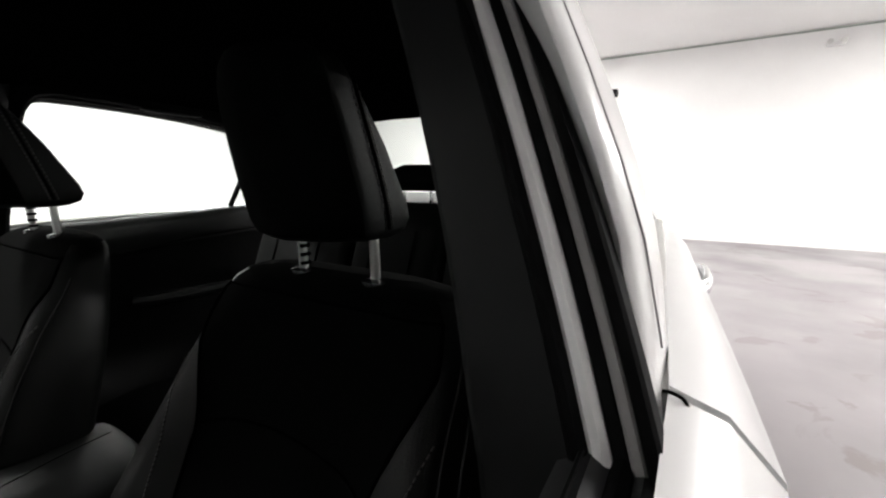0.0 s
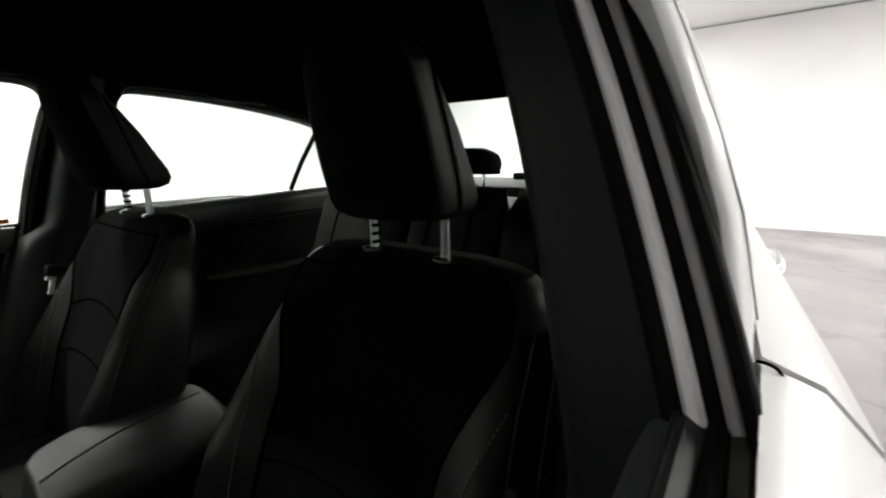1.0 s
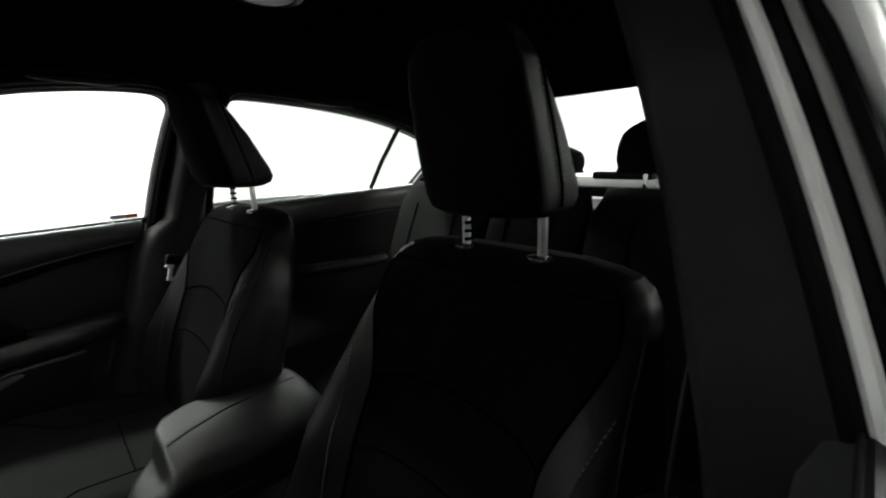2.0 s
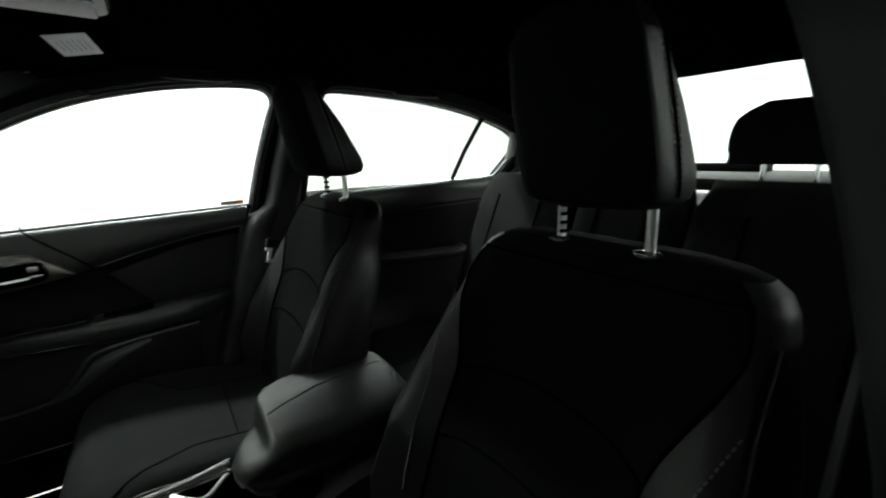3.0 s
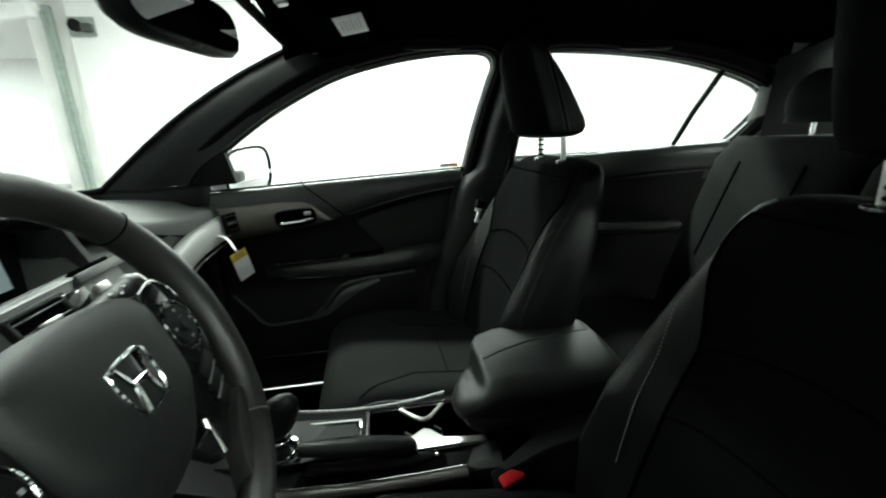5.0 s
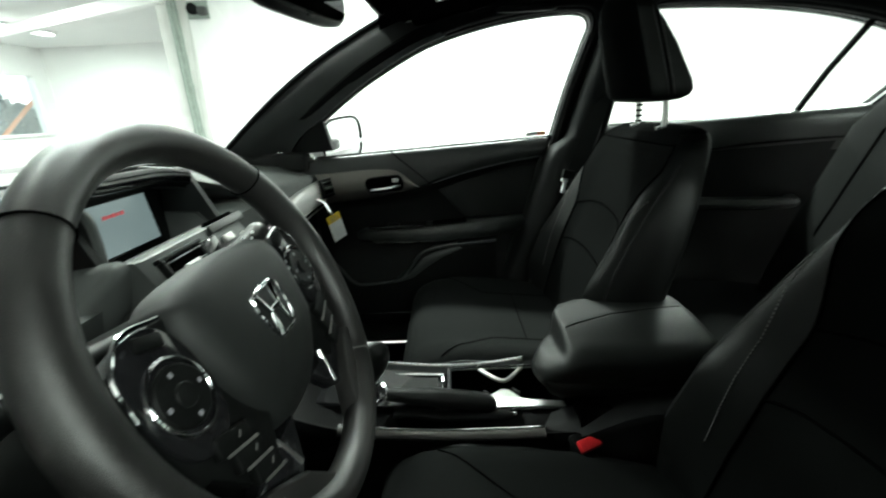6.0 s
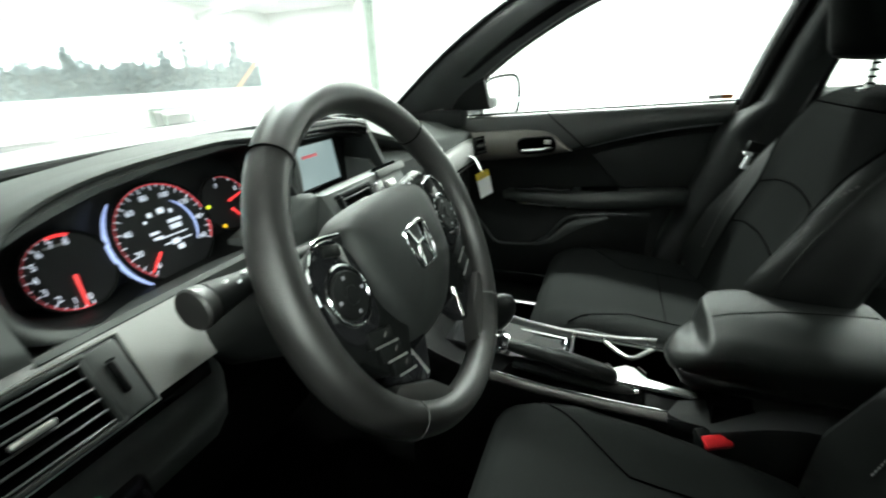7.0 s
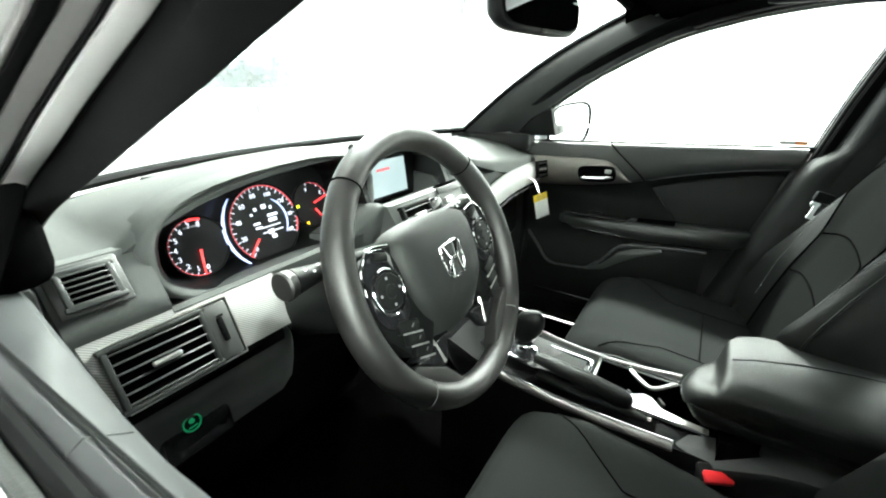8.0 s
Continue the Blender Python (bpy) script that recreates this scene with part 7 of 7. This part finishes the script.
def seat_belt(s):
    out = -0.03 if s < 0 else 0.0
    b = thing("seat_belt", "black seat belt hanging on the middle pillar", "seat belt", (s * 0.63, -0.55, 0.4), group="front seat belts")
    pts = smooth_path([(x + out, y + out, z) for x, y, z in [(s * 0.585, -0.625, 1.175), (s * 0.600, -0.58, 1.02), (s * 0.603, -0.54, 0.90), (s * 0.606, -0.51, 0.80), (s * 0.610, -0.48, 0.65), (s * 0.618, -0.455, 0.45), (s * 0.622, -0.45, 0.36)]], 5)
    part("webbing", ribbon(pts, 0.046, (0.25 * s, 1, 0.0)), CLOTHBELT, b)
    part("belt_guide", obox(pose(s * 0.590 + out, -0.622 + out, 1.175, 0, s * -20, 0), (0.025, 0.07, 0.045), 0.008), HARD, b, "black belt guide")
    m = pose(s * 0.597 + out, -0.496 + out, 0.828, 14, 0, s * 18)
    # White card in place of chrome: the tongue's glint is its colour.
    t = part("tongue", join(obox(m, (0.006, 0.011, 0.036), 0.002), obox(m @ pose(0, 0.004, 0.017), (0.006, 0.022, 0.009), 0.002), obox(m @ pose(0, -0.005, -0.017), (0.006, 0.024, 0.010), 0.002)), PAPER, b, "belt tongue painted white for its glint")
    part("tongue_grip", obox(m @ pose(0, -0.006, 0.036), (0.012, 0.044, 0.026), 0.004), HARD, t)
    part("stop_button", cyl((s * 0.603, -0.482, 0.66), (s * 0.611, -0.482, 0.66), 0.007, sides=12), HARD, b)
    return b


seat_belt(1)
seat_belt(-1)


def buckle():
    b = thing("belt_buckle", "black belt buckle with a red release button", "buckle", (-0.113, -0.40, 0.45))
    m = pose(-0.092, -0.350, 0.505, -26, 0, 115)
    part("housing", obox(m, (0.052, 0.030, 0.070), 0.006), HARD, b)
    part("release_button", obox(m @ pose(0, 0.009, 0.034), (0.044, 0.020, 0.013), 0.004), RED, b, "bright red release button")
    part("stalk", tube([(-0.088, -0.350, 0.48), (-0.100, -0.42, 0.40)], 0.011, 8), CLOTHBELT, b)


buckle()


def cabin_mirror():
    r = thing("rear_view_mirror", "black rear-view mirror on the windscreen", "mirror", (0.0, 0.05, 1.24))
    m = pose(0.010, 0.056, 1.238, 86, 0, -13)
    rings = []
    for w, g in ((0.012, 0.0), (0.014, -0.003), (0.005, 0.004), (-0.012, 0.002), (-0.026, -0.010), (-0.032, -0.028)):
        rings.append([m @ Vector((math.copysign(abs(math.cos(a)) ** 0.38, math.cos(a)) * (0.119 + g), math.copysign(abs(math.sin(a)) ** 0.65, math.sin(a)) * (0.036 + g), w)) for a in [2 * math.pi * k / 36 for k in range(36)]])
    part("housing", loft(rings), HARD, r, "black mirror housing", angle=50)
    part("mirror_glass", loft([[m @ Vector((math.copysign(abs(math.cos(a)) ** 0.38, math.cos(a)) * 0.113, math.copysign(abs(math.sin(a)) ** 0.65, math.sin(a)) * 0.031, w)) for a in [2 * math.pi * k / 36 for k in range(36)]] for w in (0.0142, 0.0152)]), MIRROR, r, "dark mirror glass")
    part("stem", tube([m @ Vector((0, 0.01, -0.025)), (0.0, 0.115, 1.290), (0.0, 0.130, 1.305)], 0.011, 10), HARD, r)
    part("switch", obox(m @ pose(0, -0.033, 0.008), (0.02, 0.008, 0.012), 0.002), HARD, r)
    part("sensor_cover", box((-0.045, 0.095, 1.296), (0.045, 0.16, 1.312), 0.006), HARD, r, "black sensor cover")


cabin_mirror()


def visor():
    v = thing("sun_visor", "black folded sun visor with a white warning label", "sun visor", (0.36, -0.08, 1.3))
    m = pose(0.383, -0.122, 1.316, -10, 6, -9)
    part("panel", obox(m @ pose(0.022, 0, 0), (0.356, 0.16, 0.018), 0.008), LINER, v, "black cloth visor panel")
    part("label", obox(m @ pose(0.0, -0.035, -0.0098), (0.108, 0.062, 0.0008)), PAPER, v, "white warning label")
    part("label_print", join(*[obox(m @ pose(0.0, -0.055 + 0.008 * k, -0.0105), (0.060 - 0.012 * (k % 2), 0.0011, 0.0004)) for k in range(6)]), INK, v)
    part("pivot", cyl(m @ Vector((0.18, 0.07, 0)), m @ Vector((0.22, 0.07, 0)), 0.008), HARD, v)
    part("clip", obox(m @ pose(-0.165, 0.06, -0.002), (0.025, 0.02, 0.022), 0.004), SATIN, v)


visor()


def roof_console():
    c = thing("overhead_console", "overhead console with pale map lamp lenses", "lamp", (0.0, -0.06, 1.32))
    part("housing", box((-0.132, -0.225, 1.304), (0.132, 0.0, 1.372), 0.012), HARD, c)
    for s in (-1, 1):
        part("lens", box((s * 0.088 - 0.034, -0.21, 1.299), (s * 0.088 + 0.034, -0.05, 1.307), 0.004), PAPER, c, "pale lamp lens")
    part("button", box((-0.02, -0.12, 1.299), (0.02, -0.10, 1.307), 0.002), SATIN, c)


roof_console()


def dome_lamp():
    c = thing("dome_lamp", "round white dome lamp in the headliner", "lamp", (0.0, -0.565, 1.38))
    part("lens", cyl((0.0, -0.565, 1.372), (0.0, -0.565, 1.386), 0.05, bevel=0.004), PAPER, c, "white lamp lens")
    part("bezel", tube([(0.055 * math.cos(a), -0.565 + 0.055 * math.sin(a), 1.377) for a in [2 * math.pi * k / 28 for k in range(28)]], 0.006, 8, True), HARD, c)


dome_lamp()


def grab_handle(y):
    g = thing("grab_handle", "folded black grab handle over the passenger door", "handle", (0.57, y, 1.31), group="roof grab handles")
    part("grip", tube(smooth_path([(0.578, y + 0.085, 1.312), (0.556, y + 0.07, 1.303), (0.552, y, 1.301), (0.556, y - 0.07, 1.303), (0.578, y - 0.085, 1.312)], 4), 0.008, 10), HARD, g)
    for k in (-1, 1):
        part("mount", obox(pose(0.574, y + k * 0.088, 1.311), (0.03, 0.03, 0.016), 0.004), HARD, g)


grab_handle(-0.36)
grab_handle(-1.0)


def hang_tag():
    t = thing("hang_tag", "yellow and white card tag on a paper strap", "tag", (0.565, 0.205, 0.77))
    m = pose(0.583, 0.204, 0.735, 90, -14.6, -37)
    part("card", obox(m @ pose(0, -0.012, 0), (0.052, 0.062, 0.0012), 0.0003), PAPER, t, "white lower card")
    part("card_top", obox(m @ pose(0, 0.030, 0), (0.052, 0.024, 0.0012), 0.0003), YELLOW, t, "yellow upper card")
    part("print", join(*[obox(m @ pose(0, 0.036 - 0.006 * k, 0.0008), (0.036, 0.0018, 0.0003)) for k in range(3)]), INK, t)
    part("strap", tube(smooth_path([m @ Vector((0, 0.042, 0)), m @ Vector((-0.01, 0.058, 0.01)), Vector((0.58, 0.235, 0.815)), Vector((0.60, 0.27, 0.822))], 4), 0.004, 6, flat=0.3), PAPER, t)


hang_tag()
